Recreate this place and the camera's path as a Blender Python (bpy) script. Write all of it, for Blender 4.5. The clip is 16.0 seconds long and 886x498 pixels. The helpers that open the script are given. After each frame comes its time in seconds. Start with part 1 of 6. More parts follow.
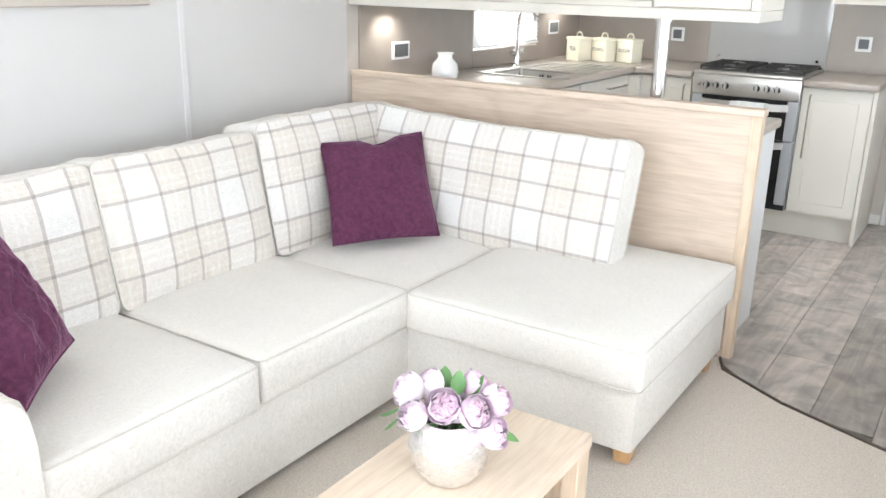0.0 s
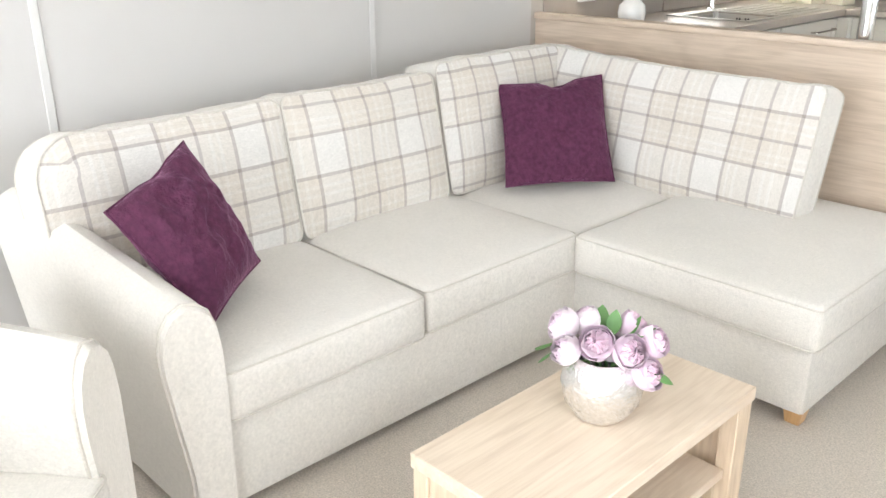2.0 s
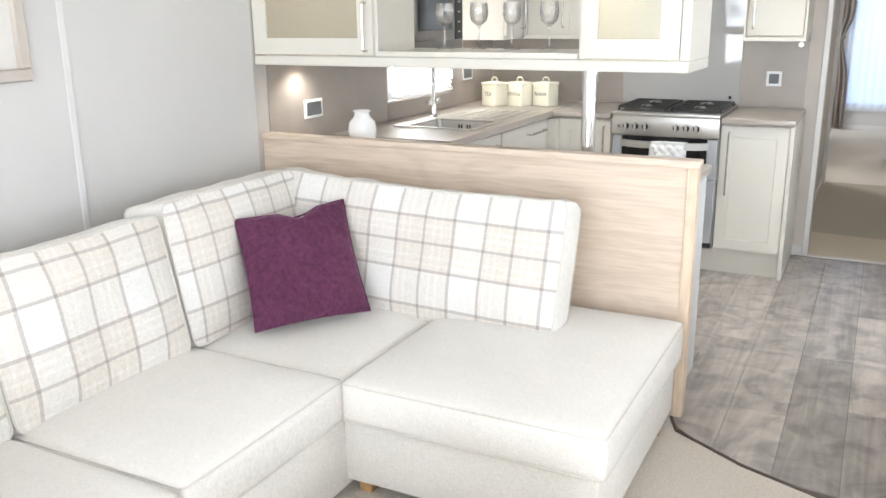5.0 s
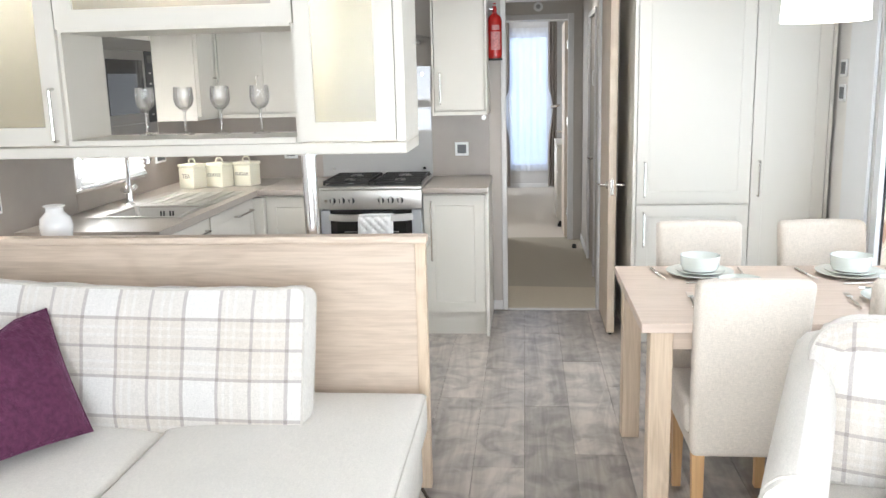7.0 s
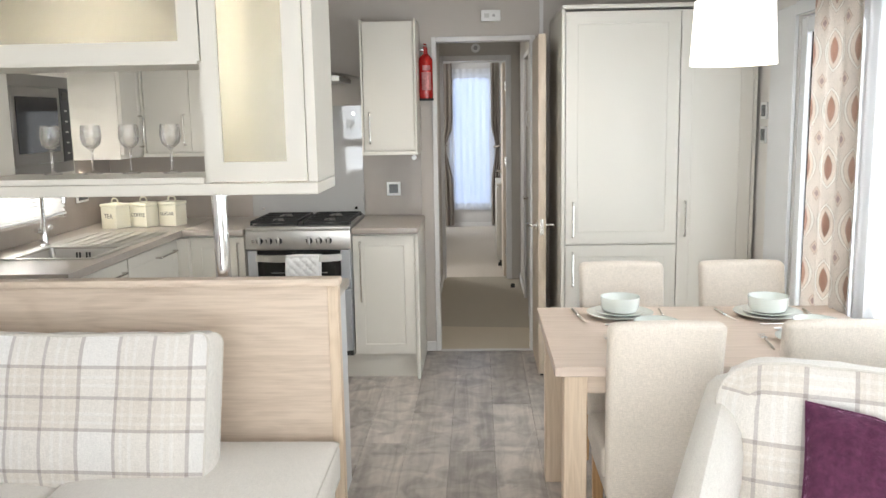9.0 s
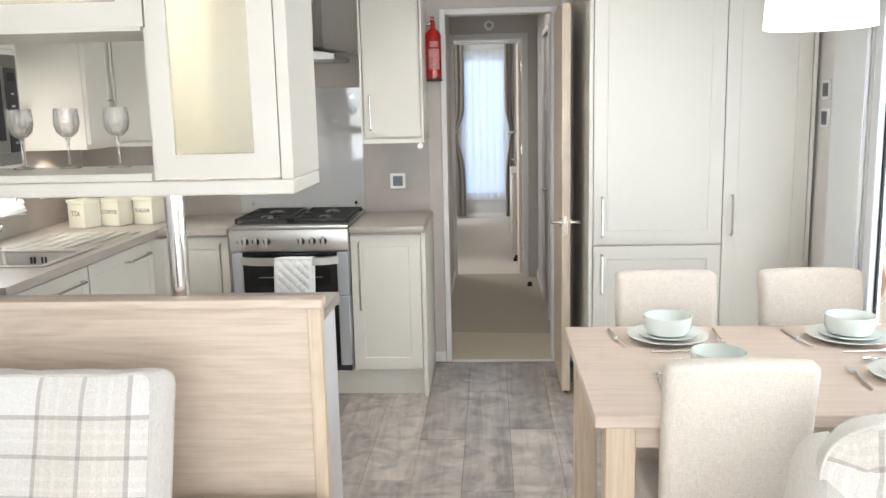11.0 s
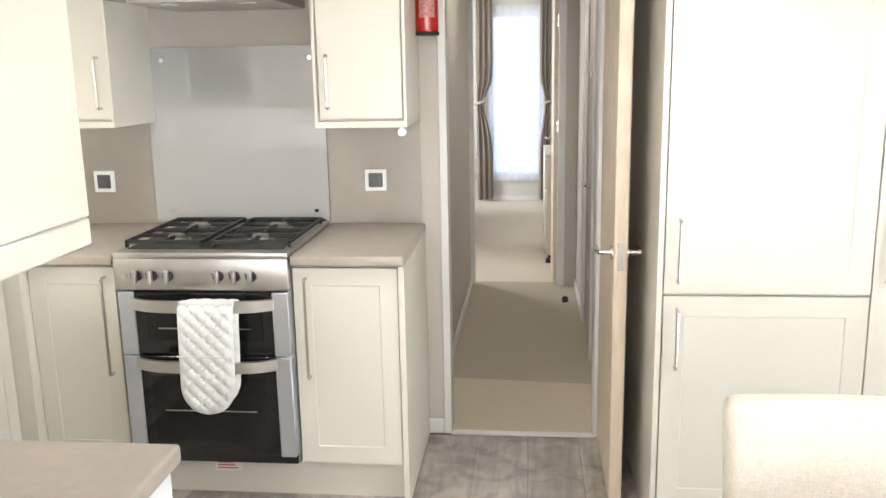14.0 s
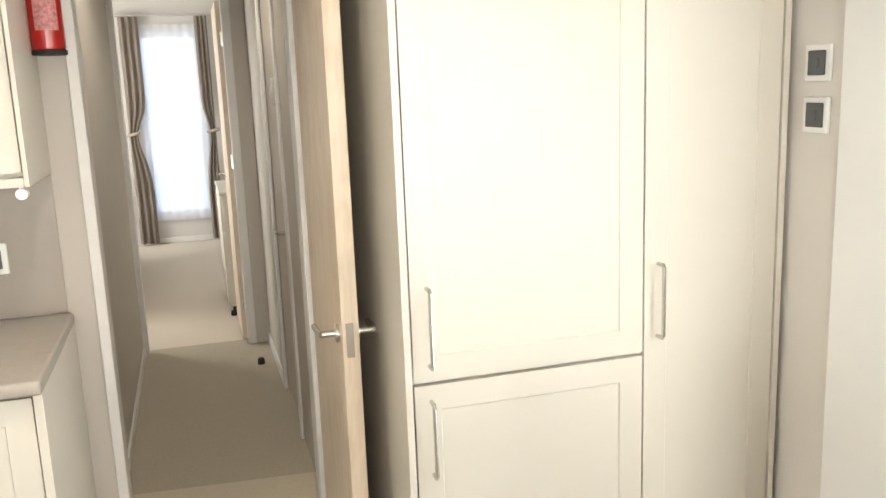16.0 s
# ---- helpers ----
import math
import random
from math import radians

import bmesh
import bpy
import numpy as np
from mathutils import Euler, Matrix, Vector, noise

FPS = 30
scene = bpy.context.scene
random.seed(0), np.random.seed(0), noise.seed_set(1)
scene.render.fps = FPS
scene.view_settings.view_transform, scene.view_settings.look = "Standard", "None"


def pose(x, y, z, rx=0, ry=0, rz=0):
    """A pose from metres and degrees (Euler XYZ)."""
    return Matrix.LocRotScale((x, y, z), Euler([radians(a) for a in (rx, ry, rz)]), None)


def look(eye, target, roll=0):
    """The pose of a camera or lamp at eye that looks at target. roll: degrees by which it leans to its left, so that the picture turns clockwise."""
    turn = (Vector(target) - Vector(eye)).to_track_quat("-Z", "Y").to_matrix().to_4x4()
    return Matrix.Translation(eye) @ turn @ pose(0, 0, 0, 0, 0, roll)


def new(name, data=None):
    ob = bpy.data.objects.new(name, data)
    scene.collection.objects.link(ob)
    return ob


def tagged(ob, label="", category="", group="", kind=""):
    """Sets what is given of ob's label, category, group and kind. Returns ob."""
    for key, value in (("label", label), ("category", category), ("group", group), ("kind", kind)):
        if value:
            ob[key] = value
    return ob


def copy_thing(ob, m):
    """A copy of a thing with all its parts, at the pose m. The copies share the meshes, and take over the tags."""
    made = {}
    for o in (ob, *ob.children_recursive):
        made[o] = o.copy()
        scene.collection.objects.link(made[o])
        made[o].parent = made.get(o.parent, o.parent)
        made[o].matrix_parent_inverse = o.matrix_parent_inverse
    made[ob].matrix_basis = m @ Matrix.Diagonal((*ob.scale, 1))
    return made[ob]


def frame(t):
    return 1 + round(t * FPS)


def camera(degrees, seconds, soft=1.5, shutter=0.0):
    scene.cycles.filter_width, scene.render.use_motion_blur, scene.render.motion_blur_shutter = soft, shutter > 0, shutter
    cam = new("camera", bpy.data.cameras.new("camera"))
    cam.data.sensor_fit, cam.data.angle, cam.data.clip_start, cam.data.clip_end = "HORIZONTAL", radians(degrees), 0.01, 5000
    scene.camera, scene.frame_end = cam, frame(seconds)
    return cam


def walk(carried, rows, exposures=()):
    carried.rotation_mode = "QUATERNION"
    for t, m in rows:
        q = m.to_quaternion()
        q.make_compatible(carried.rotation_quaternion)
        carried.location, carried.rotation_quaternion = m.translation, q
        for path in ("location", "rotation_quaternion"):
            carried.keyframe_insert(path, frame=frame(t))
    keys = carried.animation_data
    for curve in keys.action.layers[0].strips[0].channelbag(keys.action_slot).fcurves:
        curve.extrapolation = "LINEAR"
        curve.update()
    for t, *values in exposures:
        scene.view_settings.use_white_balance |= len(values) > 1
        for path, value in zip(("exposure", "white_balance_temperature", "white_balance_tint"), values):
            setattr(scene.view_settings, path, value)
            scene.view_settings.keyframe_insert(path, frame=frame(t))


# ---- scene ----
cam = camera(55.1, 16.0)
PATH = [
    (0, (0.902, 0.347, 1.404), (-0.136, 1.944, 0.793), 1.3),
    (0.5, (0.923, 0.354, 1.383), (-0.37, 1.729, 0.722), 1.3),
    (1, (0.941, 0.346, 1.367), (-0.449, 1.594, 0.654), 0.8),
    (1.5, (0.951, 0.344, 1.37), (-0.434, 1.584, 0.632), 0.1),
    (2, (0.959, 0.354, 1.376), (-0.386, 1.648, 0.655), -0.3),
    (2.5, (0.957, 0.361, 1.382), (-0.338, 1.722, 0.696), -0.2),
    (3, (0.94, 0.368, 1.395), (-0.308, 1.787, 0.739), 0.0),
    (5.5, (0.674, 0.559, 1.49), (-0.058, 2.354, 0.997), -0.7),
    (6, (0.615, 0.577, 1.502), (0.064, 2.448, 1.059), -0.8),
    (6.5, (0.53, 0.597, 1.53), (0.207, 2.526, 1.112), -1.6),
    (7, (0.553, 0.555, 1.525), (0.359, 2.506, 1.131), -1.4),
    (7.5, (0.583, 0.554, 1.531), (0.476, 2.519, 1.169), -1.2),
    (8, (0.647, 0.574, 1.542), (0.581, 2.546, 1.219), -0.7),
    (8.5, (0.696, 0.594, 1.536), (0.62, 2.569, 1.228), -0.8),
    (10.8, (0.632, 1.115, 1.498), (0.527, 3.086, 1.176), -1.5),
    (11, (0.676, 1.223, 1.506), (0.561, 3.19, 1.168), -1.3),
    (11.5, (0.699, 1.479, 1.52), (0.572, 3.441, 1.156), -0.7),
    (12, (0.714, 1.752, 1.501), (0.56, 3.712, 1.133), -0.8),
    (12.5, (0.701, 1.994, 1.516), (0.568, 3.957, 1.153), -1.3),
    (13, (0.746, 2.259, 1.508), (0.607, 4.22, 1.14), -0.8),
    (13.5, (0.78, 2.468, 1.508), (0.594, 4.419, 1.113), -0.4),
    (14, (0.753, 2.73, 1.506), (0.551, 4.675, 1.089), -1.1),
    (14.5, (0.757, 2.972, 1.502), (0.598, 4.922, 1.088), -1.1),
    (15, (0.779, 3.135, 1.512), (0.717, 5.094, 1.111), -0.7),
    (15.5, (0.699, 3.283, 1.486), (0.973, 5.23, 1.119), -0.8),
    (16, (0.703, 3.448, 1.519), (1.255, 5.33, 1.131), -2.2),
]
# the clip's camera lifts its exposure and warms its white as it nears the kitchen
EXPOSURES = [(0.0, 0.36, 6150, 10), (0.5, 0.22, 6300, 10), (1.0, 0.12, 6400, 10), (3.0, 0.16, 6450, 10), (5.5, 0.37, 6200, 10), (6.0, 0.38, 6200, 10), (6.5, 0.27, 6150, 10), (7.5, 0.14, 6250, 10), (8.0, -0.08, 6500, 10), (8.5, -0.10, 6500, 10), (11.0, 0.08, 6350, 10), (12.5, 0.18, 6250, 10), (13.5, 0.40, 6550, 10), (14.5, 0.66, 6900, 10), (15.0, 0.67, 6950, 10), (15.5, 0.68, 6950, 10), (16.0, 0.46, 7300, 10)]
walk(cam, [(t, look(eye, target, roll)) for t, eye, target, roll in PATH], EXPOSURES)

# ---- world, sun, large lights ----
world = bpy.data.worlds.new("sky")
scene.world = world
world.use_nodes = True
wn = world.node_tree
sky = wn.nodes.new("ShaderNodeTexSky")
sky.sky_type = "NISHITA"
sky.sun_disc = False
sky.sun_elevation = radians(38)
sky.sun_rotation = radians(150)
wn.links.new(sky.outputs[0], wn.nodes["Background"].inputs[0])
wn.nodes["Background"].inputs[1].default_value = 0.15

sun_data = bpy.data.lights.new("sun", "SUN")
sun_data.energy = 1.0
sun_data.angle = radians(15)
sun_data.color = (1.0, 0.96, 0.9)
sun = new("sun", sun_data)
sun.matrix_basis = look((3, -6, 6), (0, 0, 0))


def window_light(name, centre, target, w, h, watts, col=(0.955, 0.985, 1.0)):
    d = bpy.data.lights.new(name, "AREA")
    d.shape, d.size, d.size_y, d.energy, d.color = "RECTANGLE", w, h, watts, col
    ob = new(name, d)
    ob.matrix_basis = look(centre, target)
    return ob


window_light("front_window_light", (0.25, -1.52, 1.06), (0.25, 5, -0.9), 3.2, 2.0, 130)
window_light("side_window_light", (2.16, 0.6, 1.4), (-2, 0.6, 1.1), 1.5, 1.1, 26)
window_light("dining_window_light", (2.34, 3.15, 1.35), (-2, 3.6, 0.6), 1.6, 1.2, 34, (0.90, 0.96, 1.0))
window_light("side_door_light", (2.36, 4.40, 1.05), (-2, 5.2, 0.6), 0.62, 1.7, 17, (0.84, 0.93, 1.0))
window_light("kitchen_window_light", (-1.84, 5.0, 1.45), (2, 5.6, 0.9), 0.8, 0.8, 34, (1.0, 0.95, 0.86))
# fill lamp that brightens the bedroom and corridor from an unseen side
window_light("bedroom_fill_light", (-1.6, 10.6, 1.4), (2, 10.6, 0.6), 1.2, 1.0, 75)


# ---- materials ----
def mat(name, col, rough=0.5, metal=0.0, bump=0.0, bscale=200.0, var=0.06, vscale=6.0, spec=0.5, sheen=0.0, coat=0.0):
    """A surface with colour drift at two scales and a fine relief."""
    m = bpy.data.materials.new(name)
    m.use_nodes = True
    nt = m.node_tree
    b = nt.nodes["Principled BSDF"]
    b.inputs["Roughness"].default_value = rough
    b.inputs["Metallic"].default_value = metal
    b.inputs["Specular IOR Level"].default_value = spec
    b.inputs["Sheen Weight"].default_value = sheen
    b.inputs["Coat Weight"].default_value = coat
    tc = nt.nodes.new("ShaderNodeTexCoord")
    n1 = nt.nodes.new("ShaderNodeTexNoise")
    n1.inputs["Scale"].default_value = vscale
    n1.inputs["Detail"].default_value = 6
    nt.links.new(tc.outputs["Object"], n1.inputs["Vector"])
    mix = nt.nodes.new("ShaderNodeMix")
    mix.data_type = "RGBA"
    mix.inputs[6].default_value = (*[c * (1 - var) for c in col], 1)
    mix.inputs[7].default_value = (*[min(1, c * (1 + var)) for c in col], 1)
    nt.links.new(n1.outputs[0], mix.inputs[0])
    nt.links.new(mix.outputs[2], b.inputs["Base Color"])
    if bump:
        n2 = nt.nodes.new("ShaderNodeTexNoise")
        n2.inputs["Scale"].default_value = bscale
        n2.inputs["Detail"].default_value = 3
        nt.links.new(tc.outputs["Object"], n2.inputs["Vector"])
        bp = nt.nodes.new("ShaderNodeBump")
        bp.inputs["Strength"].default_value = bump
        bp.inputs["Distance"].default_value = 0.004
        nt.links.new(n2.outputs[0], bp.inputs["Height"])
        nt.links.new(bp.outputs[0], b.inputs["Normal"])
    return m


def ramp(nt, stops, mode="LINEAR"):
    r = nt.nodes.new("ShaderNodeValToRGB")
    r.color_ramp.interpolation = mode
    e = r.color_ramp.elements
    while len(e) < len(stops):
        e.new(0.5)
    for k, (p, c) in zip(e, stops):
        k.position, k.color = p, (*c, 1)
    return r


def wood(name, axis, light, dark, rough=0.45, grain=1.0, per_object=0.0, blotch=0.0, figure=0.10):
    """Veneer with its grain along an axis: long fine streaks, cathedral figure and a few knots."""
    m = bpy.data.materials.new(name)
    m.use_nodes = True
    nt = m.node_tree
    L = nt.links.new
    b = nt.nodes["Principled BSDF"]
    b.inputs["Roughness"].default_value = rough
    tc = nt.nodes.new("ShaderNodeTexCoord")
    mp = nt.nodes.new("ShaderNodeMapping")
    s = [60.0, 60.0, 60.0]
    s["xyz".index(axis)] = 2.6
    mp.inputs["Scale"].default_value = [v * grain for v in s]
    oi = nt.nodes.new("ShaderNodeObjectInfo")
    sh = nt.nodes.new("ShaderNodeVectorMath")
    sh.operation = "SCALE"
    sh.inputs[3].default_value = 1.0
    cmb = nt.nodes.new("ShaderNodeCombineXYZ")
    mul = nt.nodes.new("ShaderNodeMath")
    mul.operation = "MULTIPLY"
    mul.inputs[1].default_value = 9.0 * per_object
    L(oi.outputs["Random"], mul.inputs[0])
    for k in range(3):
        L(mul.outputs[0], cmb.inputs[k])
    add = nt.nodes.new("ShaderNodeVectorMath")
    L(tc.outputs["Object"], add.inputs[0])
    L(cmb.outputs[0], add.inputs[1])
    L(add.outputs[0], mp.inputs["Vector"])
    n1 = nt.nodes.new("ShaderNodeTexNoise")
    n1.inputs["Scale"].default_value = 1.0
    n1.inputs["Detail"].default_value = 8
    n1.inputs["Roughness"].default_value = 0.62
    n1.inputs["Distortion"].default_value = 0.5
    L(mp.outputs[0], n1.inputs["Vector"])
    mp2 = nt.nodes.new("ShaderNodeMapping")
    s2 = [5.0, 5.0, 5.0]
    s2["xyz".index(axis)] = 0.9
    mp2.inputs["Scale"].default_value = s2
    L(add.outputs[0], mp2.inputs["Vector"])
    n2 = nt.nodes.new("ShaderNodeTexNoise")
    n2.inputs["Scale"].default_value = 1.0
    n2.inputs["Detail"].default_value = 3
    n2.inputs["Distortion"].default_value = 1.2
    L(mp2.outputs[0], n2.inputs["Vector"])
    rings = nt.nodes.new("ShaderNodeMath")
    rings.operation = "SINE"
    rm = nt.nodes.new("ShaderNodeMath")
    rm.operation = "MULTIPLY"
    rm.inputs[1].default_value = 50.0
    L(n2.outputs[0], rm.inputs[0])
    L(rm.outputs[0], rings.inputs[0])
    r2 = nt.nodes.new("ShaderNodeMath")
    r2.operation = "MULTIPLY_ADD"
    r2.inputs[1].default_value = figure
    L(rings.outputs[0], r2.inputs[0])
    L(n1.outputs[0], r2.inputs[2])
    mid = [(a + c) / 2 for a, c in zip(light, dark)]
    cr = ramp(nt, [(0.28, dark), (0.45, mid), (0.62, light), (0.9, [min(1, v * 1.06) for v in light])])
    L(r2.outputs[0], cr.inputs[0])
    out = cr
    if per_object:
        hsv = nt.nodes.new("ShaderNodeHueSaturation")
        mr = nt.nodes.new("ShaderNodeMapRange")
        mr.inputs[3].default_value = 1 - 0.20 * per_object
        mr.inputs[4].default_value = 1 + 0.20 * per_object
        L(oi.outputs["Random"], mr.inputs[0])
        L(mr.outputs[0], hsv.inputs["Value"])
        L(cr.outputs[0], hsv.inputs["Color"])
        out = hsv
    last = out.outputs[0]
    if blotch:
        n3 = nt.nodes.new("ShaderNodeTexNoise")
        n3.inputs["Scale"].default_value = 7.5
        n3.inputs["Detail"].default_value = 5
        n3.inputs["Distortion"].default_value = 0.8
        L(nt.nodes.new("ShaderNodeTexCoord").outputs["Object"], n3.inputs["Vector"])
        c3 = ramp(nt, [(0.34, (1 - blotch,) * 3), (0.50, (1.0, 1.0, 1.0)), (0.64, (1 + blotch * 0.75, 1 + blotch * 0.7, 1 + blotch * 0.62))])
        L(n3.outputs[0], c3.inputs[0])
        mx = nt.nodes.new("ShaderNodeMix")
        mx.data_type, mx.blend_type = "RGBA", "MULTIPLY"
        mx.inputs[0].default_value = 1.0
        L(last, mx.inputs[6])
        L(c3.outputs[0], mx.inputs[7])
        last = mx.outputs[2]
    L(last, b.inputs["Base Color"])
    bp = nt.nodes.new("ShaderNodeBump")
    bp.inputs["Strength"].default_value = 0.12
    bp.inputs["Distance"].default_value = 0.002
    L(n1.outputs[0], bp.inputs["Height"])
    L(bp.outputs[0], b.inputs["Normal"])
    return m


def fabric(name, col, weave=900.0, var=0.05, rough=0.95, sheen=0.15, bump=0.35, slub=0.06):
    """Woven cloth: crossed threads, with thicker slubs that show from a few steps off."""
    m = mat(name, col, rough=rough, var=var, vscale=5.0, sheen=sheen, spec=0.2)
    nt = m.node_tree
    L = nt.links.new
    b = nt.nodes["Principled BSDF"]
    tc = nt.nodes.new("ShaderNodeTexCoord")

    def threads(scales):
        hs = []
        for sc in scales:
            mp = nt.nodes.new("ShaderNodeMapping")
            mp.inputs["Scale"].default_value = sc
            L(tc.outputs["Object"], mp.inputs["Vector"])
            n = nt.nodes.new("ShaderNodeTexNoise")
            n.inputs["Scale"].default_value = 1.0
            n.inputs["Detail"].default_value = 2
            L(mp.outputs[0], n.inputs["Vector"])
            hs.append(n)
        ad = nt.nodes.new("ShaderNodeMath")
        L(hs[0].outputs[0], ad.inputs[0])
        L(hs[1].outputs[0], ad.inputs[1])
        return ad.outputs[0]

    fine = threads(((weave, weave * 0.12, weave * 0.12), (weave * 0.12, weave, weave * 0.6)))
    coarse = threads(((420.0, 45.0, 45.0), (50.0, 400.0, 400.0)))
    bp = nt.nodes.new("ShaderNodeBump")
    bp.inputs["Strength"].default_value = bump
    bp.inputs["Distance"].default_value = 0.002
    L(fine, bp.inputs["Height"])
    bq = nt.nodes.new("ShaderNodeBump")
    bq.inputs["Strength"].default_value = min(1.0, slub * 3)
    bq.inputs["Distance"].default_value = 0.0015
    L(coarse, bq.inputs["Height"])
    L(bp.outputs[0], bq.inputs["Normal"])
    L(bq.outputs[0], b.inputs["Normal"])
    last = b.inputs["Base Color"].links[0].from_socket
    for h, lo, hi in ((fine, 0.88, 1.08), (coarse, 1 - slub, 1 + slub * 0.8)):
        mr = nt.nodes.new("ShaderNodeMapRange")
        mr.inputs[1].default_value, mr.inputs[2].default_value = 0.7, 1.3
        mr.inputs[3].default_value, mr.inputs[4].default_value = lo, hi
        L(h, mr.inputs[0])
        mx = nt.nodes.new("ShaderNodeMix")
        mx.data_type, mx.blend_type = "RGBA", "MULTIPLY"
        mx.inputs[0].default_value = 1.0
        L(last, mx.inputs[6])
        L(mr.outputs[0], mx.inputs[7])
        last = mx.outputs[2]
    L(last, b.inputs["Base Color"])
    return m


def plaid(name):
    """Checked wool-look cloth, laid out in metres on the UV map."""
    m = fabric(name, (0.73, 0.71, 0.68), var=0.03)
    nt = m.node_tree
    L = nt.links.new
    b = nt.nodes["Principled BSDF"]
    base = b.inputs["Base Color"].links[0].from_socket
    tc = nt.nodes.new("ShaderNodeTexCoord")
    sp = nt.nodes.new("ShaderNodeSeparateXYZ")
    L(tc.outputs["UV"], sp.inputs[0])
    W, P, B, G = (1.0, 1.0, 1.0), (0.99, 0.98, 0.965), (0.95, 0.926, 0.895), (0.70, 0.665, 0.66)
    cols = []
    for k, period, c1, c2 in ((0, 0.345, 0.345, 0.665), (1, 0.33, 0.40, 0.70)):
        dv = nt.nodes.new("ShaderNodeMath")
        dv.operation = "DIVIDE"
        dv.inputs[1].default_value = period
        L(sp.outputs[k], dv.inputs[0])
        fr = nt.nodes.new("ShaderNodeMath")
        fr.operation = "FRACT"
        L(dv.outputs[0], fr.inputs[0])
        cr = ramp(nt, [(0.0, G), (0.033, W), (c1, G), (c1 + 0.033, B), (c1 + 0.07, P), (c1 + 0.10, B), (c1 + 0.15, P), (c1 + 0.18, B),
                       (c2, G), (c2 + 0.033, B), (c2 + 0.12, P), (c2 + 0.15, B), (c2 + 0.20, P), (c2 + 0.23, B), (0.985, B)], "CONSTANT")
        L(fr.outputs[0], cr.inputs[0])
        cols.append(cr)
    last = base
    for cr in cols:
        mx = nt.nodes.new("ShaderNodeMix")
        mx.data_type, mx.blend_type = "RGBA", "MULTIPLY"
        mx.inputs[0].default_value = 1.0
        L(last, mx.inputs[6])
        L(cr.outputs[0], mx.inputs[7])
        last = mx.outputs[2]
    L(last, b.inputs["Base Color"])
    return m


def glassy(name, col=(1, 1, 1), rough=0.0, ior=1.45):
    m = bpy.data.materials.new(name)
    m.use_nodes = True
    b = m.node_tree.nodes["Principled BSDF"]
    b.inputs["Base Color"].default_value = (*col, 1)
    b.inputs["Roughness"].default_value = rough
    b.inputs["Transmission Weight"].default_value = 1.0
    b.inputs["IOR"].default_value = ior
    return m


def glow(name, col, strength):
    m = bpy.data.materials.new(name)
    m.use_nodes = True
    b = m.node_tree.nodes["Principled BSDF"]
    b.inputs["Base Color"].default_value = (*col, 1)
    b.inputs["Emission Color"].default_value = (*col, 1)
    b.inputs["Emission Strength"].default_value = strength
    return m


def sheer(name, col, see):
    """Net cloth: part of the light goes straight through, part is scattered."""
    m = bpy.data.materials.new(name)
    m.use_nodes = True
    nt = m.node_tree
    for n in list(nt.nodes):
        nt.nodes.remove(n)
    out = nt.nodes.new("ShaderNodeOutputMaterial")
    tr = nt.nodes.new("ShaderNodeBsdfTransparent")
    tl = nt.nodes.new("ShaderNodeBsdfTranslucent")
    df = nt.nodes.new("ShaderNodeBsdfDiffuse")
    tl.inputs[0].default_value = (*col, 1)
    df.inputs[0].default_value = (*col, 1)
    a = nt.nodes.new("ShaderNodeMixShader")
    a.inputs[0].default_value = 0.4
    nt.links.new(tl.outputs[0], a.inputs[1])
    nt.links.new(df.outputs[0], a.inputs[2])
    c = nt.nodes.new("ShaderNodeMixShader")
    c.inputs[0].default_value = 1 - see
    nt.links.new(tr.outputs[0], c.inputs[1])
    nt.links.new(a.outputs[0], c.inputs[2])
    nt.links.new(c.outputs[0], out.inputs[0])
    return m


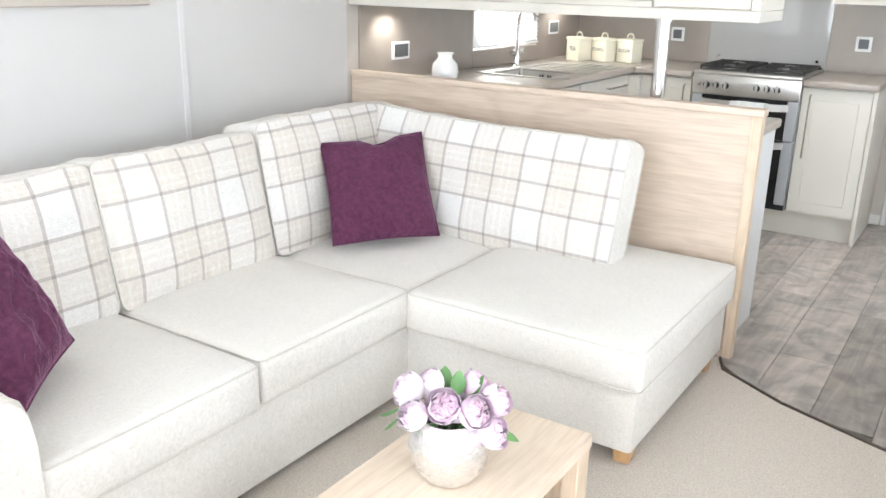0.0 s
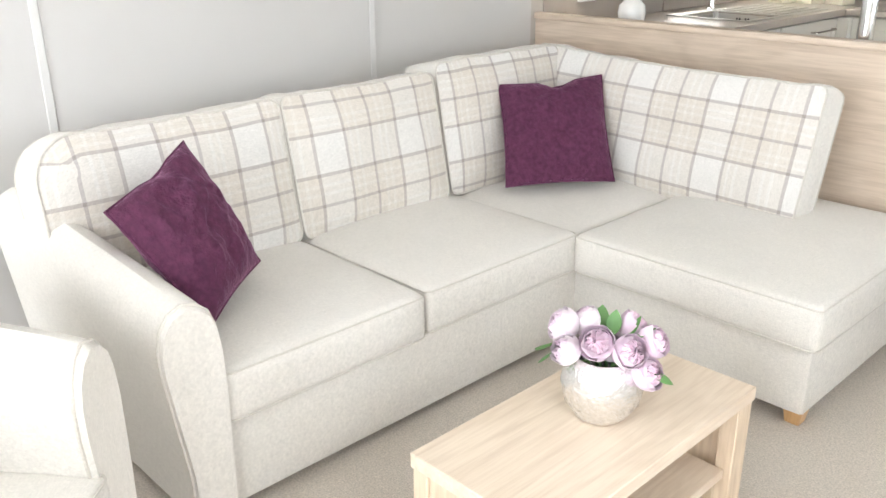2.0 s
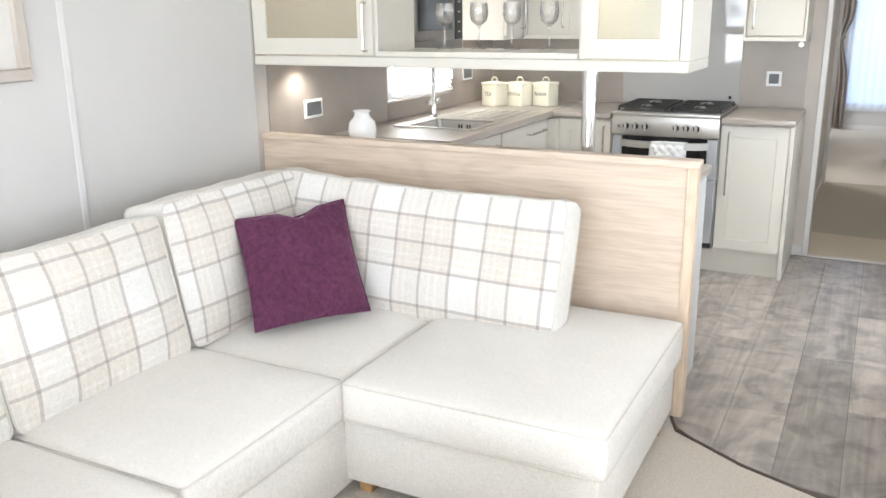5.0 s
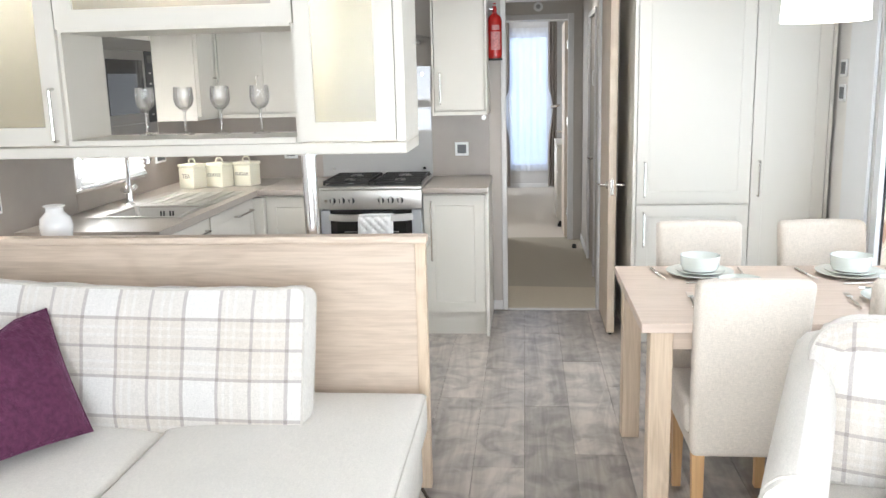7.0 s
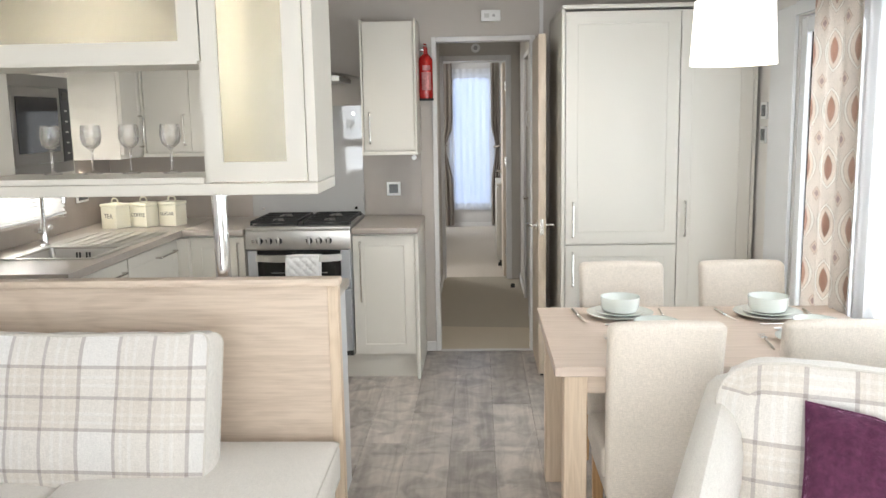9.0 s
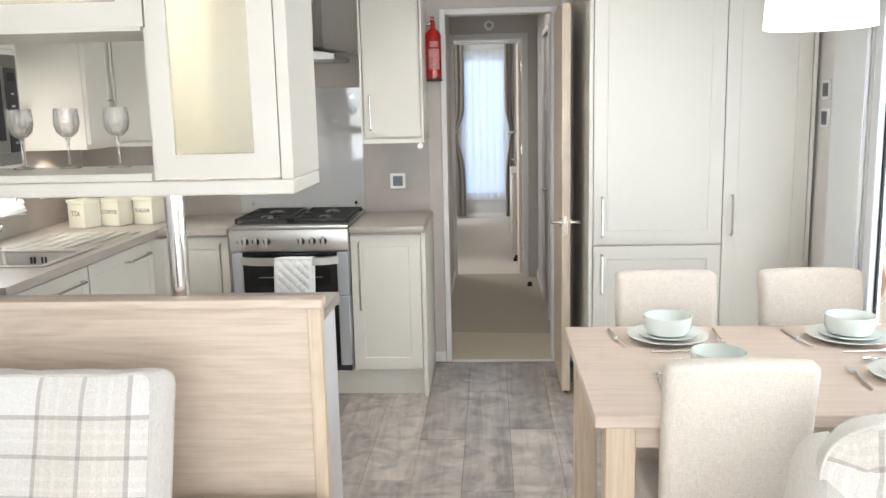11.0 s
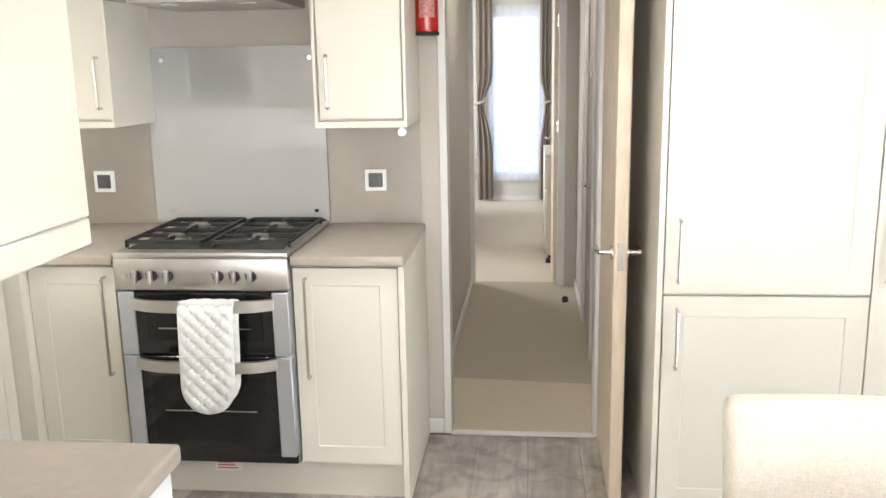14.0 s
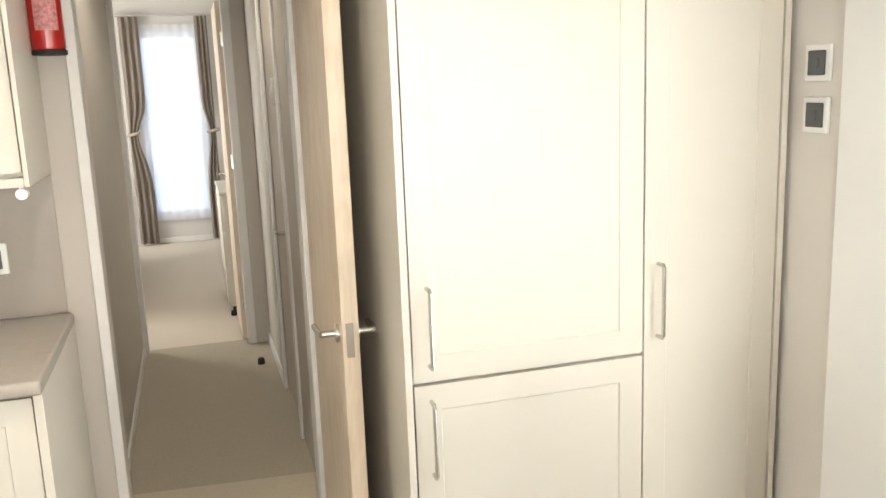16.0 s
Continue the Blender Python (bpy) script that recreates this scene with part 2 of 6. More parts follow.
def printed_curtain(name):
    """Cream curtain cloth with columns of ringed ovals and small diamonds, in metres on the UV map."""
    m = fabric(name, (0.80, 0.76, 0.70), var=0.03)
    nt = m.node_tree
    L = nt.links.new
    b = nt.nodes["Principled BSDF"]

    def mth(op, a, c=None):
        n = nt.nodes.new("ShaderNodeMath")
        n.operation = op
        for k, v in enumerate((a, c)):
            if v is None:
                continue
            if isinstance(v, (int, float)):
                n.inputs[k].default_value = v
            else:
                L(v, n.inputs[k])
        return n.outputs[0]

    tc = nt.nodes.new("ShaderNodeTexCoord")
    sp = nt.nodes.new("ShaderNodeSeparateXYZ")
    L(tc.outputs["UV"], sp.inputs[0])
    u = mth("DIVIDE", sp.outputs[0], 0.135)
    v = mth("DIVIDE", sp.outputs[1], 0.235)

    def cell(du, dv):
        fu = mth("SUBTRACT", mth("FRACT", mth("ADD", u, du)), 0.5)
        fv = mth("SUBTRACT", mth("FRACT", mth("ADD", v, dv)), 0.5)
        return fu, fv

    fu, fv = cell(0.0, 0.0)
    au = mth("ABSOLUTE", fu)
    curve = mth("ADD", mth("MULTIPLY", mth("MULTIPLY", fv, fv), 3.2), mth("MULTIPLY", au, 1.05))
    T, R, K, W, G = (0.62, 0.44, 0.38), (0.93, 0.86, 0.82), (0.66, 0.58, 0.55), (1.0, 1.0, 1.0), (0.93, 0.885, 0.865)
    cr = ramp(nt, [(0.0, T), (0.16, K), (0.18, R), (0.33, K), (0.352, W), (0.46, K), (0.48, G)], "CONSTANT")
    L(curve, cr.inputs[0])
    gu, gv = cell(0.5, 0.5)
    dia = mth("ADD", mth("ABSOLUTE", gu), mth("MULTIPLY", mth("ABSOLUTE", gv), 1.4))
    cr2 = ramp(nt, [(0.0, (0.62, 0.53, 0.56)), (0.09, R), (0.17, K), (0.19, W)], "CONSTANT")
    L(dia, cr2.inputs[0])
    last = b.inputs["Base Color"].links[0].from_socket
    for r in (cr, cr2):
        mx = nt.nodes.new("ShaderNodeMix")
        mx.data_type, mx.blend_type = "RGBA", "MULTIPLY"
        mx.inputs[0].default_value = 1.0
        L(last, mx.inputs[6])
        L(r.outputs[0], mx.inputs[7])
        last = mx.outputs[2]
    L(last, b.inputs["Base Color"])
    return m


# the white wall board lightened, so the side wall's missing daylight sits in its colour
LIT_SIDE_WALL = mat("lit_side_wall_board", (0.68, 0.655, 0.625), rough=0.6, bump=0.05, bscale=90, var=0.03, vscale=2.0)
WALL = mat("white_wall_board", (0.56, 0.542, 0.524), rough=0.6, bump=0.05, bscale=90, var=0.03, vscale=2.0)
STRIP = mat("white_plastic_trim", (0.66, 0.645, 0.63), rough=0.4)
TAUPE_WALL = mat("pale_taupe_wall_board", (0.48, 0.44, 0.40), rough=0.6, bump=0.06, bscale=120, var=0.04, vscale=3.0)
SPLASH = mat("taupe_splash_board", (0.33, 0.29, 0.255), rough=0.32, bump=0.05, bscale=60, var=0.10, vscale=9.0)
CORR = mat("corridor_wall_board", (0.50, 0.465, 0.42), rough=0.6, bump=0.05, bscale=90, var=0.04)
CEIL = mat("white_ceiling", (0.80, 0.79, 0.77), rough=0.8, bump=0.05, var=0.02)
CARPET = mat("beige_carpet", (0.63, 0.565, 0.49), rough=1.0, bump=1.0, bscale=420, var=0.55, vscale=210.0, spec=0.05, sheen=0.2)
CREAM = mat("cream_cabinet_foil", (0.625, 0.592, 0.528), rough=0.38, bump=0.03, bscale=300, var=0.02, vscale=3.0)
WORKTOP = mat("taupe_laminate_worktop", (0.36, 0.32, 0.28), rough=0.28, bump=0.03, bscale=150, var=0.10, vscale=38.0)
OAK_X = wood("light_oak_veneer_x", "x", (0.68, 0.56, 0.45), (0.56, 0.445, 0.345), grain=1.7, figure=0.075)
OAK_Y = wood("light_oak_veneer_y", "y", (0.73, 0.615, 0.49), (0.625, 0.505, 0.39), grain=1.7, figure=0.075)
OAK_Z = wood("light_oak_veneer_z", "z", (0.69, 0.555, 0.415), (0.56, 0.43, 0.305), grain=1.7, figure=0.075)
DOOR_OAK = wood("pale_oak_door", "z", (0.66, 0.56, 0.45), (0.56, 0.46, 0.355))
TABLE_OAK = wood("dining_oak_veneer", "x", (0.64, 0.525, 0.44), (0.55, 0.44, 0.36), figure=0.05)
PLANK = wood("grey_oak_vinyl", "y", (0.40, 0.362, 0.330), (0.245, 0.218, 0.198), rough=0.34, grain=0.22, per_object=1.0, blotch=0.30, figure=0.055)
BEECH = wood("beech_leg", "z", (0.62, 0.38, 0.18), (0.5, 0.29, 0.13))
LINEN = fabric("natural_linen", (0.715, 0.683, 0.635), weave=900, bump=0.24, slub=0.055)
SEATCLOTH = fabric("beige_chair_cloth", (0.71, 0.64, 0.56), weave=700, var=0.05, slub=0.05)
PLAID = plaid("plaid_cloth")
PIPE = fabric("linen_piping", (0.63, 0.595, 0.54))
VELVET = mat("plum_velvet", (0.098, 0.030, 0.064), rough=0.75, bump=0.9, bscale=120, var=0.55, vscale=60.0, sheen=0.8, spec=0.1)
vn = VELVET.node_tree
vb = vn.nodes["Principled BSDF"]
vb.inputs["Sheen Tint"].default_value = (0.50, 0.27, 0.42, 1)
vb.inputs["Sheen Roughness"].default_value = 0.35
vc, vt = vn.nodes.new("ShaderNodeTexCoord"), vn.nodes.new("ShaderNodeTexNoise")
vt.inputs["Scale"].default_value, vt.inputs["Detail"].default_value, vt.inputs["Distortion"].default_value = 9.0, 5, 1.4
vr = vn.nodes.new("ShaderNodeMapRange")
vr.inputs[1].default_value, vr.inputs[2].default_value, vr.inputs[3].default_value, vr.inputs[4].default_value = 0.36, 0.64, 0.55, 1.0
vn.links.new(vc.outputs["Object"], vt.inputs["Vector"])
vn.links.new(vt.outputs[0], vr.inputs[0])
vn.links.new(vr.outputs[0], vb.inputs["Sheen Weight"])
STEEL = mat("brushed_steel", (0.58, 0.565, 0.54), rough=0.36, metal=1.0, bump=0.05, bscale=500, var=0.05, vscale=40)
CHROME = mat("chrome", (0.82, 0.82, 0.82), rough=0.06, metal=1.0, var=0.01)
NICKEL = mat("satin_nickel", (0.62, 0.60, 0.56), rough=0.25, metal=1.0, var=0.03)
SILVERPAINT = mat("silver_enamel", (0.52, 0.54, 0.57), rough=0.3, metal=0.6, var=0.02)
BLACKGLASS = mat("black_oven_glass", (0.008, 0.008, 0.009), rough=0.05, var=0.1, coat=0.5)
IRON = mat("black_cast_iron", (0.018, 0.017, 0.016), rough=0.5, bump=0.2, bscale=300, var=0.2)
DARK = mat("dark_plastic", (0.02, 0.02, 0.021), rough=0.4)
GREYPLATE = mat("grey_switch_insert", (0.10, 0.105, 0.11), rough=0.35)
WHITEPLASTIC = mat("white_plastic", (0.80, 0.80, 0.79), rough=0.3)
UPVC = mat("white_upvc", (0.82, 0.83, 0.84), rough=0.25, var=0.02)
CERAMIC = mat("white_ceramic", (0.80, 0.79, 0.77), rough=0.15, var=0.02, coat=0.4)
MINT = mat("pale_mint_stoneware", (0.73, 0.765, 0.72), rough=0.18, var=0.03, coat=0.4)
TIN = mat("cream_enamel_tin", (0.76, 0.72, 0.58), rough=0.3, var=0.03)
INK = mat("grey_ink", (0.10, 0.09, 0.08), rough=0.6)
RED = mat("red_enamel", (0.42, 0.012, 0.010), rough=0.22, var=0.05, coat=0.4)
BLACKRUB = mat("black_rubber", (0.015, 0.015, 0.015), rough=0.7)
CLEAR = glassy("clear_glass")
CRYSTAL = glassy("cut_crystal", ior=1.52)
kn = CRYSTAL.node_tree
kc, kv, kb2 = kn.nodes.new("ShaderNodeTexCoord"), kn.nodes.new("ShaderNodeTexVoronoi"), kn.nodes.new("ShaderNodeBump")
kv.inputs["Scale"].default_value = 130.0
kb2.inputs["Strength"].default_value, kb2.inputs["Distance"].default_value = 0.06, 0.001
kt, kx = kn.nodes.new("ShaderNodeBsdfTransparent"), kn.nodes.new("ShaderNodeMixShader")
kx.inputs[0].default_value = 0.5
kn.links.new(kc.outputs["Object"], kv.inputs["Vector"])
kn.links.new(kv.outputs[0], kb2.inputs["Height"])
kn.links.new(kb2.outputs[0], kn.nodes["Principled BSDF"].inputs["Normal"])
kn.links.new(kn.nodes["Principled BSDF"].outputs[0], kx.inputs[1])
kn.links.new(kt.outputs[0], kx.inputs[2])
kn.links.new(kx.outputs[0], kn.nodes["Material Output"].inputs[0])
FROST = glassy("frosted_glass", (0.98, 0.96, 0.90), rough=0.22)
fn = FROST.node_tree
ftl, fmx = fn.nodes.new("ShaderNodeBsdfTranslucent"), fn.nodes.new("ShaderNodeMixShader")
ftl.inputs[0].default_value = (0.94, 0.93, 0.87, 1)
fmx.inputs[0].default_value = 0.3
fn.links.new(fn.nodes["Principled BSDF"].outputs[0], fmx.inputs[1])
fn.links.new(ftl.outputs[0], fmx.inputs[2])
fn.links.new(fmx.outputs[0], fn.nodes["Material Output"].inputs[0])
DARKSTEEL = mat("dark_reflective_steel", (0.33, 0.315, 0.295), rough=0.34, metal=1.0, var=0.06)
SPLASHGLASS = mat("grey_back_painted_glass", (0.40, 0.395, 0.385), rough=0.04, var=0.02, coat=1.0)
NET = sheer("white_net", (0.92, 0.93, 0.95), 0.30)
CURTAIN = printed_curtain("printed_curtain_cloth")
DRAPE = fabric("taupe_drape_cloth", (0.40, 0.345, 0.295), weave=400, var=0.12)
MITT = fabric("white_quilted_cotton", (0.80, 0.80, 0.79), weave=1200)
PETAL = mat("lilac_petal", (0.80, 0.63, 0.74), rough=0.75, var=0.15, vscale=45, sheen=0.3)
PETAL_HEART = mat("rose_petal_heart", (0.77, 0.55, 0.67), rough=0.75, var=0.30, vscale=70, sheen=0.3)
PETAL_PALE = mat("pale_pink_petal", (0.86, 0.76, 0.81), rough=0.75, var=0.14, vscale=45, sheen=0.3)
LEAF = mat("green_leaf", (0.13, 0.28, 0.09), rough=0.5, var=0.35, vscale=40)
MERCURY = mat("crackled_mercury_glass", (0.82, 0.80, 0.77), rough=0.24, metal=0.85, bump=0.7, bscale=110, var=0.30, vscale=95)
SHADE = glow("lit_white_lampshade", (1.0, 0.97, 0.92), 1.7)
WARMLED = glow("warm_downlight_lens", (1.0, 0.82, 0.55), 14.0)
OUTSIDE = glow("bright_overcast_outdoors", (0.80, 0.90, 1.0), 1.4)
OUTSIDE_BLUE = glow("pale_blue_outdoors", (0.56, 0.71, 1.0), 1.35)
JOINT = mat("off_white_joint_strip", (0.63, 0.615, 0.60), rough=0.5)
ORANGE = mat("paper_label", (0.75, 0.72, 0.68), rough=0.6)


# ---- building helpers ----
def thing(name, label, category, at=(0, 0, 0), group="", kind=""):
    ob = new(name)
    ob.empty_display_size = 0.1
    ob.matrix_basis = Matrix.Translation(at)
    return tagged(ob, label, category, group, kind)


def finish(name, bm, material, smooth=True):
    bmesh.ops.recalc_face_normals(bm, faces=bm.faces)
    me = bpy.data.meshes.new(name)
    bm.to_mesh(me)
    bm.free()
    for mt in material if isinstance(material, (list, tuple)) else [material]:
        me.materials.append(mt)
    if smooth:
        for p in me.polygons:
            p.use_smooth = True
        me.set_sharp_from_angle(angle=radians(38))
    return new(name, me)


def part(name, bm, material, parent, label="", smooth=True):
    """One mesh under a thing or under a part, built in world coordinates."""
    ob = finish(name, bm, material, smooth)
    ob.parent = parent
    if parent.parent is None:
        ob.matrix_parent_inverse = parent.matrix_basis.inverted()
    return tagged(ob, label)


def structure(name, bm, material, label, category, smooth=True):
    return tagged(finish(name, bm, material, smooth), label, category, "", "structure")


def box(bm, x0, x1, y0, y1, z0, z1, bev=0.0, seg=1):
    r = bmesh.ops.create_cube(bm, size=1.0)
    vs = r["verts"]
    for v in vs:
        v.co = (x0 + (v.co.x + 0.5) * (x1 - x0), y0 + (v.co.y + 0.5) * (y1 - y0), z0 + (v.co.z + 0.5) * (z1 - z0))
    if bev:
        es = list({e for v in vs for e in v.link_edges})
        bmesh.ops.bevel(bm, geom=es, offset=bev, segments=seg, profile=0.5, affect="EDGES")
    return bm


def nb(*args, bev=0.0, seg=1):
    """A new bmesh holding one box."""
    return box(bmesh.new(), *args, bev=bev, seg=seg)


def cyl(bm, a, b, r0, r1=None, n=20):
    a, b = Vector(a), Vector(b)
    d = b - a
    m = Matrix.Translation((a + b) / 2) @ d.to_track_quat("Z", "Y").to_matrix().to_4x4()
    bmesh.ops.create_cone(bm, cap_ends=True, segments=n, radius1=r0, radius2=r0 if r1 is None else r1, depth=d.length, matrix=m)
    return bm


def lathe(bm, prof, at=(0, 0, 0), n=32, cap=True):
    """Turns a profile of (radius, height) about the upright axis."""
    rings = []
    for r, z in prof:
        rings.append([bm.verts.new((at[0] + r * math.cos(k * math.tau / n), at[1] + r * math.sin(k * math.tau / n), at[2] + z)) for k in range(n)])
    for p, q in zip(rings, rings[1:]):
        for k in range(n):
            bm.faces.new((p[k], p[(k + 1) % n], q[(k + 1) % n], q[k]))
    if cap:
        bm.faces.new(rings[0])
        bm.faces.new(rings[-1])
    return bm


def tube(bm, pts, r, n=8, closed=False):
    """A round rod along a line of points."""
    pts = [Vector(p) for p in pts]
    rings = []
    N = len(pts)
    for i, p in enumerate(pts):
        a = pts[(i - 1) % N] if closed or i else p
        c = pts[(i + 1) % N] if closed or i < N - 1 else p
        d = (c - a).normalized()
        q = d.to_track_quat("Z", "Y").to_matrix()
        if rings:
            x = (lastx - d * lastx.dot(d)).normalized()
        else:
            x = q @ Vector((1, 0, 0))
        y = d.cross(x)
        lastx = x
        rings.append([bm.verts.new(p + r * (x * math.cos(k * math.tau / n) + y * math.sin(k * math.tau / n))) for k in range(n)])
    pairs = list(zip(rings, rings[1:])) + ([(rings[-1], rings[0])] if closed else [])
    for p, q in pairs:
        for k in range(n):
            bm.faces.new((p[k], p[(k + 1) % n], q[(k + 1) % n], q[k]))
    if not closed:
        bm.faces.new(rings[0])
        bm.faces.new(rings[-1])
    return bm


def sweep(bm, outline, y0, y1, steps=1):
    """A prism: an outline of (x, z) drawn along y."""
    rings = []
    for k in range(steps + 1):
        y = y0 + (y1 - y0) * k / steps
        rings.append([bm.verts.new((x, y, z)) for x, z in outline])
    n = len(outline)
    for p, q in zip(rings, rings[1:]):
        for k in range(n):
            bm.faces.new((p[k], p[(k + 1) % n], q[(k + 1) % n], q[k]))
    bm.faces.new(rings[0])
    bm.faces.new(rings[-1])
    return bm


def wall_with_holes(bm, axis, t0, t1, a0, a1, z0, z1, holes):
    """A wall across an axis, from t0 to t1 thick, with (a, b, low, high) openings through it."""
    cuts = sorted({a0, a1, *[h[0] for h in holes], *[h[1] for h in holes]})
    for p, q in zip(cuts, cuts[1:]):
        zs = [z0]
        for h in sorted(holes, key=lambda h: h[2]):
            if h[0] <= p and q <= h[1]:
                zs += [h[2], h[3]]
        zs.append(z1)
        for lo, hi in zip(zs[::2], zs[1::2]):
            if hi - lo > 1e-4:
                if axis == "x":
                    box(bm, t0, t1, p, q, lo, hi)
                else:
                    box(bm, p, q, t0, t1, lo, hi)
    bmesh.ops.remove_doubles(bm, verts=bm.verts, dist=1e-5)
    return bm

# ---- large structure ----
XL, XR, YF, YK, YB, YE, ZC = -1.70, 2.20, -1.60, 6.06, 8.53, 12.41, 2.40

# floors
structure("floor", nb(XL - 0.1, XR + 0.1, YF - 0.1, YE + 0.1, -0.12, -0.012), CARPET, "carpet underlay floor through the whole caravan", "floor")


def sheet(name, pts, z, material, label):
    """A floor covering with a plan outline."""
    bm = bmesh.new()
    lo = [bm.verts.new((x, y, -0.012)) for x, y in pts]
    hi = [bm.verts.new((x, y, z)) for x, y in pts]
    n = len(pts)
    bm.faces.new(hi)
    for k in range(n):
        bm.faces.new((lo[k], lo[(k + 1) % n], hi[(k + 1) % n], hi[k]))
    return structure(name, bm, material, label, "floor", smooth=False)


# the vinyl begins along a line that slants from the half wall to the side wall
EDGE = [(XL, 3.50), (0.16, 3.50), (0.20, 3.40), (0.45, 3.245), (0.78, 3.115), (1.2, 2.99), (XR, 2.83)]
sheet("lounge_carpet_floor", [(XL, YF), (XR, YF), *reversed(EDGE)], 0.004, CARPET, "beige cut pile carpet in the lounge")
# corridor carpet in two tones: lighter inside the doorway, darker beyond a slanted line
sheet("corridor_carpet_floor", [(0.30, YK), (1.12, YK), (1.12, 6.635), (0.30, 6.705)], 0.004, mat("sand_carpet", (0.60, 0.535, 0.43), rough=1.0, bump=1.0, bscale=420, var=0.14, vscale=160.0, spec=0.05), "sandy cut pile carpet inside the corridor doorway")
sheet("corridor_carpet_floor_far", [(0.30, 6.705), (1.12, 6.635), (1.12, YB + 0.1), (0.30, YB + 0.1)], 0.004, mat("darker_carpet", (0.45, 0.405, 0.33), rough=1.0, bump=1.0, bscale=420, var=0.16, vscale=160.0, spec=0.05), "beige cut pile carpet along the corridor")
sheet("bedroom_carpet_floor", [(XL, YB + 0.1), (XR, YB + 0.1), (XR, YE), (XL, YE)], 0.004, CARPET, "beige cut pile carpet in the bedroom")
bm = bmesh.new()
tube(bm, [(x, y, 0.004) for x, y in EDGE[1:]], 0.007, 6)
structure("trim_floor_edge", bm, mat("dark_bronze_trim", (0.10, 0.08, 0.065), rough=0.4, metal=0.6), "dark bronze strip between carpet and vinyl", "trim")
structure("trim_threshold", nb(0.43, 1.02, 6.035, 6.075, 0.0, 0.008, bev=0.003), STRIP, "white metal threshold strip in the doorway", "trim")

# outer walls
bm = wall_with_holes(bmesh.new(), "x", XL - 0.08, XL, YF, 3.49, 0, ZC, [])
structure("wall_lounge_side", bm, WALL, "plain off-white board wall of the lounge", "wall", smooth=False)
bm = wall_with_holes(bmesh.new(), "x", XL - 0.08, XL, 3.49, YB, 0, ZC, [(4.62, 5.38, 1.0, 1.85)])
structure("wall_kitchen_side", bm, TAUPE_WALL, "taupe board wall with the kitchen window", "wall", smooth=False)
bm = wall_with_holes(bmesh.new(), "x", XL - 0.08, XL, YB, YE, 0, ZC, [(10.0, 11.2, 0.9, 1.9)])
structure("wall_bedroom_side", bm, WALL, "off-white board wall of the bedroom", "wall", smooth=False)
bm = wall_with_holes(bmesh.new(), "x", XR, XR + 0.08, YF, YE, 0, ZC, [(-0.15, 1.35, 0.85, 1.95), (2.35, 3.95, 0.70, 1.96), (4.02, 4.78, 0.06, 1.96)])
structure("wall_entrance_side", bm, LIT_SIDE_WALL, "off-white board wall with window and glazed side door", "wall", smooth=False)
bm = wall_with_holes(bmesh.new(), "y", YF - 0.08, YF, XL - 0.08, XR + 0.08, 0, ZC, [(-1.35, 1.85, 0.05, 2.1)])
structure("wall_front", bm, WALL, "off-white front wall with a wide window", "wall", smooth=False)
bm = wall_with_holes(bmesh.new(), "y", YK, YK + 0.07, XL, XR, 0, ZC, [(0.43, 1.02, 0, 1.99)])
structure("wall_kitchen_back", bm, TAUPE_WALL, "pale taupe board wall with the corridor doorway", "wall", smooth=False)
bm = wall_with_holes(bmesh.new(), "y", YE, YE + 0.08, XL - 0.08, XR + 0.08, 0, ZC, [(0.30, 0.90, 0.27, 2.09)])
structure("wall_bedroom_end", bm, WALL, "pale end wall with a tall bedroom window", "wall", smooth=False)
bm = wall_with_holes(bmesh.new(), "y", YB, YB + 0.06, 0.30, XR, 0, ZC, [(0.36, 0.95, 0, 2.04)])
box(bm, XL, 0.30, YB, YB + 0.06, 0, ZC)
structure("wall_bedroom_front", bm, CORR, "taupe partition wall with the bedroom doorway", "wall", smooth=False)
structure("wall_corridor_left", nb(0.28, 0.345, YK + 0.07, YB, 0, ZC), CORR, "taupe corridor wall", "wall", smooth=False)
bm = wall_with_holes(bmesh.new(), "x", 1.075, 1.14, YK + 0.07, YB, 0, ZC, [(7.02, 7.66, 0, 1.98)])
structure("wall_corridor_right", bm, CORR, "taupe corridor wall with a door in it", "wall", smooth=False)
structure("wall_washroom", nb(2.0, 2.06, YK + 0.07, YB, 0, ZC), CORR, "plain wall closing the washroom", "wall", smooth=False)
structure("ceiling", nb(XL - 0.1, XR + 0.1, YF - 0.1, YE + 0.1, ZC, ZC + 0.08), CEIL, "plain white ceiling board", "ceiling")

# cover strips on the lounge wall joints
for k, y in enumerate((0.0, 1.268, 2.531)):
    structure("trim_wall_joint_%d" % (k + 1), nb(XL, XL + 0.006, y - 0.014, y + 0.014, 0.06, ZC - 0.002, bev=0.003), JOINT, "white cover strip on a wall board joint", "trim")
structure("trim_kitchen_joint", nb(1.075, 1.10, YK - 0.006, YK, 2.0, ZC - 0.002, bev=0.002), STRIP, "pale cover strip on the kitchen wall", "trim")
for nm, b in (("a", (0.335, 0.40, YK - 0.012, YK, 0, 0.065)), ("b", (1.03, 1.14, YK - 0.012, YK, 0, 0.065)), ("c", (XL, XL + 0.012, YF, 1.0, 0.004, 0.07)),
              ("d", (0.345, 0.357, YK + 0.07, YB, 0.004, 0.06)), ("e", (0.30, 0.92, YE - 0.012, YE, 0.004, 0.06)), ("f", (1.063, 1.075, 7.70, YB, 0.004, 0.06))):
    structure("baseboard_" + nm, nb(*b, bev=0.003), STRIP, "white painted baseboard", "baseboard")


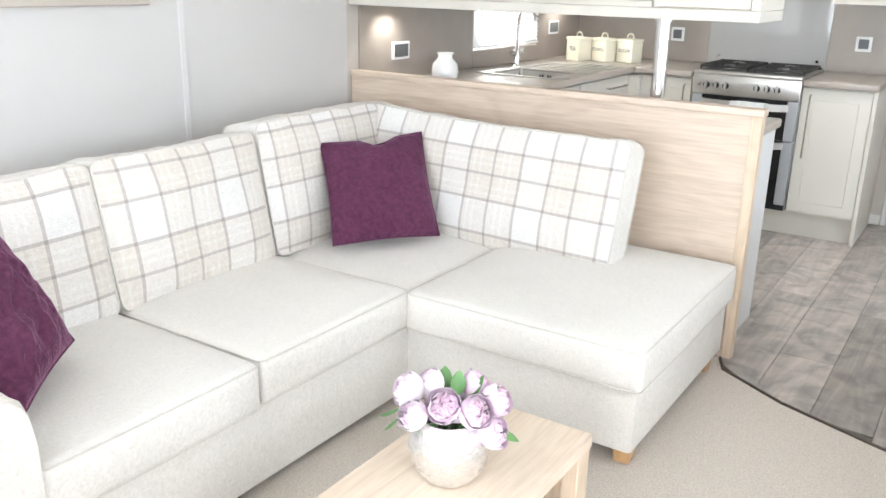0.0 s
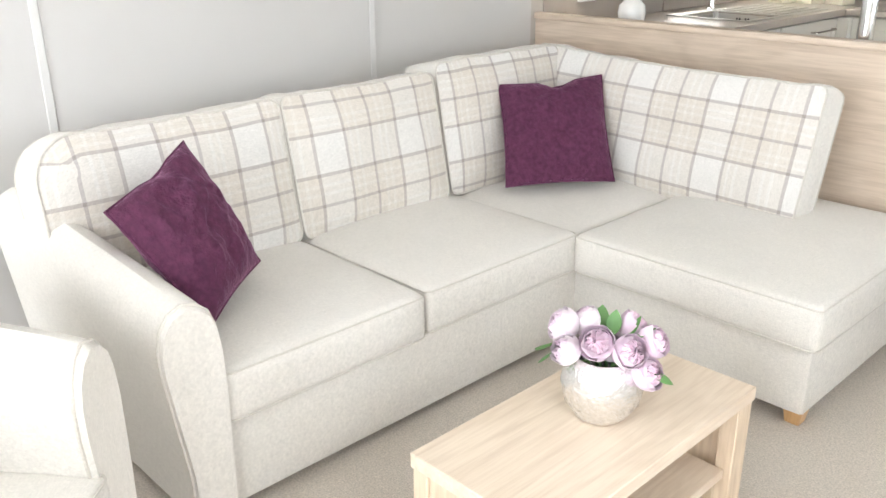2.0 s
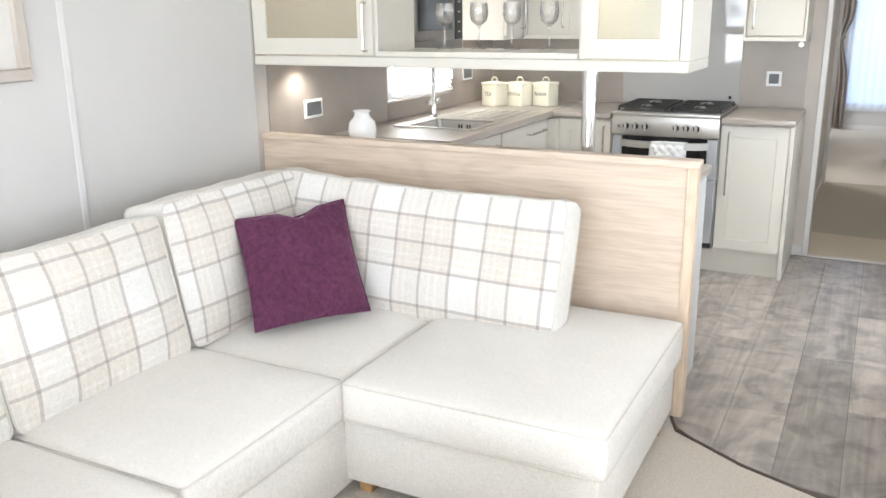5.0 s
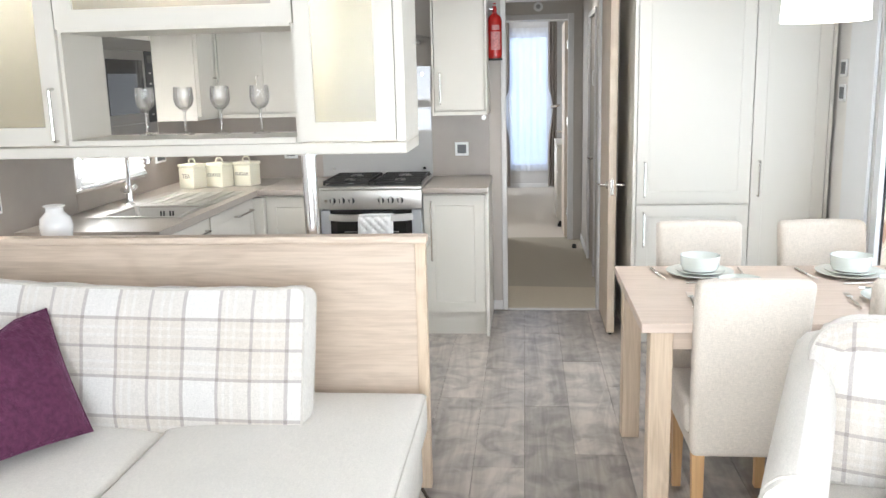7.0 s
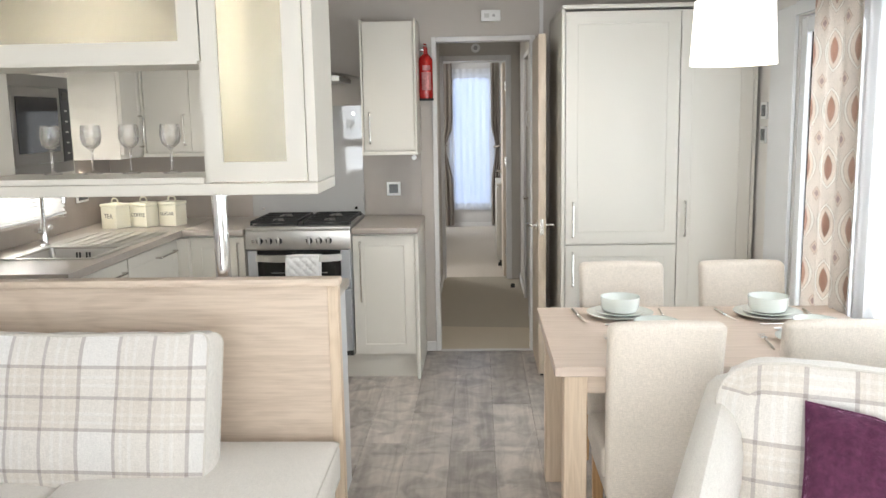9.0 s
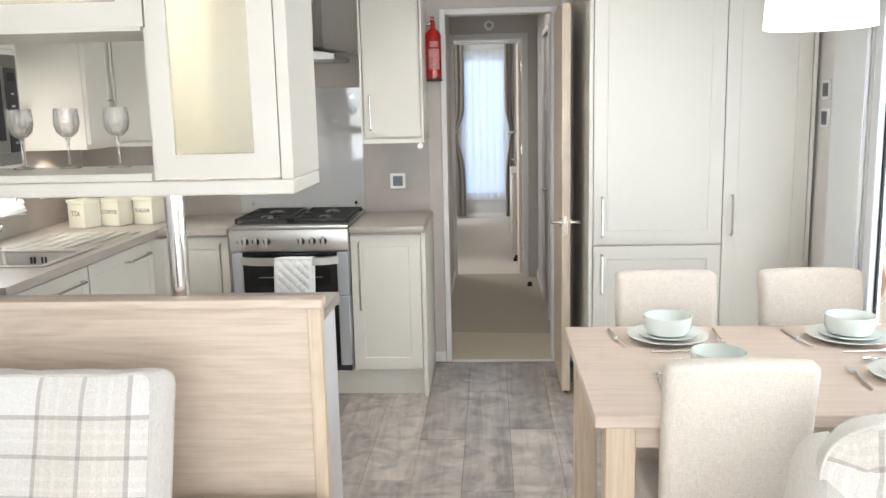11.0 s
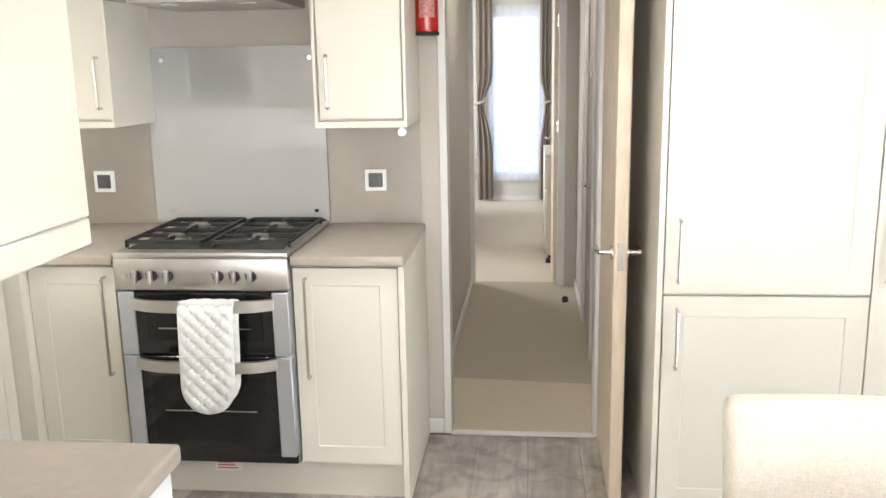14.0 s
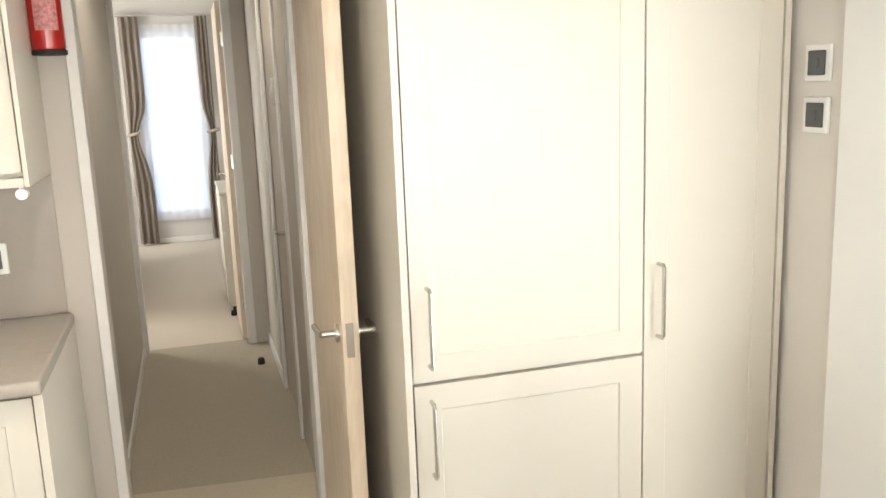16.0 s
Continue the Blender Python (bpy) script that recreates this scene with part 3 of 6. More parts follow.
# doorway frames
def door_frame(name, x0, x1, y0, y1, top, w, label):
    bm = bmesh.new()
    box(bm, x0 - w, x0, y0, y1, 0, top + w, bev=0.003)
    box(bm, x1, x1 + w, y0, y1, 0, top + w, bev=0.003)
    box(bm, x0, x1, y0, y1, top, top + w, bev=0.003)
    return structure(name, bm, STRIP, label, "door frame")


door_frame("door_frame_kitchen", 0.433, 1.015, YK - 0.014, YK + 0.085, 1.985, 0.032, "white painted frame of the corridor doorway")
door_frame("door_frame_bedroom", 0.375, 0.945, YB - 0.014, YB + 0.075, 2.02, 0.05, "white painted frame of the bedroom doorway")


def lever(bm, y, z, x, sx):
    """A lever handle with a round rose on a door face at x, out along sx."""
    cyl(bm, (x, y, z), (x + sx * 0.008, y, z), 0.024)
    cyl(bm, (x + sx * 0.006, y, z), (x + sx * 0.045, y, z), 0.009, n=12)
    tube(bm, [(x + sx * 0.045, y, z), (x + sx * 0.05, y + 0.02, z + 0.001), (x + sx * 0.05, y + 0.10, z - 0.003)], 0.008, 10)


# the open kitchen door
d = thing("door_1", "open light oak veneer door with satin nickel lever handles", "door", (1.035, 6.04, 0), kind="structure")
leaf = part("door_leaf", nb(1.030, 1.074, 5.495, 6.035, 0.012, 1.972, bev=0.002), DOOR_OAK, d)
for sx, xx in ((-1, 1.030), (1, 1.074)):
    bm = bmesh.new()
    lever(bm, 5.545, 0.893, xx, sx)
    part("door_handle", bm, NICKEL, d, "satin nickel lever handle on a round rose")
part("latch_plate", nb(1.040, 1.060, 5.4935, 5.4955, 0.84, 0.93), NICKEL, d)
part("door_foot", nb(1.042, 1.060, 5.50, 5.53, 0.0, 0.03, bev=0.003), BLACKRUB, d, "black rubber door stop foot")

# bedroom door, open against the side
d = thing("door_2", "open oak veneer bedroom door with nickel handle", "door", (0.945, 8.62, 0), kind="structure")
part("door_leaf", nb(0.918, 0.952, 8.62, 9.20, 0.012, 2.01, bev=0.002), DOOR_OAK, d)
bm = bmesh.new()
lever(bm, 9.13, 0.98, 0.918, -1)
part("door_handle", bm, NICKEL, d)
for z in (0.25, 1.1, 1.8):
    part("hinge", nb(0.936, 0.956, 8.605, 8.622, z - 0.04, z + 0.04), NICKEL, d)

# washroom door in the corridor, shut
d = thing("door_3", "closed grey-white corridor door with nickel handle", "door", (1.09, 7.34, 0), kind="structure")
DOORPAINT = mat("pale_corridor_door", (0.50, 0.46, 0.41), rough=0.5, var=0.05)
part("door_leaf", nb(1.085, 1.118, 7.035, 7.645, 0.012, 1.965, bev=0.002), DOORPAINT, d)
bm = bmesh.new()
lever(bm, 7.11, 0.90, 1.085, -1)
part("door_handle", bm, NICKEL, d)
bm = bmesh.new()
box(bm, 1.062, 1.082, 6.985, 7.03, 0, 2.0, bev=0.003)
box(bm, 1.062, 1.082, 7.65, 7.70, 0, 2.0, bev=0.003)
box(bm, 1.062, 1.082, 7.03, 7.65, 1.97, 2.01, bev=0.003)
structure("door_frame_corridor", bm, STRIP, "white painted frame of the corridor side door", "door frame")


# windows
def window(name, axis, t, a0, a1, z0, z1, label, bars=(), fw=0.06, depth=0.05):
    """A white framed window across an axis at t, with one pane."""
    w = thing(name, label, "window", (t, (a0 + a1) / 2, z0) if axis == "x" else ((a0 + a1) / 2, t, z0), kind="structure")

    def bx(p, q, lo, hi, d0=-depth / 2, d1=depth / 2):
        return (t + d0, t + d1, p, q, lo, hi) if axis == "x" else (p, q, t + d0, t + d1, lo, hi)

    bm = bmesh.new()
    for p, q, lo, hi in ((a0, a0 + fw, z0, z1), (a1 - fw, a1, z0, z1), (a0 + fw, a1 - fw, z0, z0 + fw), (a0 + fw, a1 - fw, z1 - fw, z1)):
        box(bm, *bx(p, q, lo, hi), bev=0.005)
    for p in bars:
        box(bm, *bx(p - fw / 2, p + fw / 2, z0 + fw, z1 - fw), bev=0.004)
    part("window_frame", bm, UPVC, w)
    pane = part("pane", nb(*bx(a0 + fw - 0.01, a1 - fw + 0.01, z0 + fw - 0.01, z1 - fw + 0.01, -0.004, 0.004)), CLEAR, w)
    pane.visible_shadow = False
    return w


window("window_1", "x", XR + 0.04, 2.36, 3.94, 0.71, 1.95, "white framed dining window", bars=(3.15,))
window("window_2", "x", XR + 0.04, -0.14, 1.34, 0.86, 1.94, "white framed lounge side window", bars=(0.6,))
window("window_3", "y", YF - 0.04, -1.34, 1.84, 0.06, 2.09, "wide white framed front patio window", bars=(-0.3, 0.8))
window("window_4", "x", XL - 0.04, 4.63, 5.37, 1.01, 1.84, "kitchen window behind a venetian blind")
window("window_5", "y", YE + 0.04, 0.31, 0.89, 0.28, 2.08, "tall bedroom end window", fw=0.045)
# unseen window, added to go with the bedroom fill lamp
window("window_6", "x", XL - 0.04, 10.01, 11.19, 0.91, 1.89, "unseen bedroom side window added for the fill light")

# glazed side door
d = thing("door_4", "white plastic framed glazed side door", "door", (XR + 0.03, 4.4, 0), kind="structure")
bm = bmesh.new()
for p, q, lo, hi in ((4.03, 4.10, 0.06, 1.95), (4.70, 4.77, 0.06, 1.95), (4.10, 4.70, 0.06, 0.16), (4.10, 4.70, 1.88, 1.95)):
    box(bm, XR + 0.005, XR + 0.065, p, q, lo, hi, bev=0.005)
part("door_frame", bm, UPVC, d)
part("seal", nb(XR + 0.03, XR + 0.045, 4.685, 4.70, 0.16, 1.88), BLACKRUB, d)
pn = part("pane", nb(XR + 0.033, XR + 0.041, 4.09, 4.695, 0.15, 1.89), CLEAR, d)
pn.visible_shadow = False
bm = bmesh.new()
box(bm, XR - 0.012, XR - 0.001, 4.79, 5.13, 0.0, 2.02, bev=0.003)
box(bm, XR - 0.018, XR - 0.0125, 4.79, 4.83, 0.0, 2.02, bev=0.002)
box(bm, XR - 0.018, XR - 0.001, 3.97, 4.79, 1.965, 2.03, bev=0.003)
structure("trim_side_door", bm, UPVC, "white plastic lining beside the glazed door", "trim")

# outdoors
structure("ground", nb(-60, 60, -60, 70, -0.62, -0.5), mat("grass_ground", (0.10, 0.15, 0.06), rough=1.0, var=0.3, vscale=1.0), "grass ground round the caravan", "ground")
structure("backdrop_bedroom", nb(-1.2, 2.4, YE + 0.9, YE + 0.92, -0.5, 3.2), OUTSIDE_BLUE, "pale blue outdoors beyond the bedroom window", "backdrop")
structure("backdrop_side", nb(XR + 1.2, XR + 1.22, -2, 7.5, -0.5, 3.2), OUTSIDE, "bright overcast outdoors beyond the side windows", "backdrop")
structure("backdrop_kitchen", nb(XL - 0.9, XL - 0.88, 3.5, 6.5, 0.2, 3.0), OUTSIDE, "bright overcast outdoors beyond the kitchen window", "backdrop")
structure("backdrop_front", nb(-3, 4, YF - 1.5, YF - 1.48, -0.5, 3.4), OUTSIDE, "bright overcast outdoors beyond the front window", "backdrop")

# ---- half wall between lounge and kitchen ----
h = thing("half_wall", "light oak veneer half wall behind the corner sofa", "half wall", (-0.75, 3.53, 0), kind="structure")
part("panel", nb(XL, 0.155, 3.524, 3.558, 0.0, 0.947), OAK_X, h)
part("end_post", nb(0.1555, 0.194, 3.516, 3.562, 0.0, 0.947, bev=0.002), OAK_Z, h)
part("cap_rail", nb(XL, 0.200, 3.510, 3.572, 0.9475, 0.975, bev=0.005, seg=2), OAK_X, h)


# ---- kitchen ----
def handle(parent, p, q, out, r=0.0055):
    """A bar handle between two points of a front, standing off along out."""
    p, q, o = Vector(p), Vector(q), Vector(out) * 0.03
    bm = bmesh.new()
    e = (q - p).normalized() * 0.006
    tube(bm, [p, p + o * 0.8, p + o + e, q + o - e, q + o * 0.8, q], r, 8)
    return part("handle", bm, NICKEL, parent, "satin nickel bar handle")


def shaker(name, parent, x0, x1, y, z0, z1, t=0.02, fr=0.085, dep=0.003, material=CREAM):
    """A framed door front facing -y."""
    bm = nb(x0, x1, y, y + t, z0, z1)
    f = min(bm.faces, key=lambda g: g.calc_center_median().y)
    bmesh.ops.inset_region(bm, faces=[f], thickness=fr)
    bmesh.ops.inset_region(bm, faces=[f], thickness=0.004)
    bmesh.ops.translate(bm, verts=f.verts[:], vec=(0, dep, 0))
    return part(name, bm, material, parent)


def shaker_x(name, parent, x, y0, y1, z0, z1, t=0.02, fr=0.08, dep=0.003, material=CREAM):
    """A framed door front facing +x."""
    bm = nb(x - t, x, y0, y1, z0, z1)
    f = max(bm.faces, key=lambda g: g.calc_center_median().x)
    bmesh.ops.inset_region(bm, faces=[f], thickness=fr)
    bmesh.ops.inset_region(bm, faces=[f], thickness=0.004)
    bmesh.ops.translate(bm, verts=f.verts[:], vec=(-dep, 0, 0))
    return part(name, bm, material, parent)


WT, WB, WP = 0.902, 0.866, 0.877


def slab(parent, x0, x1, y0, y1):
    """One length of worktop with softly rounded long edges."""
    return part("slab", nb(x0, x1, y0, y1, WB, WT, bev=0.008, seg=3), WORKTOP, parent)


XC = -1.03
wt = thing("worktop", "taupe laminate worktop round three sides of the kitchen", "worktop", (-1.0, 4.8, WB))
part("slab", nb(XL + 0.002, 0.152, 3.574, 4.05, WP - 0.036, WP, bev=0.008, seg=3), WORKTOP, wt, "slightly lower peninsula slab")
bm = bmesh.new()
for b4 in ((XL + 0.002, XC, 4.0502, 4.447), (XL + 0.002, -1.483, 4.447, 4.798), (-1.117, XC, 4.447, 4.798), (XL + 0.002, XC, 4.798, 6.045)):
    box(bm, *b4, WB, WT)
part("slab", bm, WORKTOP, wt, "slab with the sink cut-out", smooth=False)
slab(wt, XC + 0.0002, -0.668, 5.425, 6.045)
wt = thing("worktop", "short taupe laminate worktop beside the cooker", "worktop", (0.15, 5.7, WB))
slab(wt, -0.044, 0.341, 5.425, 6.045)

# base units
b = thing("base_cabinet", "cream shaker base cabinet beside the cooker", "cabinet", (0.14, 5.75, 0))
part("body", nb(-0.043, 0.317, 5.475, 6.05, 0.145, WB - 0.002), CREAM, b)
part("end_panel", nb(0.3175, 0.338, 5.447, 6.05, 0.0, WB - 0.002, bev=0.001), CREAM, b)
part("plinth", nb(-0.66, 0.317, 5.50, 5.518, 0.0, 0.144), CREAM, b)
dr = shaker("door", b, -0.043, 0.314, 5.453, 0.15, 0.855)
handle(dr, (0.002, 5.453, 0.82), (0.002, 5.453, 0.47), (0, -1, 0))

b = thing("base_cabinet", "cream shaker base cabinet in the kitchen corner", "cabinet", (-0.86, 5.75, 0))
part("body", nb(-1.045, -0.672, 5.475, 6.05, 0.145, WB - 0.002), CREAM, b)
dr = shaker("door", b, -0.99, -0.675, 5.453, 0.15, 0.855)
handle(dr, (-0.71, 5.453, 0.82), (-0.71, 5.453, 0.47), (0, -1, 0))
part("corner_post", nb(-1.0755, -0.993, 5.4055, 5.474, 0.15, 0.855), CREAM, b)
part("plinth", nb(-1.10, -0.661, 5.50, 5.518, 0.0, 0.144), CREAM, b)

for y0, y1, lab in ((4.08, 4.70, "cream base cabinet under the sink"), (4.705, 5.40, "cream base cabinet with bar handle under the drainer")):
    b = thing("base_cabinet", lab, "cabinet", (-1.35, (y0 + y1) / 2, 0))
    part("body", nb(XL + 0.01, -1.075, y0, y1, 0.145, 0.75), CREAM, b)
    part("front_rail", nb(-1.10, -1.075, y0, y1, 0.7505, WB - 0.002), CREAM, b)
    dr = shaker_x("door", b, -1.052, y0 + 0.003, y1 - 0.003, 0.15, 0.855)
    handle(dr, (-1.052, y1 - 0.33, 0.80), (-1.052, y1 - 0.07, 0.80), (1, 0, 0))
    part("plinth", nb(-1.115, -1.10, y0, y1, 0.0, 0.144), CREAM, b)

b = thing("peninsula_cabinet", "cream cabinet behind the half wall with a white end panel", "cabinet", (-0.4, 3.8, 0))
part("body", nb(XL + 0.01, 0.108, 3.565, 4.02, 0.10, WP - 0.038), CREAM, b)
part("end_panel", nb(0.109, 0.135, 3.565, 4.035, 0.0, WP - 0.038, bev=0.001), UPVC, b, "plain white end panel")
part("plinth", nb(-1.0, 0.108, 3.60, 3.98, 0.0, 0.10), CREAM, b)

# splash boards
structure("splash_board_side", nb(XL, XL + 0.005, 3.575, 4.60, WP + 0.002, 1.268), SPLASH, "dark taupe splash board behind the worktop", "splash board")
structure("splash_board_corner", nb(XL, XL + 0.005, 5.40, 6.05, WT + 0.002, 1.31), SPLASH, "dark taupe splash board in the kitchen corner", "splash board")
structure("splash_board_sill", nb(XL, XL + 0.012, 4.60, 5.40, WT + 0.002, 0.998, bev=0.003), SPLASH, "dark taupe upstand below the kitchen window", "splash board")
structure("splash_board_back_1", nb(XL + 0.006, -0.775, YK - 0.006, YK, WT + 0.002, 1.32), SPLASH, "taupe splash board behind the tins", "splash board")
structure("splash_board_back_2", nb(-0.045, 0.325, YK - 0.006, YK, WT + 0.002, 1.31), SPLASH, "taupe splash board beside the cooker", "splash board")
g = thing("glass_splashback", "grey glass splashback on steel studs behind the cooker", "splashback", (-0.4, YK, 0.9))
part("glass_sheet", nb(-0.773, -0.047, YK - 0.012, YK - 0.001, WT + 0.004, 1.605, bev=0.001), SPLASHGLASS, g)
for x in (-0.70, -0.10):
    for z in (0.955, 1.555):
        bm = bmesh.new()
        cyl(bm, (x, YK - 0.016, z), (x, YK - 0.0125, z), 0.009, n=14)
        part("stud", bm, CHROME, g)

# tall cabinet
b = thing("tall_cabinet", "tall cream shaker larder cabinet with bar handles", "cabinet", (1.66, 5.7, 0))
part("side_panel", nb(1.142, 1.160, 5.305, YK, 0.0, 2.077, bev=0.001), CREAM, b)
part("side_panel", nb(2.166, 2.184, 5.305, YK, 0.0, 2.077, bev=0.001), CREAM, b)
part("body", nb(1.1605, 2.1655, 5.332, YK, 0.09, 2.060), CREAM, b)
part("top_rail", nb(1.142, 2.184, 5.300, YK, 2.078, 2.100, bev=0.003), CREAM, b)
part("plinth", nb(1.1605, 2.1655, 5.36, 5.38, 0.0, 0.09), CREAM, b)
dr = shaker("upper_door", b, 1.165, 1.772, 5.310, 0.816, 2.065, fr=0.09)
handle(dr, (1.205, 5.31, 1.045), (1.205, 5.31, 0.855), (0, -1, 0))
dr = shaker("lower_door", b, 1.165, 1.772, 5.310, 0.10, 0.806, fr=0.09)
handle(dr, (1.205, 5.31, 0.765), (1.205, 5.31, 0.577), (0, -1, 0))
dr = shaker("side_door", b, 1.777, 2.163, 5.310, 0.10, 2.065, fr=0.09)
handle(dr, (1.815, 5.31, 1.045), (1.815, 5.31, 0.855), (0, -1, 0))


def wall_cabinet(x0, x1, z0, z1, hx, lab, grooves):
    b = thing("wall_cabinet", lab, "cabinet", ((x0 + x1) / 2, 5.9, z0))
    part("body", nb(x0 + 0.012, x1 - 0.012, 5.735, YK, z0 + 0.01, z1 - 0.01), CREAM, b)
    for s, xx in ((-1, x0), (1, x1 - 0.0115)):
        sp = part("side_panel", nb(xx, xx + 0.0115, 5.70, YK, z0, z1, bev=0.001), CREAM, b)
        if grooves and s > 0:
            for k in range(4):
                y = 5.712 + 0.086 * k
                part("board", nb(xx + 0.0116, xx + 0.0145, y, y + 0.082, z0 + 0.002, z1 - 0.002, bev=0.001), CREAM, sp)
    part("bottom_rail", nb(x0 + 0.012, x1 - 0.012, 5.70, 5.734, z0, z0 + 0.022), CREAM, b)
    n = max(1, round((x1 - x0) / 0.36))
    w = (x1 - x0 - 0.03) / n
    for k in range(n):
        p = x0 + 0.015 + k * w
        dr = shaker("door", b, p + 0.0015, p + w - 0.0015, 5.712, z0 + 0.033, z1 - 0.016, fr=0.004, dep=0.0, t=0.018)
        hh = p + hx if hx > 0 else p + w + hx
        handle(dr, (hh, 5.712, z0 + 0.25), (hh, 5.712, z0 + 0.07), (0, -1, 0))
    return b


wall_cabinet(-0.002, 0.327, 1.305, 2.094, 0.035, "cream wall cabinet with bar handle beside the cooker hood", False)
wall_cabinet(-1.328, -0.742, 1.315, 2.094, -0.035, "cream double wall cabinet over the kitchen corner", False)
b = thing("wall_cabinet", "cream corner wall cabinet beside the kitchen window", "cabinet", (-1.5, 5.7, 1.315))
part("body", nb(XL + 0.002, -1.352, 5.42, YK - 0.01, 1.315, 2.094, bev=0.001), CREAM, b)
dr = shaker_x("door", b, -1.331, 5.425, 5.70, 1.34, 2.08, fr=0.05)
handle(dr, (-1.331, 5.655, 1.56), (-1.331, 5.655, 1.38), (1, 0, 0))


# ---- overhead glazed unit between kitchen and lounge ----
OY0, OY1, OZ0 = 3.50, 3.845, 1.272
u = thing("overhead_cabinet", "cream overhead cabinet with frosted glass doors and open middle shelf", "cabinet", (-0.78, 3.67, OZ0))
part("bottom_board", nb(XL + 0.002, 0.142, OY0, OY1, OZ0, OZ0 + 0.04, bev=0.003), CREAM, u)
part("top_board", nb(XL + 0.002, 0.142, OY0, OY1, 2.10, 2.14, bev=0.003), CREAM, u)
part("end_panel", nb(0.108, 0.142, OY0 + 0.002, OY1, OZ0 + 0.041, 2.099, bev=0.002), CREAM, u)
part("divider", nb(-1.108, -1.088, OY0 + 0.022, OY1 - 0.022, OZ0 + 0.041, 2.099), CREAM, u)
part("divider", nb(-0.252, -0.232, OY0 + 0.022, OY1 - 0.022, OZ0 + 0.041, 2.099), CREAM, u)
part("shelf", nb(-1.088, -0.252, OY0 + 0.004, OY1 - 0.002, 1.715, 1.735), CREAM, u)
part("back_panel", nb(XL + 0.004, -1.109, OY1 - 0.02, OY1 - 0.002, OZ0 + 0.041, 2.099), CREAM, u)
part("back_panel", nb(-1.088, -0.252, OY1 - 0.02, OY1 - 0.002, 1.736, 2.099), CREAM, u)
part("shelf_board", nb(-1.087, -0.253, OY0 + 0.006, OY1 - 0.002, OZ0 + 0.041, 1.334, bev=0.001), CREAM, u)
gs = part("glass_shelf", nb(-0.230, 0.106, OY0 + 0.03, OY1 - 0.03, 1.678, 1.684), glassy("green_edged_glass", (0.86, 0.96, 0.90)), u, "clear glass shelf")
gs.visible_shadow = False


def glazed_door(name, x0, x1, z0, z1, fl, fr, fb, ft, lab="", yb=OY0):
    """A framed front with a frosted pane."""
    y0, y1 = yb - 0.0005, yb + 0.0205
    bm = bmesh.new()
    loops = []
    for y in (y0, y1):
        o = [bm.verts.new((x, y, z)) for x, z in ((x0, z0), (x1, z0), (x1, z1), (x0, z1))]
        i = [bm.verts.new((x, y, z)) for x, z in ((x0 + fl, z0 + fb), (x1 - fr, z0 + fb), (x1 - fr, z1 - ft), (x0 + fl, z1 - ft))]
        loops.append((o, i))
    (o0, i0), (o1, i1) = loops
    for k in range(4):
        n = (k + 1) % 4
        bm.faces.new((o0[k], o0[n], i0[n], i0[k]))
        bm.faces.new((o1[k], o1[n], i1[n], i1[k]))
        bm.faces.new((o0[k], o0[n], o1[n], o1[k]))
        bm.faces.new((i0[k], i0[n], i1[n], i1[k]))
    d = part(name, bm, CREAM, u, lab, smooth=False)
    p = part("glass_pane", nb(x0 + fl - 0.004, x1 - fr + 0.004, y0 + 0.008, y0 + 0.012, z0 + fb - 0.004, z1 - ft + 0.004), FROST, d, "frosted glass pane")
    return d


dl = glazed_door("door", XL + 0.006, -1.100, 1.318, 2.096, 0.07, 0.07, 0.066, 0.065, "framed door with frosted pane")
handle(dl, (-1.128, OY0, 1.52), (-1.128, OY0, 1.335), (0, -1, 0))
glazed_door("flap_door", -1.096, -0.242, 1.725, 2.096, 0.07, 0.07, 0.066, 0.065, "framed flap with frosted pane")
glazed_door("door", -0.236, 0.106, 1.318, 2.096, 0.056, 0.068, 0.066, 0.065, "framed door with frosted pane")

glazed_door("back_door", -0.231, 0.107, OZ0 + 0.042, 2.096, 0.06, 0.06, 0.06, 0.06, "framed rear door with frosted pane", yb=OY1 - 0.021)

# warm lamps inside and under the unit
for x, yl, z, nm in ((-1.40, 3.68, 2.094, "a"), (-0.66, 3.68, 2.094, "b"), (-0.06, 3.66, 2.094, "c"), (-1.61, 3.77, OZ0, "d"), (-1.60, 5.62, 1.3148, "e")):
    dl = thing("downlight", "small lit recessed downlight with steel rim", "downlight", (x, yl, z), group="cabinet downlights")
    bm = bmesh.new()
    lathe(bm, [(0.028, -0.006), (0.034, -0.006), (0.036, 0.0), (0.028, 0.0)], (x, yl, z), 20, cap=False)
    part("rim", bm, STEEL, dl)
    bm = bmesh.new()
    cyl(bm, (x, yl, z - 0.004), (x, yl, z - 0.001), 0.026, n=20)
    part("lens", bm, WARMLED, dl)
    ld = bpy.data.lights.new("downlight_lamp", "SPOT")
    ld.energy, ld.color, ld.spot_size, ld.spot_blend, ld.shadow_soft_size = {"a": 9.0, "b": 12.0, "c": 26.0, "d": 5.0, "e": 5.0}[nm], (1.0, 0.94, 0.83), radians(140), 0.6, 0.025
    lo = new("downlight_lamp", ld)
    lo.matrix_basis = look((x, yl, z - 0.012), (x, yl, z - 1))

# steel support pole
p = thing("support_pole", "polished chrome support pole on the worktop", "pole", (-0.242, 3.63, WP))
bm = bmesh.new()
cyl(bm, (-0.242, 3.63, WP + 0.006), (-0.242, 3.63, OZ0 - 0.006), 0.0275, n=32)
part("tube", bm, CHROME, p)
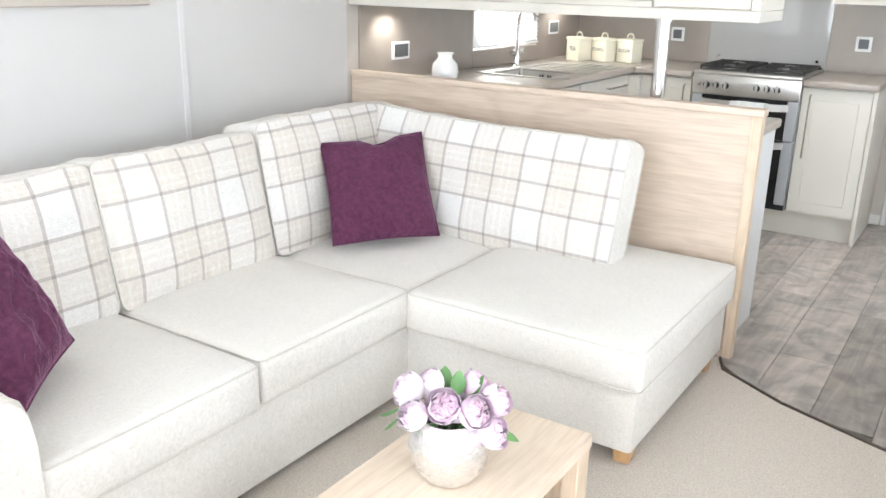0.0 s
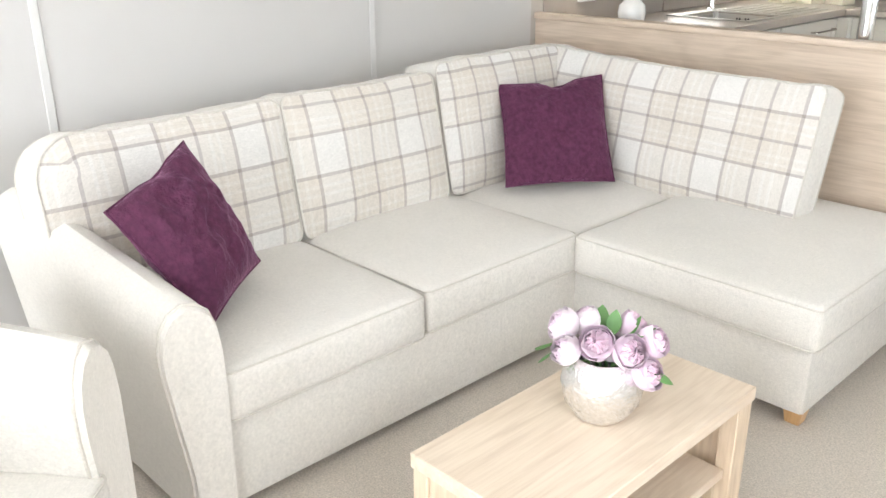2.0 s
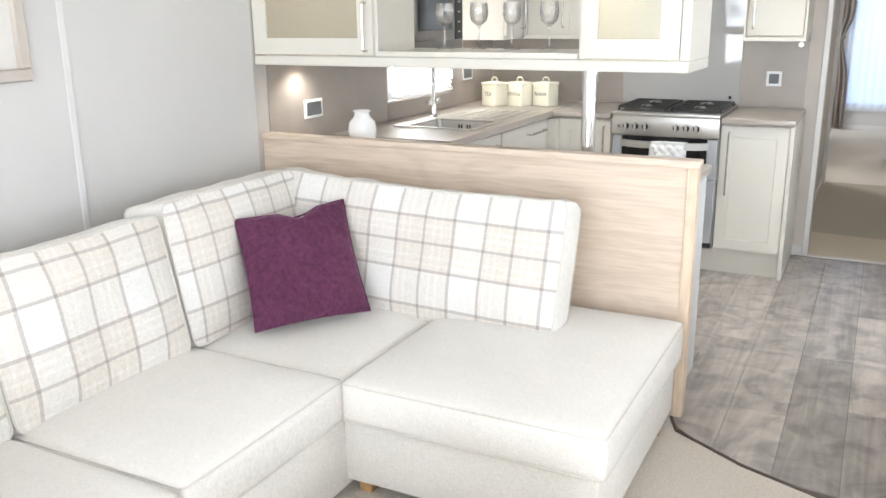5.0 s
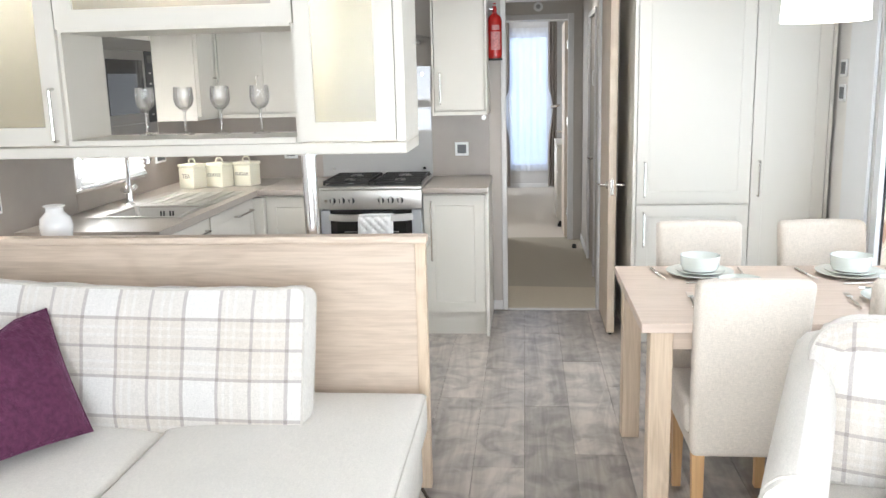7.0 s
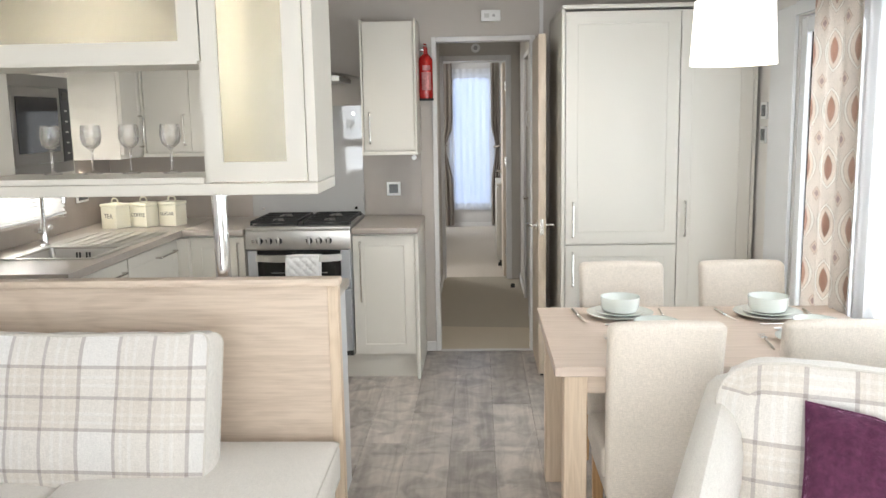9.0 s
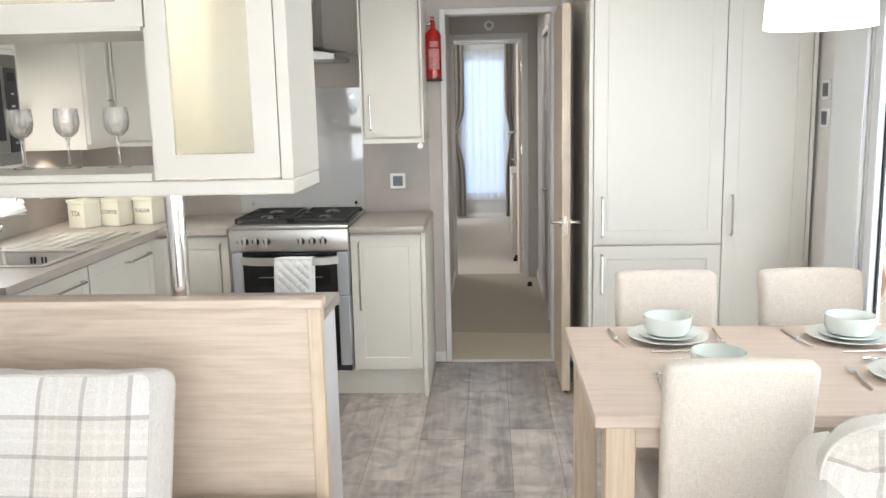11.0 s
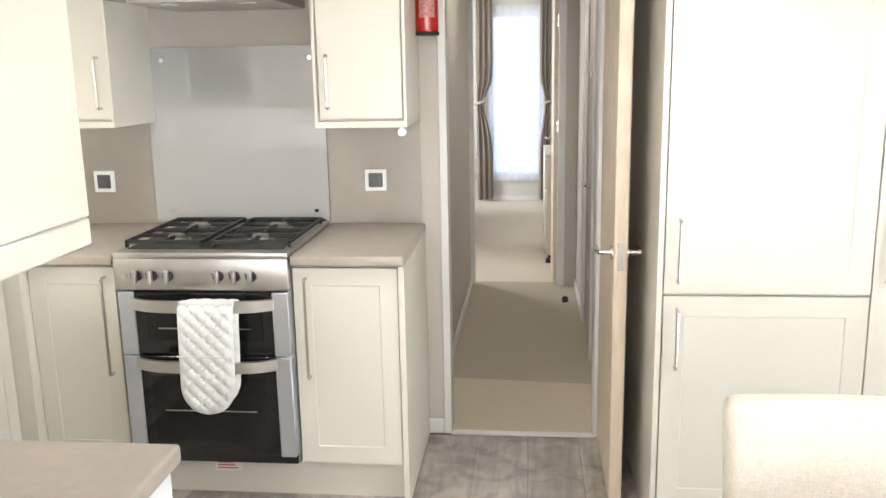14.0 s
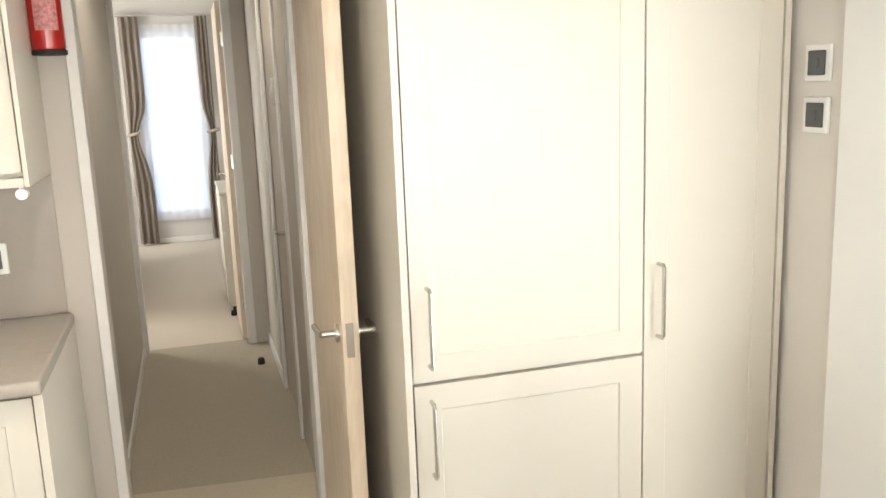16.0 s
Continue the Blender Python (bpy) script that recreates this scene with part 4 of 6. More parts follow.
for z0, z1 in ((WP, WP + 0.012), (OZ0 - 0.012, OZ0)):
    bm = bmesh.new()
    cyl(bm, (-0.242, 3.63, z0), (-0.242, 3.63, z1), 0.035, n=32)
    part("collar", bm, CHROME, p)


# wine glasses on the open shelf
def wine_glass():
    g = thing("wine_glass", "cut crystal wine glass on the cabinet shelf", "glass", group="row of crystal glasses")
    bm = bmesh.new()
    lathe(bm, [(0.0005, 0.0), (0.033, 0.0), (0.034, 0.003), (0.012, 0.008), (0.005, 0.013), (0.0045, 0.085), (0.010, 0.092), (0.0005, 0.0925)], n=24, cap=False)
    part("stem", bm, CRYSTAL, g)
    bm = bmesh.new()
    prof = [(0.0005, 0.093), (0.016, 0.096), (0.031, 0.112), (0.0365, 0.135), (0.036, 0.16), (0.034, 0.182), (0.0325, 0.182), (0.034, 0.16), (0.0345, 0.135), (0.029, 0.114), (0.014, 0.099), (0.0005, 0.097)]
    lathe(bm, prof, n=36, cap=False)
    for v in bm.verts:
        r = math.hypot(v.co.x, v.co.y)
        if 0.1 < v.co.z < 0.16 and r > 0.02:
            a = math.atan2(v.co.y, v.co.x)
            k = 1 + 0.045 * math.cos(12 * a + 60 * v.co.z)
            v.co.x *= k
            v.co.y *= k
    part("bowl", bm, CRYSTAL, g)
    return g


wg = wine_glass()
wg.matrix_basis = pose(-0.457, 3.77, 1.3345)
for x, y in ((-0.613, 3.77), (-0.756, 3.765), (-0.913, 3.77)):
    copy_thing(wg, pose(x, y, 1.3345, 0, 0, 40 * x))

# ---- microwave housing on the side wall ----
b = thing("microwave_cabinet", "cream wall cabinet housing the microwave", "cabinet", (-1.5, 4.418, 1.27))
for z0, z1 in ((1.272, 1.292), (1.745, 1.765), (2.09, 2.11)):
    part("shelf", nb(XL + 0.045, -1.315, 4.171, 4.755, z0, z1), CREAM, b)
for y0, y1 in ((4.150, 4.170), (4.756, 4.775)):
    part("side_panel", nb(XL + (0.002 if y0 < 4.5 else 0.045), -1.312, y0, y1, 1.272, 2.11, bev=0.001), CREAM, b)
shaker_x("door", b, -1.31, 4.174, 4.752, 1.768, 2.088)
m = thing("microwave", "built-in stainless steel microwave with dark glass door", "microwave", (-1.45, 4.418, 1.292))
part("body", nb(-1.66, -1.325, 4.174, 4.752, 1.2925, 1.744), DARKSTEEL, m)
part("trim_frame", nb(-1.324, -1.306, 4.170, 4.755, 1.2925, 1.744, bev=0.002), DARKSTEEL, m)
part("door", nb(-1.3055, -1.292, 4.204, 4.635, 1.345, 1.69, bev=0.004), DARKSTEEL, m)
part("glass", nb(-1.2918, -1.289, 4.235, 4.603, 1.395, 1.645, bev=0.001), BLACKGLASS, m)
cp = part("control_panel", nb(-1.3055, -1.292, 4.640, 4.725, 1.345, 1.69, bev=0.003), DARK, m)
for k in range(5):
    part("button", nb(-1.2918, -1.2895, 4.671, 4.694, 1.38 + 0.05 * k, 1.388 + 0.05 * k, bev=0.001), STEEL, cp)
part("display", nb(-1.2918, -1.2905, 4.658, 4.707, 1.635, 1.67), BLACKGLASS, cp)

# ---- venetian blind ----
v = thing("venetian_blind", "white venetian blind in the kitchen window", "blind", (XL, 5.0, 1.0))
part("head_rail", nb(XL + 0.004, XL + 0.034, 4.64, 5.375, 1.825, 1.86, bev=0.002), WHITEPLASTIC, v)
part("bottom_rail", nb(XL + 0.006, XL + 0.032, 4.65, 5.368, 1.015, 1.027, bev=0.002), WHITEPLASTIC, v)
bm = bmesh.new()
box(bm, -0.013, 0.013, 4.65, 5.368, -0.0006, 0.0006)
slat_mesh = None
for k in range(31):
    z = 1.043 + 0.0252 * k
    if slat_mesh is None:
        ob = part("slat", bm, WHITEPLASTIC, v, smooth=False)
        slat_mesh = ob.data
        ob.matrix_parent_inverse = Matrix.Identity(4)
    else:
        ob = new("slat", slat_mesh)
        ob.parent = v
    ob.matrix_basis = v.matrix_basis.inverted() @ pose(XL + 0.019, 0, z, 0, 54, 0)
for y in (4.78, 5.24):
    bm = bmesh.new()
    cyl(bm, (XL + 0.019, y, 1.02), (XL + 0.019, y, 1.83), 0.0012, n=6)
    part("cord", bm, WHITEPLASTIC, v)

# ---- sink ----
s = thing("sink", "stainless steel sink with ridged drainer", "sink", (-1.3, 4.87, WT))
bm = bmesh.new()
SX0, SX1, SY0, SY1 = -1.555, -1.085, 4.42, 5.36
ZT = WT + 0.006
for b4 in ((SX0, SX1, SY0, 4.445), (SX0, SX0 + 0.07, 4.445, 4.80), (SX1 - 0.03, SX1, 4.445, 4.80), (SX0, SX1, 4.80, 4.84)):
    box(bm, *b4, WT + 0.001, ZT)
bmesh.ops.remove_doubles(bm, verts=bm.verts, dist=1e-5)
part("rim", bm, STEEL, s)
bm = bmesh.new()
a0, a1, c0, c1 = SX0 + 0.07, SX1 - 0.03, 4.445, 4.80
top = [bm.verts.new((x, y, ZT - 0.001)) for x, y in ((a0, c0), (a1, c0), (a1, c1), (a0, c1))]
bot = [bm.verts.new((x, y, WT - 0.14)) for x, y in ((a0 + 0.03, c0 + 0.03), (a1 - 0.03, c0 + 0.03), (a1 - 0.03, c1 - 0.03), (a0 + 0.03, c1 - 0.03))]
for k in range(4):
    bm.faces.new((top[k], top[(k + 1) % 4], bot[(k + 1) % 4], bot[k]))
bm.faces.new(bot)
bmesh.ops.bevel(bm, geom=[e for e in bm.edges if e.verts[0].co.z < WT - 0.1 or e.verts[1].co.z < WT - 0.1], offset=0.02, segments=3, affect="EDGES")
bw = part("bowl", bm, STEEL, s)
for k in range(2):
    for j in range(2):
        part("overflow_slot", nb(-1.35 + 0.05 * k + 0.016 * j, -1.342 + 0.05 * k + 0.016 * j, c1 - 0.013, c1 - 0.009, WT - 0.05, WT - 0.022), DARK, bw)
dn = part("drainer", nb(SX0, SX1, 4.8405, SY1, WT + 0.0005, ZT - 0.003), STEEL, s)
for k in range(6):
    x = SX0 + 0.05 + 0.066 * k
    part("ridge", nb(x, x + 0.04, 4.87, SY1 - 0.03, ZT - 0.0029, ZT + 0.001, bev=0.001), STEEL, dn)
t = thing("tap", "chrome swan neck mixer tap behind the sink", "tap", (-1.52, 4.80, WT))
bm = bmesh.new()
lathe(bm, [(0.026, 0.0), (0.026, 0.008), (0.019, 0.014), (0.017, 0.10), (0.012, 0.11)], (-1.522, 4.82, WT + 0.0035), 20)
part("base", bm, CHROME, t)
bm = bmesh.new()
pts = [(-1.522, 4.82, WT + 0.10), (-1.522, 4.82, WT + 0.27)]
pts += [(-1.522 + 0.07 - 0.07 * math.cos(a), 4.82 - 0.05 * (1 - math.cos(a)) / 2, WT + 0.27 + 0.07 * math.sin(a)) for a in [k * math.pi / 8 for k in range(1, 9)]]
pts += [(-1.382, 4.77, WT + 0.23)]
tube(bm, pts, 0.011, 12)
part("spout", bm, CHROME, t)
for sgn in (-1, 1):
    bm = bmesh.new()
    cyl(bm, (-1.522, 4.82, WT + 0.075), (-1.522, 4.82 + sgn * 0.05, WT + 0.09), 0.008, n=10)
    cyl(bm, (-1.522, 4.82 + sgn * 0.045, WT + 0.088), (-1.522, 4.82 + sgn * 0.075, WT + 0.097), 0.012, n=12)
    part("lever", bm, CHROME, t)


# ---- lettered storage tins ----
def lettering(name, text, size, m, material, parent, label=""):
    c = bpy.data.curves.new(name, "FONT")
    c.body, c.size, c.extrude, c.align_x, c.align_y = text, size, 0.0006, "CENTER", "CENTER"
    tmp = bpy.data.objects.new(name, c)
    me = bpy.data.meshes.new_from_object(tmp)
    bpy.data.objects.remove(tmp)
    me.transform(m)
    me.materials.append(material)
    ob = new(name, me)
    ob.parent = parent
    if parent.parent is None:
        ob.matrix_parent_inverse = parent.matrix_basis.inverted()
    return tagged(ob, label)


for text, x, y, rz in (("TEA", -1.475, 5.575, 24), ("COFFEE", -1.325, 5.635, 20), ("SUGAR", -1.17, 5.685, 16)):
    tn = thing("storage_tin", "cream enamel tin lettered %s with a loop lid" % text, "storage tin", group="lettered kitchen tins")
    part("body", nb(-0.062, 0.062, -0.055, 0.055, 0.0, 0.128, bev=0.006, seg=2), TIN, tn)
    lid = part("lid", nb(-0.066, 0.066, -0.059, 0.059, 0.1282, 0.148, bev=0.006, seg=2), TIN, tn)
    bm = bmesh.new()
    tube(bm, [(-0.026, 0, 0.146), (-0.024, 0, 0.166), (-0.012, 0, 0.178), (0.012, 0, 0.178), (0.024, 0, 0.166), (0.026, 0, 0.146)], 0.005, 8)
    part("loop", bm, TIN, lid)
    lettering("lettering", text, 0.038 if len(text) < 5 else 0.030, pose(0, -0.0555, 0.075, 90, 0, 0), INK, tn, "dark printed word %s" % text)
    tn.matrix_basis = pose(x, y, WT, 0, 0, -rz)

# white vase on the peninsula
va = thing("vase", "white glazed ceramic ginger jar vase", "vase", (-1.315, 3.74, WP))
bm = bmesh.new()
lathe(bm, [(0.035, 0.0), (0.042, 0.004), (0.058, 0.06), (0.064, 0.105), (0.058, 0.14), (0.04, 0.158), (0.034, 0.166), (0.034, 0.180), (0.042, 0.188), (0.040, 0.190), (0.030, 0.178), (0.029, 0.12)], (-1.315, 3.74, WP), 36)
part("body", bm, CERAMIC, va)

# ---- cooker ----
CX0, CX1, CF = -0.655, -0.047, 5.412
ck = thing("gas_cooker", "stainless steel freestanding gas cooker with double oven", "cooker", (-0.35, 5.7, 0))
part("body", nb(CX0 + 0.004, CX1 - 0.004, CF + 0.045, 6.03, 0.145, 0.895), STEEL, ck)
part("hob_top", nb(CX0, CX1, CF + 0.004, 6.03, 0.8955, 0.915, bev=0.004, seg=2), STEEL, ck)
part("burner_tray", nb(CX0 + 0.028, CX1 - 0.028, CF + 0.06, 5.985, 0.9152, 0.917, bev=0.0005), mat("dark_hob_enamel", (0.022, 0.021, 0.02), rough=0.38), ck, "dark hob plate under the pan supports")
part("back_rail", nb(CX0 + 0.01, CX1 - 0.01, 6.0, 6.028, 0.9155, 0.922, bev=0.003), IRON, ck, "black rear rail")
pn = part("control_panel", nb(CX0, CX1, CF, CF + 0.044, 0.785, 0.895, bev=0.004, seg=2), STEEL, ck)
for x in (-0.572, -0.517, -0.460, -0.285, -0.228, -0.172):
    bm = bmesh.new()
    cyl(bm, (x, CF - 0.001, 0.835), (x, CF - 0.010, 0.835), 0.018, n=18)
    kb = part("knob", bm, DARK, pn, "black control knob with a steel grip")
    part("grip", nb(x - 0.007, x + 0.007, CF - 0.030, CF - 0.0102, 0.812, 0.860, bev=0.003), STEEL, kb)
    part("mark", nb(x - 0.024, x - 0.021, CF - 0.001, CF - 0.0001, 0.84, 0.846), DARK, pn)
bm = bmesh.new()
cyl(bm, (-0.612, CF - 0.001, 0.835), (-0.612, CF - 0.010, 0.835), 0.009, n=14)
part("ignition_button", bm, CHROME, pn)


def oven_door(z0, z1, hz, lab):
    d = part("oven_door", nb(CX0 + 0.025, CX1 - 0.018, CF + 0.008, CF + 0.044, z0, z1, bev=0.003), BLACKGLASS, ck, lab)
    for x0, x1, sx in ((CX0 + 0.006, CX0 + 0.062, 1), (CX1 - 0.062, CX1 - 0.006, -1)):
        part("side_strip", nb(x0, x1, CF + 0.002, CF + 0.046, z0 - 0.002, z1, bev=0.003), SILVERPAINT, d, "silver enamel door edge")
    part("window", nb(CX0 + 0.10, CX1 - 0.10, CF + 0.006, CF + 0.0078, z0 + 0.05, z1 - 0.075), mat("tinted_oven_window", (0.012, 0.012, 0.012), rough=0.05), d)
    part("oven_shelf", nb(CX0 + 0.14, CX1 - 0.14, CF + 0.0045, CF + 0.0058, (z0 + z1) / 2 - 0.02, (z0 + z1) / 2 - 0.016), STEEL, d)
    bm = bmesh.new()
    n = 14
    prev = []
    for k in range(n + 1):
        a = k / n
        x = CX0 + 0.055 + a * (CX1 - CX0 - 0.11)
        bow = 0.045 * (1 - abs(2 * a - 1) ** 4)
        ring = [bm.verts.new((x, CF - bow + dy, hz + dz)) for dy, dz in ((-0.006, -0.019), (-0.006, 0.019), (0.008, 0.021), (0.008, -0.021))]
        if prev:
            for j in range(4):
                bm.faces.new((prev[j], prev[(j + 1) % 4], ring[(j + 1) % 4], ring[j]))
        else:
            bm.faces.new(ring)
        prev = ring
    bm.faces.new(prev)
    part("handle", bm, STEEL, d, "bowed brushed steel handle")
    return d


oven_door(0.555, 0.778, 0.738, "upper oven door of black glass")
oven_door(0.185, 0.548, 0.525, "lower oven door of black glass")
part("kick_panel", nb(CX0 + 0.01, CX1 - 0.01, CF + 0.03, CF + 0.048, 0.146, 0.18), DARK, ck)
for x in (-0.505, -0.197):
    bm = bmesh.new()
    x0, x1, y0, y1, z = x - 0.135, x + 0.135, 5.50, 5.95, 0.942
    for a, b2 in (((x0, y0), (x1, y0)), ((x1, y0), (x1, y1)), ((x1, y1), (x0, y1)), ((x0, y1), (x0, y0)), ((x0, 5.725), (x1, 5.725)), ((x, y0), (x, 5.58)), ((x, 5.65), (x, 5.80)), ((x, 5.87), (x, y1)),
                  ((x0, 5.615), (x - 0.035, 5.615)), ((x + 0.035, 5.615), (x1, 5.615)), ((x0, 5.835), (x - 0.035, 5.835)), ((x + 0.035, 5.835), (x1, 5.835))):
        lox, hix, loy, hiy = min(a[0], b2[0]), max(a[0], b2[0]), min(a[1], b2[1]), max(a[1], b2[1])
        box(bm, lox - 0.0055, hix + 0.0055, loy - 0.0055, hiy + 0.0055, z - 0.014, z, bev=0.002)
    for cx in (x0, x1):
        for cy in (y0, y1):
            box(bm, cx - 0.005, cx + 0.005, cy - 0.005, cy + 0.005, 0.9155, z - 0.006)
    part("pan_support", bm, IRON, ck, "black cast iron pan support")
    for y, r in ((5.615, 0.034), (5.835, 0.042)):
        bm = bmesh.new()
        lathe(bm, [(r + 0.012, 0), (r + 0.012, 0.006), (r, 0.008), (r, 0.014)], (x, y, 0.9172), 24)
        bn = part("burner", bm, STEEL, ck)
        bm = bmesh.new()
        lathe(bm, [(r - 0.002, 0.0142), (r, 0.018), (r - 0.006, 0.022)], (x, y, 0.9172), 24)
        part("burner_cap", bm, DARKSTEEL, bn)
st = thing("warning_label", "small white printed label on the kitchen plinth", "label", (-0.33, 5.499, 0.09))
part("paper", nb(-0.385, -0.285, 5.4985, 5.4998, 0.085, 0.13), ORANGE, st)
for k in range(3):
    part("printed_line", nb(-0.375, -0.30 - 0.01 * k, 5.4978, 5.4984, 0.093 + 0.011 * k, 0.098 + 0.011 * k), mat("red_print", (0.5, 0.15, 0.12)), st)

# quilted oven glove over the handles
og = thing("oven_glove", "white quilted double oven glove hanging on the cooker handle", "oven glove", (-0.33, CF - 0.06, 0.5))
for nm, x0, x1, zt, zb, yy, fl in (("front_mitt", -0.416, -0.224, 0.756, 0.362, CF - 0.058, 1), ("back_mitt", -0.39, -0.212, 0.760, 0.385, CF - 0.034, 0)):
    bm = bmesh.new()
    nu, nv = 26, 50
    grid = {}
    for side in (0, 1):
        for i in range(nu + 1):
            for j in range(nv + 1):
                a, b2 = i / nu * 2 - 1, j / nv
                w = (x1 - x0) / 2
                half = w
                drop = (b2 - 0.72) / 0.28
                if drop > 0:
                    half = w * math.sqrt(max(0.0, 1 - drop ** 2.2))
                x = (x0 + x1) / 2 + a * half - 0.012 * b2
                z = zt + (zb - zt) * b2
                q = abs(math.sin((x * 1.0 + z) * 62)) * abs(math.sin((x - z) * 62))
                th = 0.004 + 0.009 * min(1, q * 2.2)
                th *= (1 - abs(a) ** 8) * (1 - max(0, drop) ** 8)
                y = yy + (-th if side == 0 else th) + 0.02 * math.exp(-((b2 - 0.0) / 0.05) ** 2) * 0.6
                grid[side, i, j] = bm.verts.new((x, y, z))
        for i in range(nu):
            for j in range(nv):
                bm.faces.new((grid[side, i, j], grid[side, i + 1, j], grid[side, i + 1, j + 1], grid[side, i, j + 1]))
    bmesh.ops.remove_doubles(bm, verts=bm.verts, dist=5e-5)
    part(nm, bm, MITT, og)
part("fold", nb(-0.412, -0.222, CF - 0.060, CF - 0.028, 0.748, 0.7605, bev=0.005, seg=2), MITT, og)
part("seam", nb(-0.424, -0.25, CF - 0.071, CF - 0.068, 0.572, 0.576), MITT, og)

# ---- cooker hood ----
hd = thing("cooker_hood", "stainless steel chimney hood with curved glass canopy", "cooker hood", (-0.36, 5.85, 1.75))
part("chimney", nb(-0.465, -0.255, 5.79, YK - 0.001, 1.80, ZC - 0.001, bev=0.003), STEEL, hd)
bm = bmesh.new()
outl = []
for k in range(13):
    a = -1 + k / 6
    outl.append((-0.36 + 0.25 * a, 1.765 + 0.028 * (1 - a * a)))
outl += [(-0.11, 1.74), (-0.61, 1.74)]
sweep(bm, outl, 5.60, YK - 0.002)
part("fan_box", bm, STEEL, hd)
bm = bmesh.new()
rows = []
for k in range(25):
    a = -1 + k / 12
    x = -0.36 + 0.352 * a
    z = 1.758 + 0.045 * (1 - a * a)
    front = 5.555 + 0.07 * a * a
    rows.append([bm.verts.new((x, front, z)), bm.verts.new((x, YK - 0.02, z)), bm.verts.new((x, YK - 0.02, z + 0.006)), bm.verts.new((x, front, z + 0.006))])
for p, q in zip(rows, rows[1:]):
    for k in range(4):
        bm.faces.new((p[k], p[(k + 1) % 4], q[(k + 1) % 4], q[k]))
bm.faces.new(rows[0])
bm.faces.new(rows[-1])
part("glass_canopy", bm, glassy("pale_canopy_glass", (0.86, 0.88, 0.87)), hd, "curved pale glass canopy")
for k in range(5):
    bm = bmesh.new()
    cyl(bm, (-0.42 + 0.028 * k, 5.5995, 1.766), (-0.42 + 0.028 * k, 5.594, 1.766), 0.007, n=10)
    part("button", bm, CHROME, hd)
for x in (-0.50, -0.22):
    bm = bmesh.new()
    cyl(bm, (x, 5.70, 1.7395), (x, 5.70, 1.7365), 0.03, n=18)
    part("lamp_lens", bm, WHITEPLASTIC, hd, "unlit white lamp lens")


# ---- sockets and fittings ----
def wall_plate(name, lab, at, axis, w, h, insert):
    """A screwless plate with a dark insert; axis names the face it looks along."""
    s = thing(name, lab, "socket", at)
    x, y, z = at
    for nm, ww, hh, d0, d1, mt in (("plate", w, h, 0.0, 0.009, WHITEPLASTIC), ("insert", *insert, 0.0095, 0.012, GREYPLATE), ("rocker", insert[0] * 0.3, insert[1] * 0.4, 0.0122, 0.0145, GREYPLATE)):
        if axis == "-y":
            b6 = (x - ww / 2, x + ww / 2, y - d1, y - d0, z - hh / 2, z + hh / 2)
        elif axis == "+x":
            b6 = (x + d0, x + d1, y - ww / 2, y + ww / 2, z - hh / 2, z + hh / 2)
        else:
            b6 = (x - d1, x - d0, y - ww / 2, y + ww / 2, z - hh / 2, z + hh / 2)
        part(nm, nb(*b6, bev=0.002 if nm != "rocker" else 0.0008), mt, s)
    return s


wall_plate("switch", "white plate switch with grey insert on the splash board", (0.145, YK - 0.0065, 1.075), "-y", 0.088, 0.088, (0.056, 0.056))
wall_plate("switch", "white plate switch with grey insert near the tins", (-0.985, YK - 0.0065, 1.075), "-y", 0.088, 0.088, (0.056, 0.056))
wall_plate("double_socket", "white double socket with dark inserts above the worktop", (XL + 0.0055, 3.90, 1.045), "+x", 0.146, 0.088, (0.115, 0.062))
wall_plate("double_socket", "white double socket with dark inserts in the corner", (XL + 0.0055, 5.62, 1.10), "+x", 0.146, 0.088, (0.115, 0.062))
wall_plate("double_socket", "white double socket low on the lounge wall", (XL + 0.0005, 0.80, 0.42), "+x", 0.146, 0.086, (0.05, 0.03))
for z in (1.528, 1.402):
    wall_plate("light_switch", "white switch with dark grey rocker by the side door", (XR - 0.0005, 5.215, z), "-x", 0.088, 0.088, (0.06, 0.06))
lt = thing("cabinet_lock", "round white push button under the wall cabinet", "button", (0.31, 5.72, 1.29))
bm = bmesh.new()
cyl(bm, (0.305, 5.71, 1.287), (0.305, 5.74, 1.287), 0.014, n=18)
part("button", bm, WHITEPLASTIC, lt)
part("bracket", nb(0.300, 0.310, 5.716, 5.74, 1.288, 1.3045), WHITEPLASTIC, lt)
al = thing("gas_alarm", "white rectangular alarm above the corridor door", "alarm", (0.775, YK, 2.14))
part("case", nb(0.715, 0.835, YK - 0.03, YK - 0.0005, 2.105, 2.172, bev=0.006, seg=2), WHITEPLASTIC, al)
part("grille", nb(0.735, 0.765, YK - 0.032, YK - 0.0302, 2.125, 2.15), mat("pale_grey_grille", (0.6, 0.6, 0.58)), al)
part("test_button", nb(0.785, 0.80, YK - 0.033, YK - 0.0302, 2.13, 2.145, bev=0.002), mat("grey_button", (0.45, 0.45, 0.45)), al)

# fire extinguisher
fe = thing("fire_extinguisher", "red fire extinguisher hung on the wall bracket", "fire extinguisher", (0.368, 6.0, 1.63))
EX, EY = 0.368, 6.005
bm = bmesh.new()
lathe(bm, [(0.030, 0.0), (0.042, 0.006), (0.044, 0.02), (0.044, 0.235), (0.038, 0.255), (0.02, 0.272), (0.014, 0.278), (0.014, 0.285)], (EX, EY, 1.635), 28)
part("cylinder", bm, RED, fe)
bm = bmesh.new()
lathe(bm, [(0.046, 0.0), (0.046, 0.012)], (EX, EY, 1.627), 24)
part("foot_ring", bm, BLACKRUB, fe)
bm = bmesh.new()
